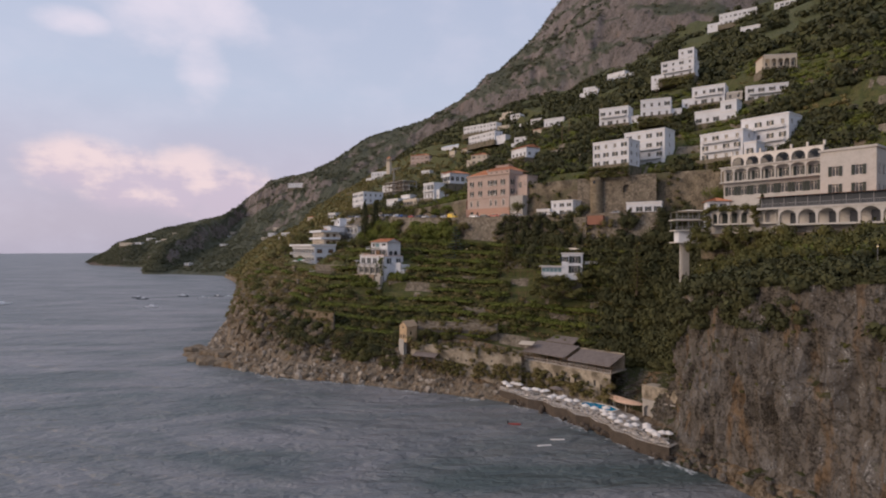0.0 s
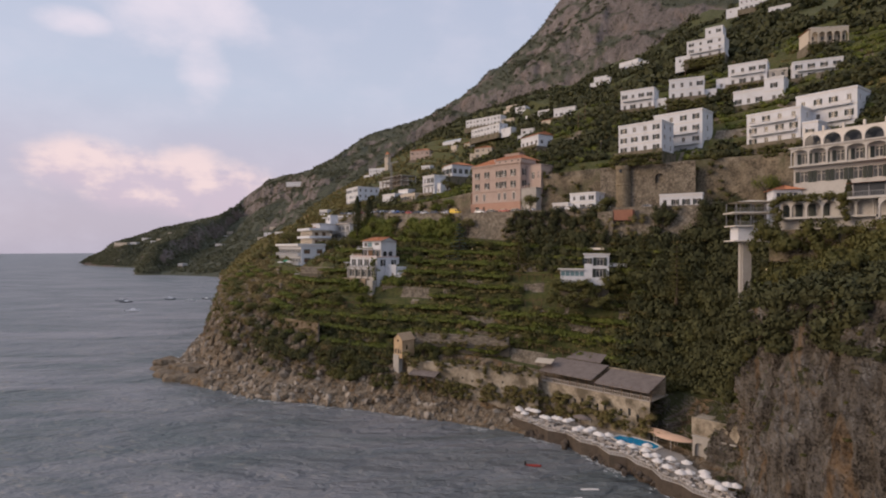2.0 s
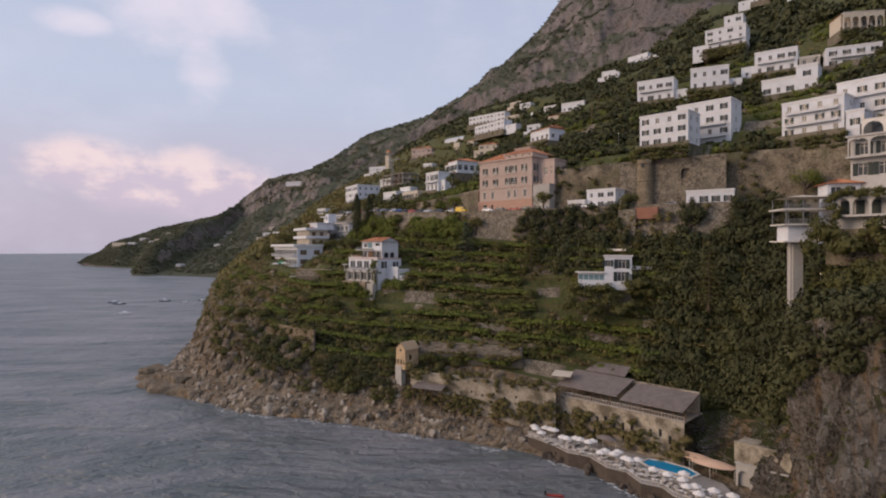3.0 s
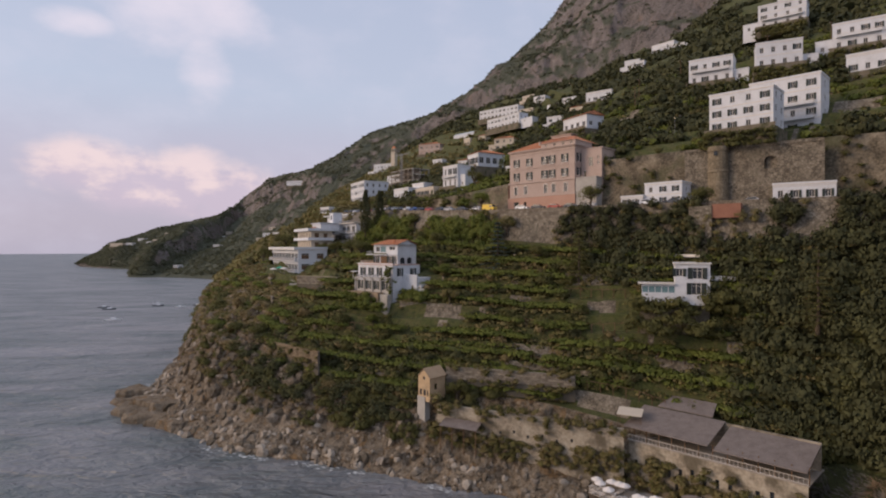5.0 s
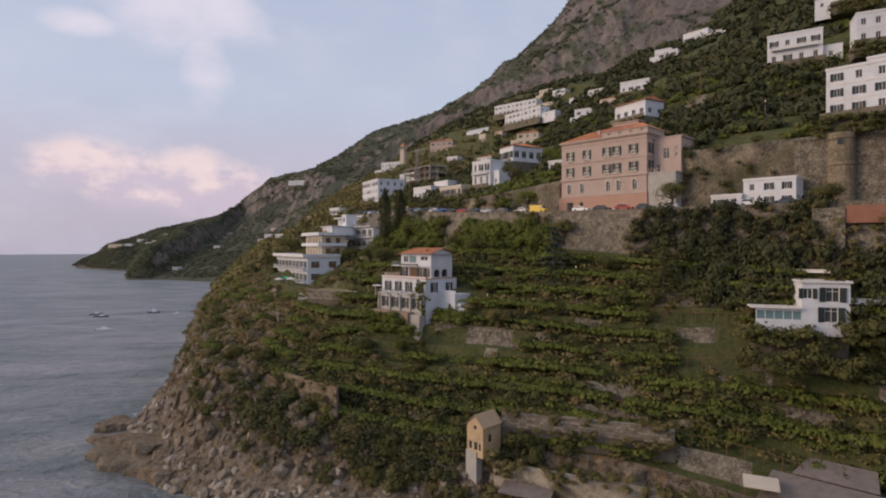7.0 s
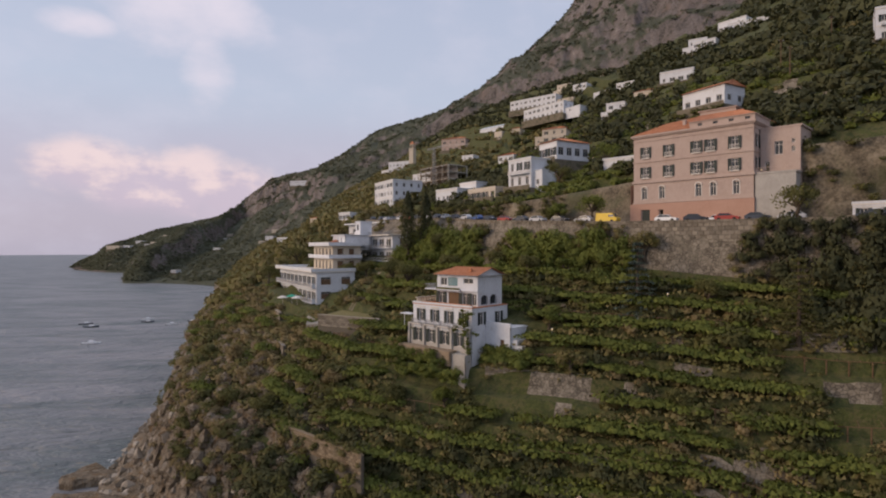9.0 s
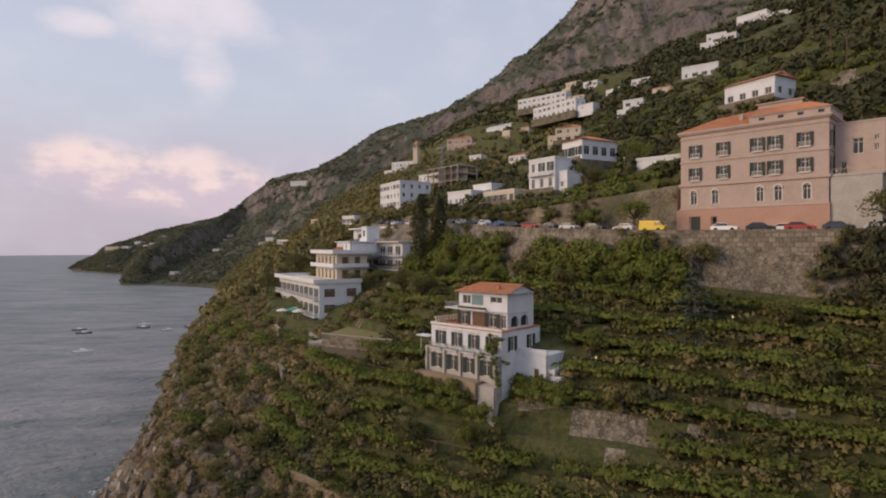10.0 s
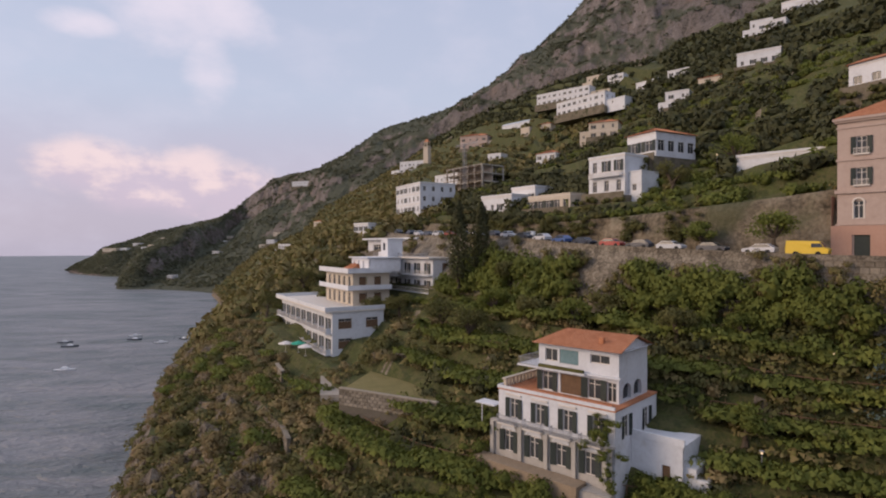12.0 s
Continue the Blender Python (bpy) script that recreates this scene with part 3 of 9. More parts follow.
def build_mountain():
    stations = np.arange(0, len(FAR_RIDGE) - 1 + 1e-6, 1 / 28)
    rows, over = [], []
    behind = [(x * 1.1, y + 500, max(z - 120, 0)) for x, y, z in FAR_RIDGE]
    lines = [FAR_SHORE, FAR_SLOPE, FAR_RIDGE, behind]
    for b, count in enumerate((40, 56, 4)):
        for k in range(count + (b == 2)):
            u = k / count
            rows.append([catmull(lines[b], s) * (1 - u) + catmull(lines[b + 1], s) * u for s in stations])
            over.append(b + u)
    g = np.array(rows)
    for r in range(g.shape[0]):
        for c in range(g.shape[1]):
            x, y, z = g[r, c]
            edge = min(1.0, over[r] * 4) * min(1.0, z / 130 + 0.12) * min(1.0, abs(over[r] - 2) * 2.2 + 0.12)
            h = 22 * fractal(x * 0.006, y * 0.006, 2, 6) - 22 * abs(fractal(x * 0.009, y * 0.009, 11, 5)) + 6
            # ledges of bare rock
            step = z / 62.0 + 0.9 * fractal(x * 0.004, y * 0.004, 5, 3)
            w = step - math.floor(step)
            h += 34 * ((w * w * w * (w * (6 * w - 15) + 10)) - w)
            # gullies and buttresses run down the faces
            rib = 20 * abs(fractal(x * 0.012, y * 0.004, z * 0.004 + 7, 5)) + 7 * fractal(x * 0.04, y * 0.02, z * 0.015, 4)
            g[r, c] = (x + 0.3 * (rib - 8) * edge, y + (rib - 8) * edge, max(z + h * edge, -3 if r == 0 else 0.5))
    g[0, :280, 2] = -3
    nv, nu = g.shape[:2]
    faces = [(r * nu + c, r * nu + c + 1, (r + 1) * nu + c + 1, (r + 1) * nu + c) for r in range(nv - 1) for c in range(nu - 1)]
    ob = mesh_object("backdrop_mountain", g.reshape(-1, 3), faces, M["mountain"], smooth=True)
    return tagged(ob, "limestone mountain and headlands with scrub far along the coast", "mountain", kind="structure"), g


mountain, MOUNTAIN = build_mountain()


def build_sea():
    radii = [0, 30, 80, 160, 320, 640, 1200, 2400, 4900]
    n, verts, faces = 96, [(-60, 150, 0)], []
    for r in radii[1:]:
        verts += [(-60 + r * math.cos(2 * math.pi * k / n), 150 + r * math.sin(2 * math.pi * k / n), 0) for k in range(n)]
    faces += [(0, 1 + k, 1 + (k + 1) % n) for k in range(n)]
    for j in range(len(radii) - 2):
        a, b = 1 + j * n, 1 + (j + 1) * n
        faces += [(a + k, b + k, b + (k + 1) % n, a + (k + 1) % n) for k in range(n)]
    return tagged(mesh_object("water", verts, faces, M["sea"]), "grey-green sea with low wind ripples", "sea", kind="structure")


sea = build_sea()

# ---- building parts ----
def weld(verts, faces):
    """Corners that coincide become one."""
    key, keep, where = {}, [], []
    for v in verts:
        k = tuple(round(c, 3) for c in v)
        if k not in key:
            key[k] = len(keep)
            keep.append(tuple(v))
        where.append(key[k])
    return keep, [f for f in (tuple(dict.fromkeys(where[i] for i in f)) for f in faces) if len(f) > 2]


def part(name, verts, faces, mat, parent, label="", at=None, index=None):
    if index is None and ("wall" in name or name in ("lower_front", "second_tier", "right_block", "side_wing", "annex", "sea_wall", "face")):
        verts, faces = weld(verts, faces)
    ob = mesh_object(name, verts, faces, mat, parent, index)
    if at is not None:
        ob.matrix_basis = at
    return tagged(ob, label)


def shared(name, me, parent, at, label=""):
    """Another object on the same mesh."""
    ob = new(name, me)
    ob.parent = parent
    ob.matrix_basis = at
    return tagged(ob, label)


def cuboid(x0, y0, z0, x1, y1, z1):
    v = [(x0, y0, z0), (x1, y0, z0), (x1, y1, z0), (x0, y1, z0), (x0, y0, z1), (x1, y0, z1), (x1, y1, z1), (x0, y1, z1)]
    return v, [(0, 3, 2, 1), (4, 5, 6, 7), (0, 1, 5, 4), (1, 2, 6, 5), (2, 3, 7, 6), (3, 0, 4, 7)]


def join(pieces):
    verts, faces = [], []
    for v, f in pieces:
        k = len(verts)
        verts += list(v)
        faces += [tuple(i + k for i in q) for q in f]
    return verts, faces


def turned(piece, m):
    v, f = piece
    return [tuple(m @ Vector(p)) for p in v], f


def thing(name, x, y, z, rz, label, category, group=""):
    ob = new(name)
    ob.empty_display_size = 0.5
    ob.matrix_basis = pose(x, y, z, 0, 0, rz)
    return tagged(ob, label, category, group)


def facade(w, h, holes, foot=0.0, reveal=0.28):
    """A wall in the plane y = 0 from x = 0 to w with real openings and their reveals."""
    xs = sorted({0.0, w, *[a for q in holes for a in (q[0], q[2])]})
    zs = sorted({-foot, h, *[a for q in holes for a in (q[1], q[3])]})
    pieces = []
    for x0, x1 in zip(xs, xs[1:]):
        for z0, z1 in zip(zs, zs[1:]):
            cx, cz = (x0 + x1) / 2, (z0 + z1) / 2
            if not any(q[0] < cx < q[2] and q[1] < cz < q[3] for q in holes):
                pieces.append(([(x0, 0, z0), (x1, 0, z0), (x1, 0, z1), (x0, 0, z1)], [(0, 1, 2, 3)]))
    for x0, z0, x1, z1 in holes:
        f, b = 0, reveal
        v = [(x0, f, z0), (x1, f, z0), (x1, f, z1), (x0, f, z1), (x0, b, z0), (x1, b, z0), (x1, b, z1), (x0, b, z1)]
        pieces.append((v, [(0, 4, 5, 1), (1, 5, 6, 2), (2, 6, 7, 3), (3, 7, 4, 0)]))
    return join(pieces)


WINDOW_MESHES = {}


def window_meshes(w, h, arched=False):
    key = (round(w, 2), round(h, 2), arched)
    if key not in WINDOW_MESHES:
        t = 0.09
        lights = [(t, t, w / 2 - 0.045, h - t), (w / 2 + 0.045, t, w - t, h - t)]
        if h > 1.9:
            lights = [(a, z0, b, z1) for a, _, b, _ in lights for z0, z1 in ((t, h * 0.72), (h * 0.72 + 0.07, h - t))]
        frame_me = mesh_object("window_frame", *weld(*facade(w, h, lights, 0, 0.1)), M["trim"]).data
        pane_me = mesh_object("pane", *cuboid(t, 0.04, t, w - t, 0.07, h - t), M["glass"]).data
        n = max(4, int(h / 0.28))
        zs = [h * k / (2 * n) for k in range(2 * n + 1)]
        sv = [(x, (-0.03 if k % 2 else 0.0), z) for k, z in enumerate(zs) for x in (0, w * 0.5)] + [(x, 0.05, z) for z in (0, h) for x in (0, w * 0.5)]
        m2 = 2 * len(zs)
        sf = [(2 * k, 2 * k + 1, 2 * k + 3, 2 * k + 2) for k in range(2 * n)] + [(m2, m2 + 2, m2 + 3, m2 + 1), (0, m2, m2 + 1, 1), (m2 - 2, m2 - 1, m2 + 3, m2 + 2)]
        shutter_me = mesh_object("shutter", sv, sf, M["shutter"]).data
        for me in (frame_me, pane_me, shutter_me):
            for ob in [o for o in bpy.data.objects if o.data == me]:
                bpy.data.objects.remove(ob)
        WINDOW_MESHES[key] = (frame_me, pane_me, shutter_me)
    return WINDOW_MESHES[key]


def window(parent, m, w, h, shutters=0.0):
    """A window under a house: frame, pane and, where it has them, open shutters. m: its lower left corner, y inwards."""
    frame_me, pane_me, shutter_me = window_meshes(w, h)
    ob = shared("window", frame_me, parent, m @ pose(0, 0.16, 0))
    shared("pane", pane_me, ob, Matrix())
    if shutters:
        shared("shutter", shutter_me, ob, pose(0, -0.18, 0, 0, 0, 180 + shutters) @ pose(0, -0.05, 0))
        shared("shutter", shutter_me, ob, pose(w, -0.18, 0, 0, 0, -shutters))
    return ob


def railing(parent, m, length, height=1.0, mat="trim", gap=0.22):
    """A balustrade along x: top rail, foot rail and its bars in one part."""
    n = max(2, int(length / gap))
    pieces = [cuboid(0, -0.04, height - 0.07, length, 0.04, height), cuboid(0, -0.03, 0.05, length, 0.03, 0.11)]
    pieces += [cuboid(length * k / n - 0.022, -0.022, 0.1, length * k / n + 0.022, 0.022, height - 0.07) for k in range(n + 1)]
    return tagged(part("railing", *join(pieces), M[mat], parent, at=m), kind="stuff")


def balcony(parent, m, length, out=1.1, mat="trim", rail="iron"):
    part("balcony_slab", *cuboid(0, -out, -0.16, length, 0, 0), M[mat], parent, at=m)
    railing(parent, m @ pose(0.03, -out + 0.06, 0), length - 0.06, 0.95, rail)
    for x in (0.06, length - 0.06):
        railing(parent, m @ pose(x, -out + 0.06, 0, 0, 0, 90), out - 0.1, 0.95, rail)


def arcade(w, h, n, pier=0.5, thick=0.4, spring=0.55):
    """A wall with n round-headed openings from its foot."""
    pieces, bay = [], w / n
    for k in range(n):
        x0, x1 = k * bay + pier / 2, (k + 1) * bay - pier / 2
        r = (x1 - x0) / 2
        zs = h * spring
        rise = min(r, h - zs - 0.25)
        arc = [(x0, 0.0)] + [(x0 + r - r * math.cos(math.pi * i / 10), zs + rise * math.sin(math.pi * i / 10)) for i in range(11)] + [(x1, 0.0)]
        for y in (0, thick):
            v, f = [], []
            for i, (ax, az) in enumerate(arc[1:-1]):
                v += [(ax, y, az), (ax, y, h)]
            f = [(2 * i, 2 * i + 2, 2 * i + 3, 2 * i + 1) for i in range(10)]
            pieces.append((v, f))
        v = [(ax, y, az) for ax, az in arc for y in (0, thick)]
        pieces.append((v, [(2 * i, 2 * i + 1, 2 * i + 3, 2 * i + 2) for i in range(len(arc) - 1)]))
        pieces.append(cuboid(k * bay, 0, 0, x0, thick, h))
        pieces.append(cuboid(x1, 0, 0, (k + 1) * bay, thick, h))
    pieces.append(cuboid(0, -0.02, h, w, thick + 0.02, h + 0.12))
    return join(pieces)


def tiled_slope(p0, p1, q0, q1, pitch=0.28):
    """A roof slope from eave p0-p1 to ridge q0-q1, in rows of half-round tiles running up it."""
    p0, p1, q0, q1 = map(Vector, (p0, p1, q0, q1))
    n = max(3, int((p1 - p0).length / pitch)) * 2
    up = (p1 - p0).cross(q0 - p0)
    up = (up if up.z > 0 else -up).normalized()
    v, f = [], []
    for k in range(n + 1):
        u = k / n
        o = up * (0.05 if k % 2 else -0.02)
        v += [tuple(p0.lerp(p1, u) + o), tuple(q0.lerp(q1, u) + o)]
    f = [(2 * k, 2 * k + 2, 2 * k + 3, 2 * k + 1) for k in range(n)]
    return v, f


def hip_roof(parent, w, d, z, rise, over=0.5, ridge=0.5, mat="tile", label="terracotta tiled hip roof"):
    a, b, c, e = (-over, -over, z), (w + over, -over, z), (w + over, d + over, z), (-over, d + over, z)
    inset = min(w, d) * ridge
    if w >= d:
        r0, r1 = (inset, d / 2, z + rise), (w - inset, d / 2, z + rise)
        slopes = [tiled_slope(a, b, r0, r1), tiled_slope(b, c, r1, r1), tiled_slope(c, e, r1, r0), tiled_slope(e, a, r0, r0)]
    else:
        r0, r1 = (w / 2, inset, z + rise), (w / 2, d - inset, z + rise)
        slopes = [tiled_slope(a, b, r0, r0), tiled_slope(b, c, r0, r1), tiled_slope(c, e, r1, r1), tiled_slope(e, a, r1, r0)]
    under = ([a, b, c, e], [(0, 3, 2, 1)])
    return part("roof", *join(slopes + [under]), M[mat], parent, label)


def flat_roof(parent, w, d, z, parapet=0.45, over=0.12, wall="white"):
    t = 0.22
    pieces = [cuboid(-over, -over, z - 0.12, w + over, d + over, z + 0.06)]
    rim = [cuboid(-over, -over, z + 0.06, w + over, t - over, z + parapet), cuboid(-over, d + over - t, z + 0.06, w + over, d + over, z + parapet),
           cuboid(-over, t - over, z + 0.06, t - over, d + over - t, z + parapet), cuboid(w + over - t, t - over, z + 0.06, w + over, d + over - t, z + parapet)]
    part("roof", *join(pieces), M["trim"], parent, "pale flat roof slab")
    if parapet > 0.1:
        part("parapet", *join(rim), M[wall], parent)


def opening_grid(width, bays, floors, storey, ww, wh, sill, skip=()):
    holes = []
    for f in range(floors):
        for b in range(bays):
            if (f, b) in skip:
                continue
            x = width * (b + 0.5) / bays
            holes.append((x - ww / 2, f * storey + sill, x + ww / 2, f * storey + sill + wh))
    return holes


def shell(parent, w, d, h, front, side, wall, foot, left=(), material_label=""):
    """Four walls on a foot that runs into the slope."""
    fr = facade(w, h, front, foot)
    rt = turned(facade(d, h, side, foot), pose(w, 0, 0, 0, 0, 90))
    lf = turned(facade(d, h, left, foot), pose(0, d, 0, 0, 0, -90))
    bk = turned(facade(w, h, [], foot), pose(w, d, 0, 0, 0, 180))
    return part("wall", *join([fr, rt, lf, bk]), M[wall], parent, material_label)


def house(x, y, z0, z1, rz, w, d, floors, bays, side_bays=1, wall="white", roof="flat", label="white flat-roofed house on the hillside", shutters=1, balconies=0, foot=4.0, win=(0, 0), name="house", door=False, chimney=False, loggia=0, group="hillside houses", wing=True):
    """A house: front left corner, base and top heights, turn, width, depth."""
    ob = thing(name, x, y, z0, rz, label, "house", group)
    h = z1 - z0
    storey = h / floors
    ww, wh = win if win[0] else (min(1.1, w / bays * 0.36), min(1.7, storey * 0.5))
    sill = storey * 0.24 if wh < storey * 0.6 else storey * 0.1
    front = opening_grid(w, bays, floors, storey, ww, wh, sill)
    side = opening_grid(d, side_bays, floors, storey, ww, wh, sill) if side_bays else []
    shell(ob, w, d, h, front, side, wall, 0.4)
    part("terrace", *join([cuboid(-0.8, -1.6, -foot, w + 0.8, d, -0.12), cuboid(-0.8, -1.6, -0.12, w + 0.8, -1.4, 0.7)]), M["block_wall"], ob, "rough tan stone terrace under the house")
    if w > 9 and group != "distant houses" and floors > 1 and wing:
        side_x = -0.34 * w if random.random() < 0.5 else w + 0.02
        aw, ah = 0.34 * w - 0.02, storey * random.uniform(0.75, 1.15)
        hole = (aw * 0.3, storey * 0.2, aw * 0.3 + 1.0, storey * 0.2 + 1.4)
        part("side_wing", *join([turned(facade(aw, ah, [hole], foot), pose(side_x, 1.2, 0)), turned(facade(d - 2, ah, [], foot), pose(side_x + aw, 1.2, 0, 0, 0, 90)), turned(facade(d - 2, ah, [], foot), pose(side_x, d - 0.8, 0, 0, 0, -90)), cuboid(side_x - 0.1, 1.1, ah, side_x + aw + 0.1, d - 0.8, ah + 0.25)]), M[wall if random.random() < 0.7 else "cream"], ob)
        window(ob, pose(side_x + hole[0], 1.2, hole[1]), 1.0, 1.4)
    for q in front:
        window(ob, pose(q[0], 0, q[1]), ww, wh, (random.choice((0, 0, 10, 12)) if shutters == 1 else 10 * shutters))
    for q in side:
        window(ob, pose(w, q[0], q[1], 0, 0, 90), ww, wh)
    for f in range(1, floors):
        if f <= balconies:
            balcony(ob, pose(w * 0.08, 0, f * storey), w * 0.84, 1.2, "white", "trim")
    part("string_course", *join([cuboid(-0.05, -0.06, f * storey - 0.1, w + 0.06, 0, f * storey + 0.08) for f in range(1, floors)] or [cuboid(-0.05, -0.05, h - 0.5, w + 0.05, 0, h - 0.4)]), M["trim"], ob)
    if roof == "flat":
        flat_roof(ob, w, d, h, wall=wall)
    else:
        hip_roof(ob, w, d, h, 0.16 * min(w, d) + 0.4, ridge=0.5 if roof == "hip" else 0.05)
    if loggia:
        part("arcade", *arcade(w, storey * 0.95, loggia), M[wall], ob, at=pose(0, -2.0, 0))
        part("loggia_roof", *cuboid(-0.1, -2.1, storey * 0.95 + 0.12, w + 0.1, 0, storey * 0.95 + 0.3), M["trim"], ob)
    if chimney:
        cx = w * random.uniform(0.25, 0.7)
        part("chimney", *join([cuboid(cx, d * 0.5, h, cx + 0.7, d * 0.5 + 0.6, h + 1.6), cuboid(cx - 0.1, d * 0.5 - 0.1, h + 1.6, cx + 0.8, d * 0.5 + 0.7, h + 1.75)]), M[wall], ob)
    return ob


M["block_wall"] = material("tan_rubble_stone", [(0.09, 0.075, 0.052), (0.17, 0.145, 0.105), (0.24, 0.205, 0.155)], 0.92, 0.5, bump=0.9, bump_scale=2.5, spots=(0.3, 0.52, 0.64, (0.05, 0.055, 0.022), 0.8))
M["iron"] = material("grey_painted_iron", [(0.20, 0.20, 0.21), (0.32, 0.32, 0.33)], 0.6, 2.0, bump=0.0)
M["blue_glass"] = material("bluish_window_glass", [(0.10, 0.18, 0.20), (0.18, 0.28, 0.30)], 0.15, 0.5, bump=0.0)


M["old_pave"] = material("tan_paving", [(0.22, 0.165, 0.11), (0.34, 0.26, 0.18)], 0.92, 0.6, bump=0.3)


# ---- the pink palazzo on the road ----
def pink_palazzo():
    w, d, h = 23.6, 13.0, 18.8
    ob = thing("palazzo", 19.2, 250.8, 61.5, -49.5, "four-storey pink palazzo with a terracotta hip roof beside the coast road", "palazzo")
    xs = [2.7, 7.6, 13.2, 15.9, 20.3]
    front = [(x - 0.6, 9.7, x + 0.6, 12.0) for x in xs] + [(x - 0.6, 13.9, x + 0.6, 16.2) for x in xs]
    arched = [(x - 0.55, 5.2, x + 0.55, 7.6) for x in (2.4, 6.2, 13.6, 16.4, 20.6)]
    low = [(1.9, 0.0, 3.9, 3.0), (5.8, 1.2, 6.8, 2.9)]
    side = [(x - 0.65, z, x + 0.65, z + 2.4) for x in (2.2, 4.7) for z in (9.7, 13.9)]
    fr = facade(w, h, front + arched + low, 2)
    rt = turned(facade(d, h, side, 2), pose(w, 0, 0, 0, 0, 90))
    lf = turned(facade(d, h, [], 2), pose(0, d, 0, 0, 0, -90))
    bk = turned(facade(w, h, [], 2), pose(w, d, 0, 0, 0, 180))
    part("wall", *join([fr, rt, lf, bk]), M["pink"], ob)
    # salmon ground floor stands a little proud
    base = facade(w + 0.9, 4.1, [(2.4, 0.0, 4.4, 3.0), (6.3, 1.2, 7.3, 2.9)], 2, 0.3)
    part("plinth", *join([turned(base, pose(-0.7, -0.22, 0)), cuboid(-0.7, -0.22, 4.1, w + 0.2, 0, 4.25), turned(facade(d, 4.1, [], 2), pose(w + 0.2, -0.22, 0, 0, 0, 90)), turned(facade(d, 8.4, [], 2), pose(-0.7, d, 0, 0, 0, -90))]), M["salmon"], ob, "salmon-red rendered ground floor")
    part("door", *cuboid(1.85, 0.05, 0, 3.75, 0.15, 3.0), M["shutter"], ob, "dark green double door")
    for q in front:
        win = window(ob, pose(q[0], 0, q[1]), 1.2, 2.3, 12)
        part("window_sill", *cuboid(-0.3, -0.45, -0.18, 1.5, 0.05, 0.0), M["trim"], win)
        rail = part("balustrade", *join([cuboid(-0.25, -0.42, 0.68, 1.45, -0.34, 0.76)] + [cuboid(-0.25 + 0.165 * k, -0.4, 0, -0.21 + 0.165 * k, -0.36, 0.68) for k in range(11)]), M["trim"], win)
        tagged(rail, kind="stuff")
    for q in arched:
        win = window(ob, pose(q[0], 0, q[1]), 1.1, 2.4)
        n = 10
        arc = [cuboid(-0.14, -0.06, 0, 0.0, 0.12, 2.4), cuboid(1.1, -0.06, 0, 1.24, 0.12, 2.4)]
        for i in range(n):
            a0, a1 = math.pi * i / n, math.pi * (i + 1) / n
            v = [(0.55 - r * math.cos(a), yy, 2.1 + r * math.sin(a)) for yy in (-0.2, 0.05) for r, a in ((0.55, a0), (0.55, a1), (0.75, a1), (0.75, a0))]
            arc.append((v, [(0, 1, 2, 3), (0, 4, 5, 1), (2, 6, 7, 3)]))
        part("arch_moulding", *join(arc), M["trim"], win, at=pose(0, -0.14, 0))
    for q in side:
        window(ob, pose(w, q[0], q[1], 0, 0, 90), 1.3, 2.4, 12)
    for z, o, t in ((8.6, 0.28, 0.5), (13.0, 0.14, 0.3), (4.3, 0.2, 0.2), (17.4, 0.12, 0.25)):
        part("cornice", *join([cuboid(-o, -o, z, w + o, 0, z + t), cuboid(w, 0, z, w + o, d, z + t)]), M["pink"], ob)
    part("cornice", *join([cuboid(-0.5, -0.5, h - 0.35, w + 0.5, d + 0.5, h), cuboid(-0.3, -0.3, h - 0.6, w + 0.3, d + 0.3, h - 0.35)]), M["pink"], ob)
    # attic storey with oval vents over the right half
    att = facade(12.0, 1.1, [(1.6 + 2.9 * k, 0.3, 2.5 + 2.9 * k, 0.8) for k in range(4)], 0, 0.3)
    part("attic", *join([turned(att, pose(w - 11.8, 0, h)), turned(facade(9, 1.1, [], 0), pose(w + 0.2, 0, h, 0, 0, 90)), cuboid(w - 11.9, -0.2, h + 1.1, w + 0.4, 9, h + 1.22)]), M["pink"], ob)
    for k in range(4):
        part("vent", *cuboid(w - 10.2 + 2.9 * k, 0.2, h + 0.3, w - 9.3 + 2.9 * k, 0.3, h + 0.8), M["glass"], ob)
    roof = [tiled_slope((-0.4, -0.4, h + 0.02), (w - 11.7, -0.4, h + 0.02), (4.5, 6.0, h + 3.0), (w - 10, 6.0, h + 3.6)), tiled_slope((-0.4, d + 0.4, h + 0.02), (-0.4, -0.4, h + 0.02), (4.5, 7.0, h + 2.7), (4.5, 6.0, h + 2.7)),
            tiled_slope((w - 11.7, -0.1, h + 1.26), (w + 0.3, -0.1, h + 1.26), (w - 12.5, 6.0, h + 3.6), (w - 4, 6.0, h + 3.6)), tiled_slope((w + 0.3, -0.1, h + 1.26), (w + 0.3, d, h + 1.26), (w - 4, 6.0, h + 3.6), (w - 4, 7.0, h + 3.6)),
            tiled_slope((w, d + 0.4, h + 0.02), (-0.4, d + 0.4, h + 0.02), (w - 4, 7.0, h + 3.2), (4.5, 7.0, h + 2.7))]
    part("roof", *join(roof), M["tile"], ob, "terracotta tiled hip roof")
    part("roof_lantern", *join([cuboid(11.5, 6.1, h + 1.5, 18.5, 9.0, h + 4.3), cuboid(11.2, 5.8, h + 4.3, 18.8, 9.3, h + 4.5)]), M["pink"], ob)
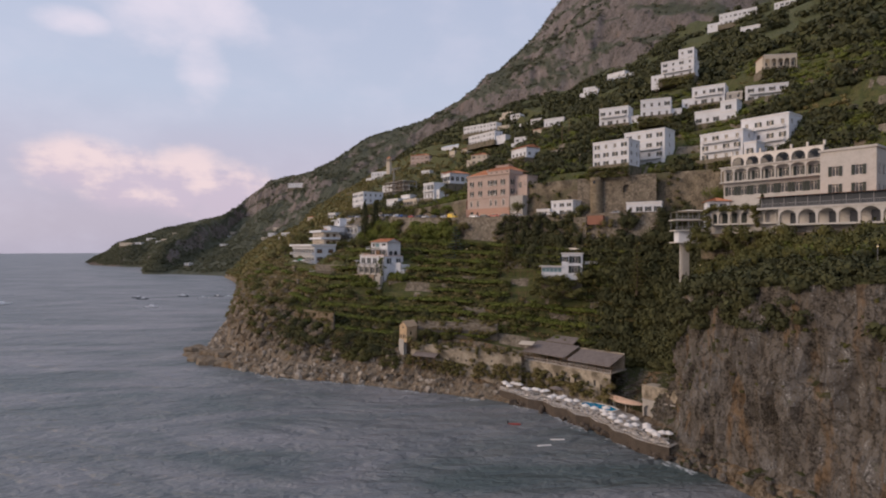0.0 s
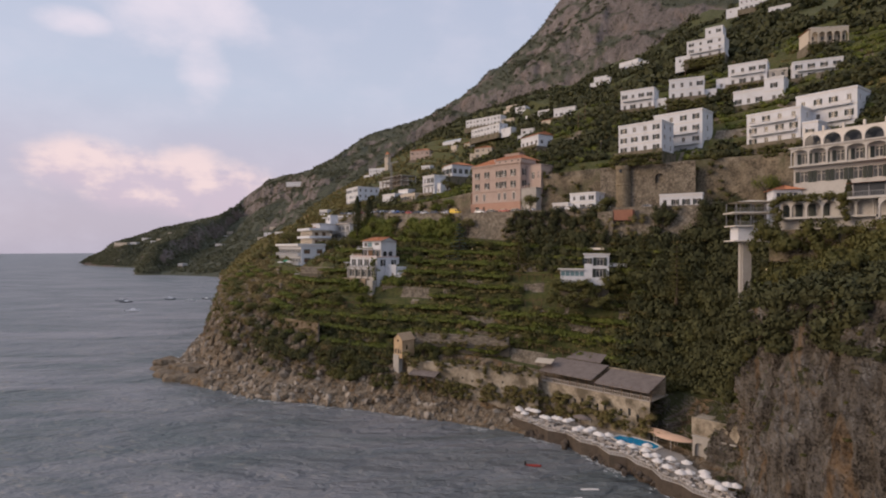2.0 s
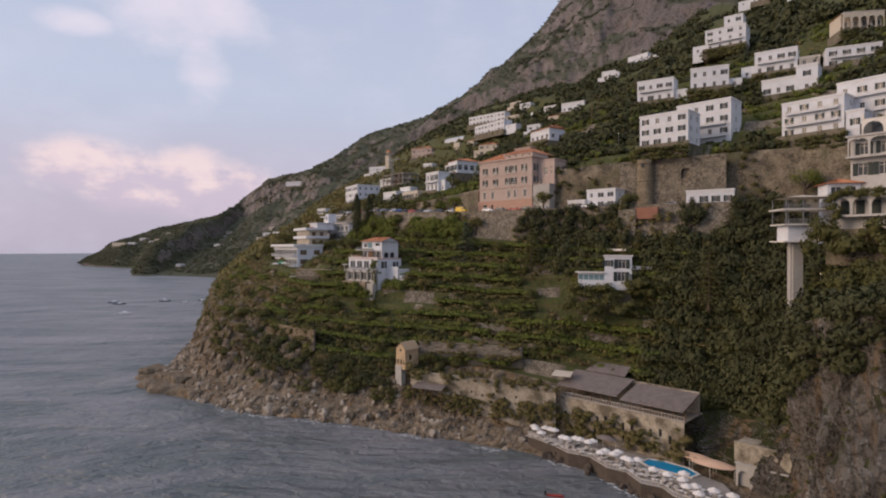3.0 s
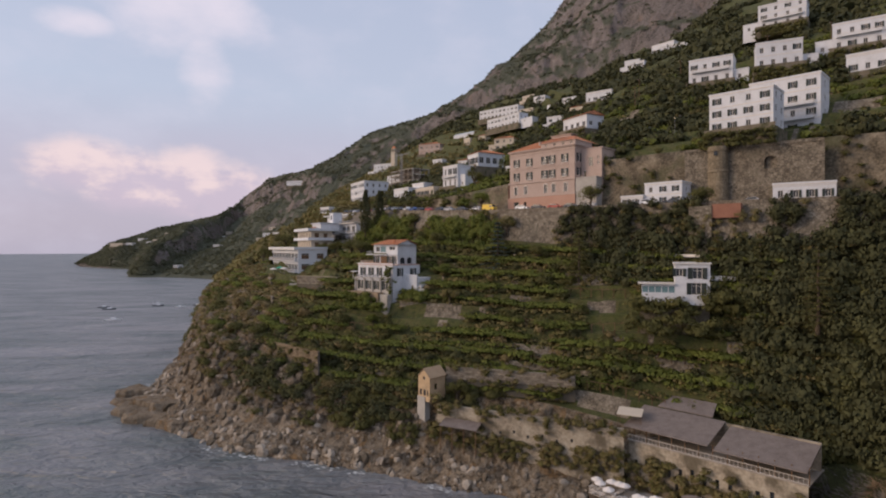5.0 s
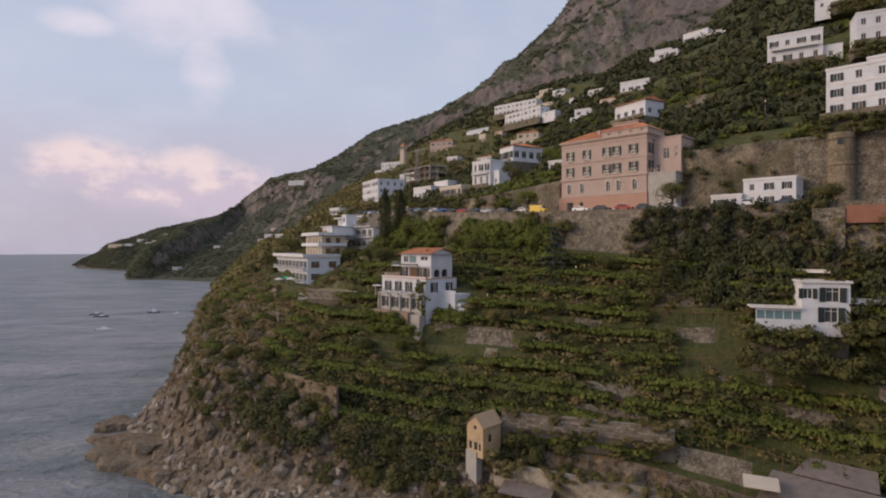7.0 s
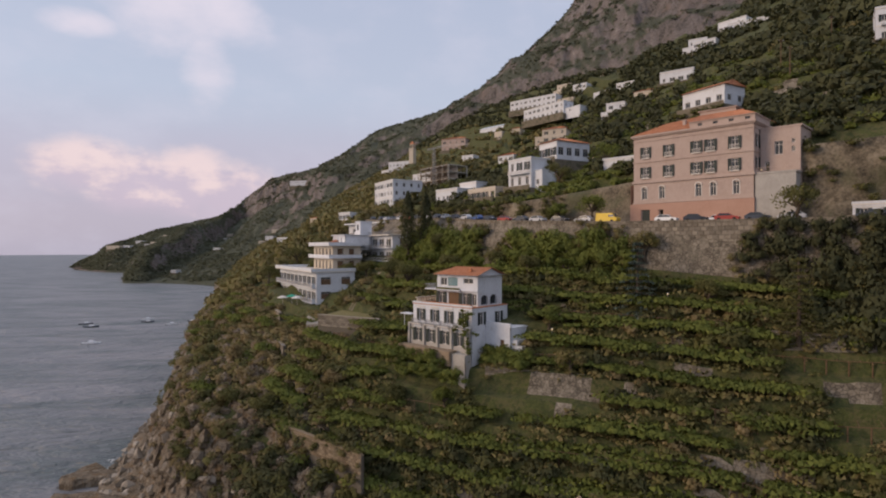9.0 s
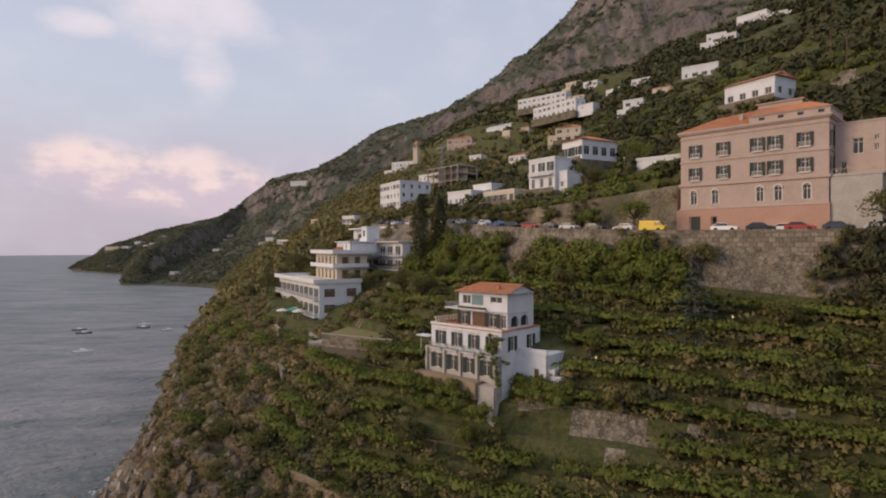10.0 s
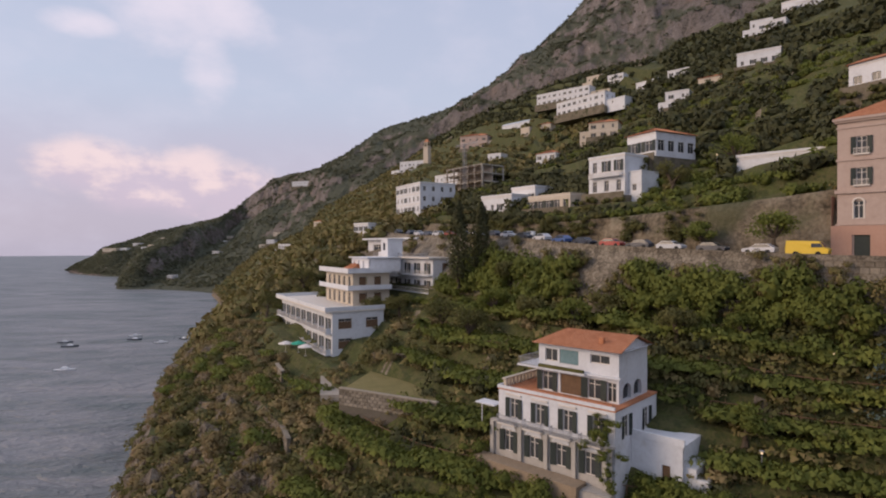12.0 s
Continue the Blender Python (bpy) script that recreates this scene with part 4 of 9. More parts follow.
    part("chimney", *join([cuboid(9.6, 2.0, h + 0.6, 10.2, 2.6, h + 2.2), cuboid(9.5, 1.9, h + 2.2, 10.3, 2.7, h + 2.4)]), M["pink"], ob)
    # lower wing round the corner
    ww, dd = 6.6, 7.5
    holes = [(0.8, 9.3, 1.6, 11.2), (2.4, 12.3, 3.8, 14.8), (5.2, 12.6, 5.8, 13.6), (5.2, 14.2, 5.8, 15.0)]
    wing = join([turned(facade(ww, 17.2, holes, 2), pose(w + 0.2, 3.2, 0)), turned(facade(dd, 17.2, [], 2), pose(w + 0.2 + ww, 3.2, 0, 0, 0, 90)), cuboid(w, 3.1, 17.2, w + ww + 0.5, 3.2 + dd, 17.5)])
    part("wing", *wing, M["pink"], ob)
    for q in holes:
        window(ob, pose(w + 0.2 + q[0], 3.2, q[1]), q[2] - q[0], q[3] - q[1])
    part("terrace_block", *join([cuboid(w + 0.21, 0.2, -2, w + 6.8, 3.18, 8.6), cuboid(w + 0.21, 0.1, 8.6, w + 7.0, 3.18, 8.9)]), M["grey"], ob, "grey rendered terrace block with climbing plant")
    railing(ob, pose(w + 0.4, 0.3, 8.9), 6.4, 0.9, "pink", 0.5)
    return ob


pink_palazzo()


# ---- the white villa in the terraces ----
def white_villa():
    ob = thing("villa", -28.2, 247.0, 37.2, -46.5, "white villa with dark shutters, roof terrace and terracotta roof", "villa")
    w, d, h = 15.4, 11.0, 8.2
    up = [(x - 0.6, 4.8, x + 0.6, 7.2) for x in (2.3, 6.0, 9.7, 13.4)]
    lo = [(x - 0.65, 0.9, x + 0.65, 3.4) for x in (2.0, 5.6, 9.2, 12.8)]
    side = [(2.2, 4.8, 3.4, 7.2), (7.5, 4.6, 8.7, 7.0)]
    left = [(3, 4.8, 4.2, 7.0)]
    shell(ob, w, d, h, up + lo, side, "white", 6, left)
    for q in up + lo:
        window(ob, pose(q[0], 0, q[1]), q[2] - q[0], q[3] - q[1], 12)
    for q in up:
        part("hood_moulding", *cuboid(q[0] - 0.5, -0.22, q[3] + 0.35, q[2] + 0.5, 0, q[3] + 0.5), M["trim"], ob)
    for q in side:
        window(ob, pose(w, q[0], q[1], 0, 0, 90), 1.2, 2.4, 12)
    # grey lower front with buttresses and the balcony over it
    lows = [(x - 0.75, 0.9, x + 0.75, 3.5) for x in (2.6, 6.2, 9.8, 13.4)]
    part("lower_front", *join([turned(facade(w + 0.6, 4.2, lows, 6, 0.6), pose(-0.6, -0.7, 0)), cuboid(-0.7, -0.85, 4.2, w + 0.1, 0, 4.35)]), M["grey"], ob, "weathered grey rendered lower storey")
    for x in (-0.3, 3.8, 7.4, 11.0, 14.7):
        part("buttress", *cuboid(x - 0.25, -1.05, -5, x + 0.25, -0.71, 4.19), M["grey"], ob)
    for q in lows:
        window(ob, pose(q[0] - 0.6 + 0.15, -0.7, q[1]), 1.3, 2.5, 14)
    for q in lows:
        x0, x1 = q[0] - 0.6 - 0.12, q[2] - 0.6 + 0.12
        ring, cx, rad = [], (x0 + x1) / 2, (x1 - x0) / 2
        for i in range(10):
            for a in (math.pi * i / 10, math.pi * (i + 1) / 10):
                for e, yy in ((0.0, -0.8), (0.24, -0.8), (0.24, -0.7)):
                    ring.append((cx - (rad + e) * math.cos(a), yy, q[3] + (0.55 + e) * math.sin(a) * 0.9))
        part("arch_moulding", *weld(ring, [f for i in range(10) for f in ((6 * i, 6 * i + 3, 6 * i + 4, 6 * i + 1), (6 * i + 1, 6 * i + 4, 6 * i + 5, 6 * i + 2))]), M["white"], ob, "white arched surround")
        part("fanlight", [(cx - rad * math.cos(math.pi * i / 10), -0.72, q[3] + 0.5 * math.sin(math.pi * i / 10)) for i in range(11)], [tuple(range(11))], M["white"], ob)
    for k in range(4):
        balcony(ob, pose(0.7 + 3.7 * k, -0.7, 4.35), 2.6, 0.7, "trim", "iron")
    part("terrace_floor", *join([cuboid(-0.1, -0.1, h - 0.15, w + 0.1, d + 0.1, h)]), M["tile"], ob, "terracotta paved roof terrace")
    part("parapet", *join([cuboid(-0.12, -0.12, h, w, 0.1, h + 0.35), cuboid(-0.12, 0.1, h, 0.1, d, h + 0.35)]), M["white"], ob)
    part("planter", *cuboid(2.5, 0.12, h, w - 0.5, 0.6, h + 0.45), M["tile"], ob, "terracotta planter along the terrace edge")
    pots = []
    for k in range(12):
        a = k / 11
        pots.append(cuboid(0.15, 0.8 + 8.5 * a, h, 0.55, 1.2 + 8.5 * a, h + 0.95))
    part("balustrade", *join(pots + [cuboid(0.1, 0.5, h + 0.95, 0.6, 10, h + 1.1)]), M["cream"], ob, "terracotta balustrade")
    # upper storeys
    ux, uy, uw, ud = 4.2, 2.6, 10.4, 7.6
    g1 = [(0.5, 0.1, 1.9, 2.4), (3.0, 0.1, 5.8, 2.4), (6.6, 0.1, 8.2, 2.4), (9.0, 0.1, 10.1, 2.3)]
    g2 = [(0.9, 3.7, 2.6, 5.2), (2.9, 3.6, 5.4, 5.3), (6.9, 4.2, 9.3, 5.2)]
    uh = 5.8
    fr = turned(facade(uw, uh, g1 + g2, 0, 0.35), pose(ux, uy, h))
    rt = turned(facade(ud, uh, [(1.0, 0.2, 3.2, 2.3), (3.8, 0.2, 6.0, 2.3)], 0, 0.5), pose(ux + uw, uy, h, 0, 0, 90))
    lf = turned(facade(ud, uh, [(2.5, 0.3, 3.7, 2.4)], 0), pose(ux, uy + ud, h, 0, 0, -90))
    bk = turned(facade(uw, uh, [], 0), pose(ux + uw, uy + ud, h, 0, 0, 180))
    part("upper_wall", *join([fr, rt, lf, bk]), M["white"], ob)
    for i, q in enumerate(g1 + g2):
        window(ob, pose(ux + q[0], uy, h + q[1]), q[2] - q[0], q[3] - q[1], 10 if i in (0, 2) else 0)
    part("sliding_window", *cuboid(ux + 2.95, uy + 0.06, h + 3.65, ux + 5.35, uy + 0.1, h + 5.25), M["blue_glass"], ob, "pale blue sliding window")
    part("red_door", *cuboid(ux + 3.05, uy + 0.06, h + 0.1, ux + 5.75, uy + 0.1, h + 2.4), M["wood"], ob, "brown wooden terrace doors")
    for a in (1.0, 3.8):
        part("arched_opening", *turned(arcade(2.2, 2.1, 1, 0.1, 0.2, 0.5), pose(ux + uw - 0.02, uy + a, h + 0.2, 0, 0, 90)), M["white"], ob)
        part("loggia_back", *turned(cuboid(0, 0.45, 0, 2.2, 0.5, 2.1), pose(ux + uw, uy + a, h + 0.2, 0, 0, 90)), M["glass"], ob)
    part("upper_balcony", *join([cuboid(ux - 2.6, uy - 0.9, h + 2.75, ux + 6.6, uy, h + 2.95), cuboid(ux - 2.6, uy, h + 2.75, ux, uy + 5, h + 2.95), cuboid(ux + 6.6, uy - 0.45, h + 2.75, ux + uw + 0.3, uy, h + 2.95)]), M["white"], ob)
    railing(ob, pose(ux - 2.5, uy - 0.8, h + 2.95), 2.6, 0.9, "iron", 0.3)
    railing(ob, pose(ux - 2.5, uy - 0.8, h + 2.95, 0, 0, 90), 5.6, 0.9, "iron", 0.3)
    part("flower_box", *cuboid(ux + 0.4, uy - 0.85, h + 2.95, ux + 6.4, uy - 0.5, h + 3.3), M["foliage"], ob, "green planted flower boxes")
    a, b, c, e = (ux - 0.6, uy - 0.8, h + uh), (ux + uw + 0.6, uy - 0.8, h + uh), (ux + uw + 0.6, uy + ud + 0.6, h + uh), (ux - 0.6, uy + ud + 0.6, h + uh)
    r0, r1 = (ux + 1.8, uy + ud / 2, h + uh + 1.5), (ux + uw + 0.6, uy + ud / 2, h + uh + 1.5)
    part("roof", *join([tiled_slope(a, b, r0, r1), tiled_slope(c, e, r1, r0), tiled_slope(e, a, r0, r0)]), M["tile"], ob, "bright terracotta tiled roof")
    gx = ux + uw
    part("gable", *join([([(gx, uy, h + uh), (gx, uy + ud, h + uh), (gx, uy + ud / 2, h + uh + 1.35)], [(0, 1, 2)]), ([a, b, c, e], [(0, 3, 2, 1)])]), M["white"], ob)
    part("chimney", *cuboid(ux + 7.6, uy + 0.8, h + uh + 0.2, ux + 8.1, uy + 1.3, h + uh + 1.3), M["tile"], ob)
    # terrace in front, and the low white annex beside
    part("front_terrace", *cuboid(-1.5, -3.2, -2.5, w - 2.85, -1.06, 0.2), M["old_pave"], ob, "tan paved strip of front terrace")
    part("corner_tower", *join([turned(facade(3.2, 5.4, [(0.9, 0.4, 2.1, 3.0)], 4), pose(w - 2.8, -2.6, -5.6)), cuboid(w - 2.8, -2.3, -8, w + 0.4, -0.7, -0.2)]), M["grey"], ob)
    part("annex", *join([turned(facade(5.6, 5.2, [(3.4, 0.6, 4.3, 2.9)], 4), pose(w + 0.02, 4.0, -0.6)), cuboid(w + 0.02, 4.3, -4, w + 5.6, 10.5, 4.55), cuboid(w + 0.02, 3.9, 4.6, w + 5.8, 4.2, 5.4), cuboid(w + 5.6, 4.6, -4, w + 8.0, 9.5, 1.4), cuboid(w + 5.6, 4.6, 1.4, w + 6.8, 9.5, 2.4)]), M["white"], ob)
    part("annex_door", *cuboid(w + 3.42, 4.2, 0.0, w + 4.32, 4.29, 2.3), M["wood"], ob)
    # pergola on the front terrace, umbrella-like awning at the left corner
    part("awning", *join([cuboid(-3.4, -0.5, 5.8, -0.4, 1.4, 5.95), cuboid(-3.0, 0.3, 3.0, -2.9, 0.4, 5.8)]), M["white"], ob)
    return ob


white_villa()


# ---- the stacked hotel on the point ----
def point_hotel():
    ob = thing("hotel", -72.5, 331.0, 40.5, -64.0, "white stepped hotel with long balconies on the cliff point", "hotel")
    w, d, h = 40.5, 11.5, 9.0
    bays = 9
    front = opening_grid(w, bays, 2, 4.3, 1.7, 2.6, 0.6)
    side = [(1.3, z, 4.3, z + 2.2) for z in (1.2, 5.3)] + [(7.4, z, 10.2, z + 2.2) for z in (1.2, 5.3)]
    shell(ob, w, d, h, front, side, "white", 9, ())
    for q in front:
        window(ob, pose(q[0], 0, q[1]), 1.6, 2.6, 10)
    for q in side:
        window(ob, pose(w, q[0], q[1], 0, 0, 90), q[2] - q[0], 2.2)
        part("shutter_blind", *turned(cuboid(0.1, 0.1, 0.1, q[2] - q[0] - 0.1, 0.14, 1.6), pose(w, q[0], q[1], 0, 0, 90)), M["wood"], ob, "brown wooden blinds")
    for z in (0.3, 4.6):
        part("balcony_slab", *cuboid(0, -1.5, z - 0.2, w, 0, z), M["white"], ob)
        railing(ob, pose(0.05, -1.42, z), w - 0.1, 1.0, "trim", 0.3)
        for k in range(bays + 1):
            part("balcony_divider", *cuboid(k * (w - 0.1) / bays, -1.35, z, k * (w - 0.1) / bays + 0.1, -0.3, z + 1.1), M["white"], ob)
    part("roof", *join([cuboid(-0.3, -1.6, h - 0.1, w + 0.3, d + 0.2, h + 0.2)]), M["trim"], ob, "pale flat terrace roof")
    part("parapet", *join([cuboid(-0.3, -1.6, h + 0.2, w + 0.3, -1.4, h + 1.0), cuboid(w + 0.1, -1.4, h + 0.2, w + 0.3, d + 0.2, h + 1.0), cuboid(-0.3, -1.4, h + 0.2, -0.1, d, h + 1.0)]), M["white"], ob)
    # lower podium with piers
    part("podium", *join([cuboid(w * 0.55, -0.6, -6, w + 0.1, 0, -0.6)] + [cuboid(w * 0.55 + 3.2 * k, -1.4, -6, w * 0.55 + 3.2 * k + 0.5, -0.6, -0.6) for k in range(6)]), M["white"], ob)
    # second tier, set back
    z2 = h + 0.2
    t2 = [(2.0 + 3.4 * k, z2 + 0.2, 3.6 + 3.4 * k, z2 + 2.8) for k in range(5)]
    part("second_tier", *join([turned(facade(18.5, 7.4, [(q[0], q[1] - z2, q[2], q[3] - z2) for q in t2] + [(q[0], q[1] - z2 + 3.7, q[2], q[3] - z2 + 3.7) for q in t2], 0), pose(14, 7.5, z2)), turned(facade(9, 7.4, [(1.5, 0.4, 3.5, 2.8), (5.2, 0.4, 7.0, 2.8), (1.5, 4.1, 3.5, 6.5), (5.2, 4.1, 7.0, 6.5)], 0), pose(32.5, 7.5, z2, 0, 0, 90)), turned(facade(9, 7.4, [], 0), pose(14, 16.5, z2, 0, 0, -90))]), M["cream"], ob, "cream rendered upper tier")
    for q in t2:
        for dz in (0, 3.7):
            window(ob, pose(14 + q[0], 7.5, q[1] + dz), 1.6, 2.6)
    for a in (1.5, 5.2):
        for dz in (0.4, 4.1):
            window(ob, pose(32.5, 7.5 + a, z2 + dz, 0, 0, 90), 1.8, 2.4)
            part("shutter_blind", *turned(cuboid(0.1, 0.1, 0.1, 1.7, 0.14, 2.2), pose(32.5, 7.5 + a, z2 + dz, 0, 0, 90)), M["wood"], ob, "brown wooden blinds")
    for z in (z2 + 3.5, z2 + 7.3):
        part("terrace_slab", *cuboid(13.0, 6.0, z, 33.6, 16.6, z + 0.22), M["white"], ob)
        part("parapet", *join([cuboid(13.0, 6.0, z + 0.22, 33.6, 6.15, z + 1.1), cuboid(33.45, 6.15, z + 0.22, 33.6, 16.6, z + 1.1)]), M["white"], ob)
    # third tier, two white wings
    part("top_wing", *join([turned(facade(11, 3.0, [(1.2 + 3 * k, 0.3, 2.6 + 3 * k, 2.4) for k in range(3)], 0), pose(20, 12, z2 + 7.5)), cuboid(20, 12.3, z2 + 7.5, 31, 20, z2 + 10.5), cuboid(19.6, 11.4, z2 + 10.55, 31.5, 20, z2 + 10.8)]), M["white"], ob)
    part("tiled_roof", *join([tiled_slope((19, 9.5, z2 + 7.7), (25, 9.5, z2 + 7.7), (21, 14, z2 + 10.2), (23.5, 14, z2 + 10.2)), tiled_slope((25, 9.5, z2 + 7.7), (25, 15, z2 + 7.7), (23.5, 14, z2 + 10.2), (23.5, 14.5, z2 + 10.2))]), M["tile"], ob)
    part("stair_tower", *join([cuboid(22, 19, z2 + 6, 26, 23, z2 + 15), cuboid(21.8, 18.8, z2 + 15, 26.2, 23.2, z2 + 15.3), cuboid(18, 20, z2 + 6, 22, 24, z2 + 12)]), M["white"], ob)
    part("arch_window", *cuboid(23.4, 18.9, z2 + 12.4, 24.6, 19.0, z2 + 14.2), M["glass"], ob)
    return ob


point_hotel()


def hotel_annex():
    ob = thing("hotel_wing", -47.0, 329.0, 52.0, -60.0, "white two-storey hotel wing with balconies and a flat terrace roof", "hotel")
    w, d, h = 27.0, 9.0, 8.2
    front = opening_grid(w, 6, 2, 4.0, 1.3, 2.5, 0.6)
    side = [(2.6, z, 5.2, z + 2.2) for z in (1.0, 5.0)]
    shell(ob, w, d, h, front, side, "white", 6)
    for q in front:
        window(ob, pose(q[0], 0, q[1]), 1.3, 2.5, 10)
    for q in side:
        window(ob, pose(w, q[0], q[1], 0, 0, 90), 2.6, 2.2)
        part("shutter_blind", *turned(cuboid(0.1, 0.1, 0.1, 2.5, 0.14, 2.1), pose(w, q[0], q[1], 0, 0, 90)), M["wood"], ob, "brown wooden blinds")
    for z in (0.4, 4.4):
        part("balcony_slab", *cuboid(0, -1.3, z - 0.2, w, 0, z), M["white"], ob)
        railing(ob, pose(0.05, -1.2, z), w - 0.1, 1.0, "trim", 0.3)
    part("roof", *cuboid(-0.4, -1.4, h, w + 0.4, d + 0.2, h + 0.3), M["trim"], ob, "pale flat terrace roof")
    railing(ob, pose(0, -1.3, h + 0.3), w, 0.9, "iron", 0.3)
    return ob


hotel_annex()


def upper_pavilion():
    ob = thing("pavilion", -51.0, 352.0, 60.0, -55.0, "long low white pavilion with a flat projecting roof", "pavilion")
    shell(ob, 24, 8, 5.0, [(14, 1.2, 16.2, 4.2), (17.5, 1.2, 19.6, 4.2), (3, 1.5, 8, 3.6)], [(2, 1.2, 5, 3.8)], "white", 5)
    for q in ((14, 1.2, 2.2, 3.0), (17.5, 1.2, 2.1, 3.0), (3, 1.5, 5, 2.1)):
        window(ob, pose(q[0], 0, q[1]), q[2], q[3])
    part("roof", *cuboid(-1, -1.5, 5.0, 27, 8.5, 5.5), M["white"], ob)
    return ob


upper_pavilion()

# ---- houses on the slope above the road ----
house(63.3, 212.6, 79.3, 88.8, -49, 14.6, 9, 3, 4, 2, balconies=0, label="white four-bay apartment house on a stone retaining wall", wing=False)
house(79.0, 220.5, 79.5, 94.3, -50, 16.5, 9, 4, 4, 1, balconies=2, label="tall white apartment house with tiered balconies", wing=False)
house(96.4, 194.6, 79.3, 88.9, -58, 15.0, 9, 3, 4, 1, balconies=2, label="white apartment house with shuttered windows and balconies", wing=False)
house(108.5, 189.5, 80.5, 93.4, -58, 15.5, 10, 3, 4, 2, balconies=2, label="white apartment house with dark-railed balconies", wing=False)
house(104.5, 181.5, 70.0, 84.0, -58, 4.0, 6, 3, 1, 1, balconies=0, label="narrow white stair house with open loggias")
house(116.0, 237.0, 110.0, 118.0, -40, 13, 8, 2, 4, 1, balconies=1, label="white hillside house with a long balcony")
house(126.5, 228.5, 108.0, 114.0, -34, 6, 7, 2, 2, 1, wall="grey", label="grey rendered house between white neighbours")
house(130.3, 221.0, 108.0, 114.5, -30, 15, 8, 2, 4, 2, balconies=1, label="white two-storey house with a flat roof")
house(111.3, 226.0, 99.0, 104.8, -46, 10, 8, 1, 3, 0, label="white house with arched dormers")
house(118.0, 218.5, 99.0, 107.6, -46, 6, 8, 2, 1, 1, label="white square house tower with a flat roof")
house(83.4, 261.3, 105.5, 114.0, -38, 13.5, 8, 2, 4, 2, balconies=1, label="white hillside house with terraces")
house(95.5, 243.0, 106.0, 113.8, -30, 12.5, 8, 2, 4, 2, label="white and cream hillside house")
house(128.3, 292.0, 138.0, 147.0, -42, 16.5, 10, 3, 4, 2, balconies=1, label="white hillside house of three storeys")
house(147.0, 235.2, 126.5, 132.4, -14, 13, 8, 1, 4, 1, wall="cream", roof="hip", loggia=5, label="cream house with an arched loggia")
house(176.6, 228.0, 120.5, 126.4, -25, 20, 9, 1, 5, 1, label="long low white house on the slope")
house(142.0, 300.0, 150.0, 157.0, -42, 8, 7, 2, 2, 1, label="small white hillside house")
house(45.0, 280.2, 92.5, 97.6, -66, 12.4, 8, 1, 4, 2, roof="gable", win=(1.5, 1.5), shutters=0, label="white gabled house with a row of dark windows")
house(12.3, 307.0, 83.0, 88.6, -67, 8.6, 12.6, 1, 2, 4, roof="hip", win=(2.0, 2.4), label="white bungalow with arched windows and a low hip roof")
house(1.8, 303.0, 74.0, 82.6, -58, 9.6, 8, 2, 3, 0, balconies=1, win=(1.2, 2.4), label="white house with tall windows and a cream gable side")
house(23.5, 281.5, 74.5, 80.0, -48, 14.5, 6, 1, 3, 1, label="low white house behind the palazzo")
house(44.0, 431.0, 112.0, 119.3, -32, 13, 9, 2, 3, 2, wall="cream", roof="hip", label="cream house with a hip roof in the groves")
house(-43.0, 391.0, 71.0, 85.0, -65, 20, 14, 4, 6, 4, label="large white terraced apartment house")
house(-18.5, 334.0, 71.5, 76.5, -57, 12, 7, 1, 4, 2, label="low white flat-roofed house above the road")
house(-10.0, 334.0, 74.5, 79.0, -57, 9, 7, 1, 3, 2, label="low white house with a roof terrace")
house(-57.0, 371.0, 64.5, 70.5, -50, 8, 7, 2, 3, 2, label="small white house behind the hotel")
house(-9.0, 317.0, 71.5, 75.0, -60, 14, 5, 1, 5, 1, wall="cream", win=(1.8, 2.2), label="cream row of shop fronts above the road")
house(-24.6, 461.0, 90.5, 98.0, -57, 22, 12, 2, 6, 2, label="white terraced house above a bend")
house(-44.0, 676.0, 127.0, 137.0, -31, 36, 10, 2, 9, 2, label="long white two-storey house on the ridge")
house(1.0, 593.0, 134.0, 144.0, -28, 21, 12, 2, 4, 2, wall="pink", roof="hip", label="pink house on the ridge")
house(52.8, 518.0, 142.0, 150.0, -58, 36, 9, 2, 9, 2, label="terrace of white hillside houses")
house(55.4, 581.0, 164.0, 172.0, -45, 41, 9, 2, 10, 2, label="row of white hillside houses")
house(98.0, 507.0, 146.0, 160.0, -58, 24, 9, 3, 5, 2, balconies=2, label="white hillside house with arched loggias")
house(120.6, 604.0, 187.0, 199.0, -56, 32, 10, 3, 7, 2, wall="cream", label="cream hillside apartments with two balconied storeys")
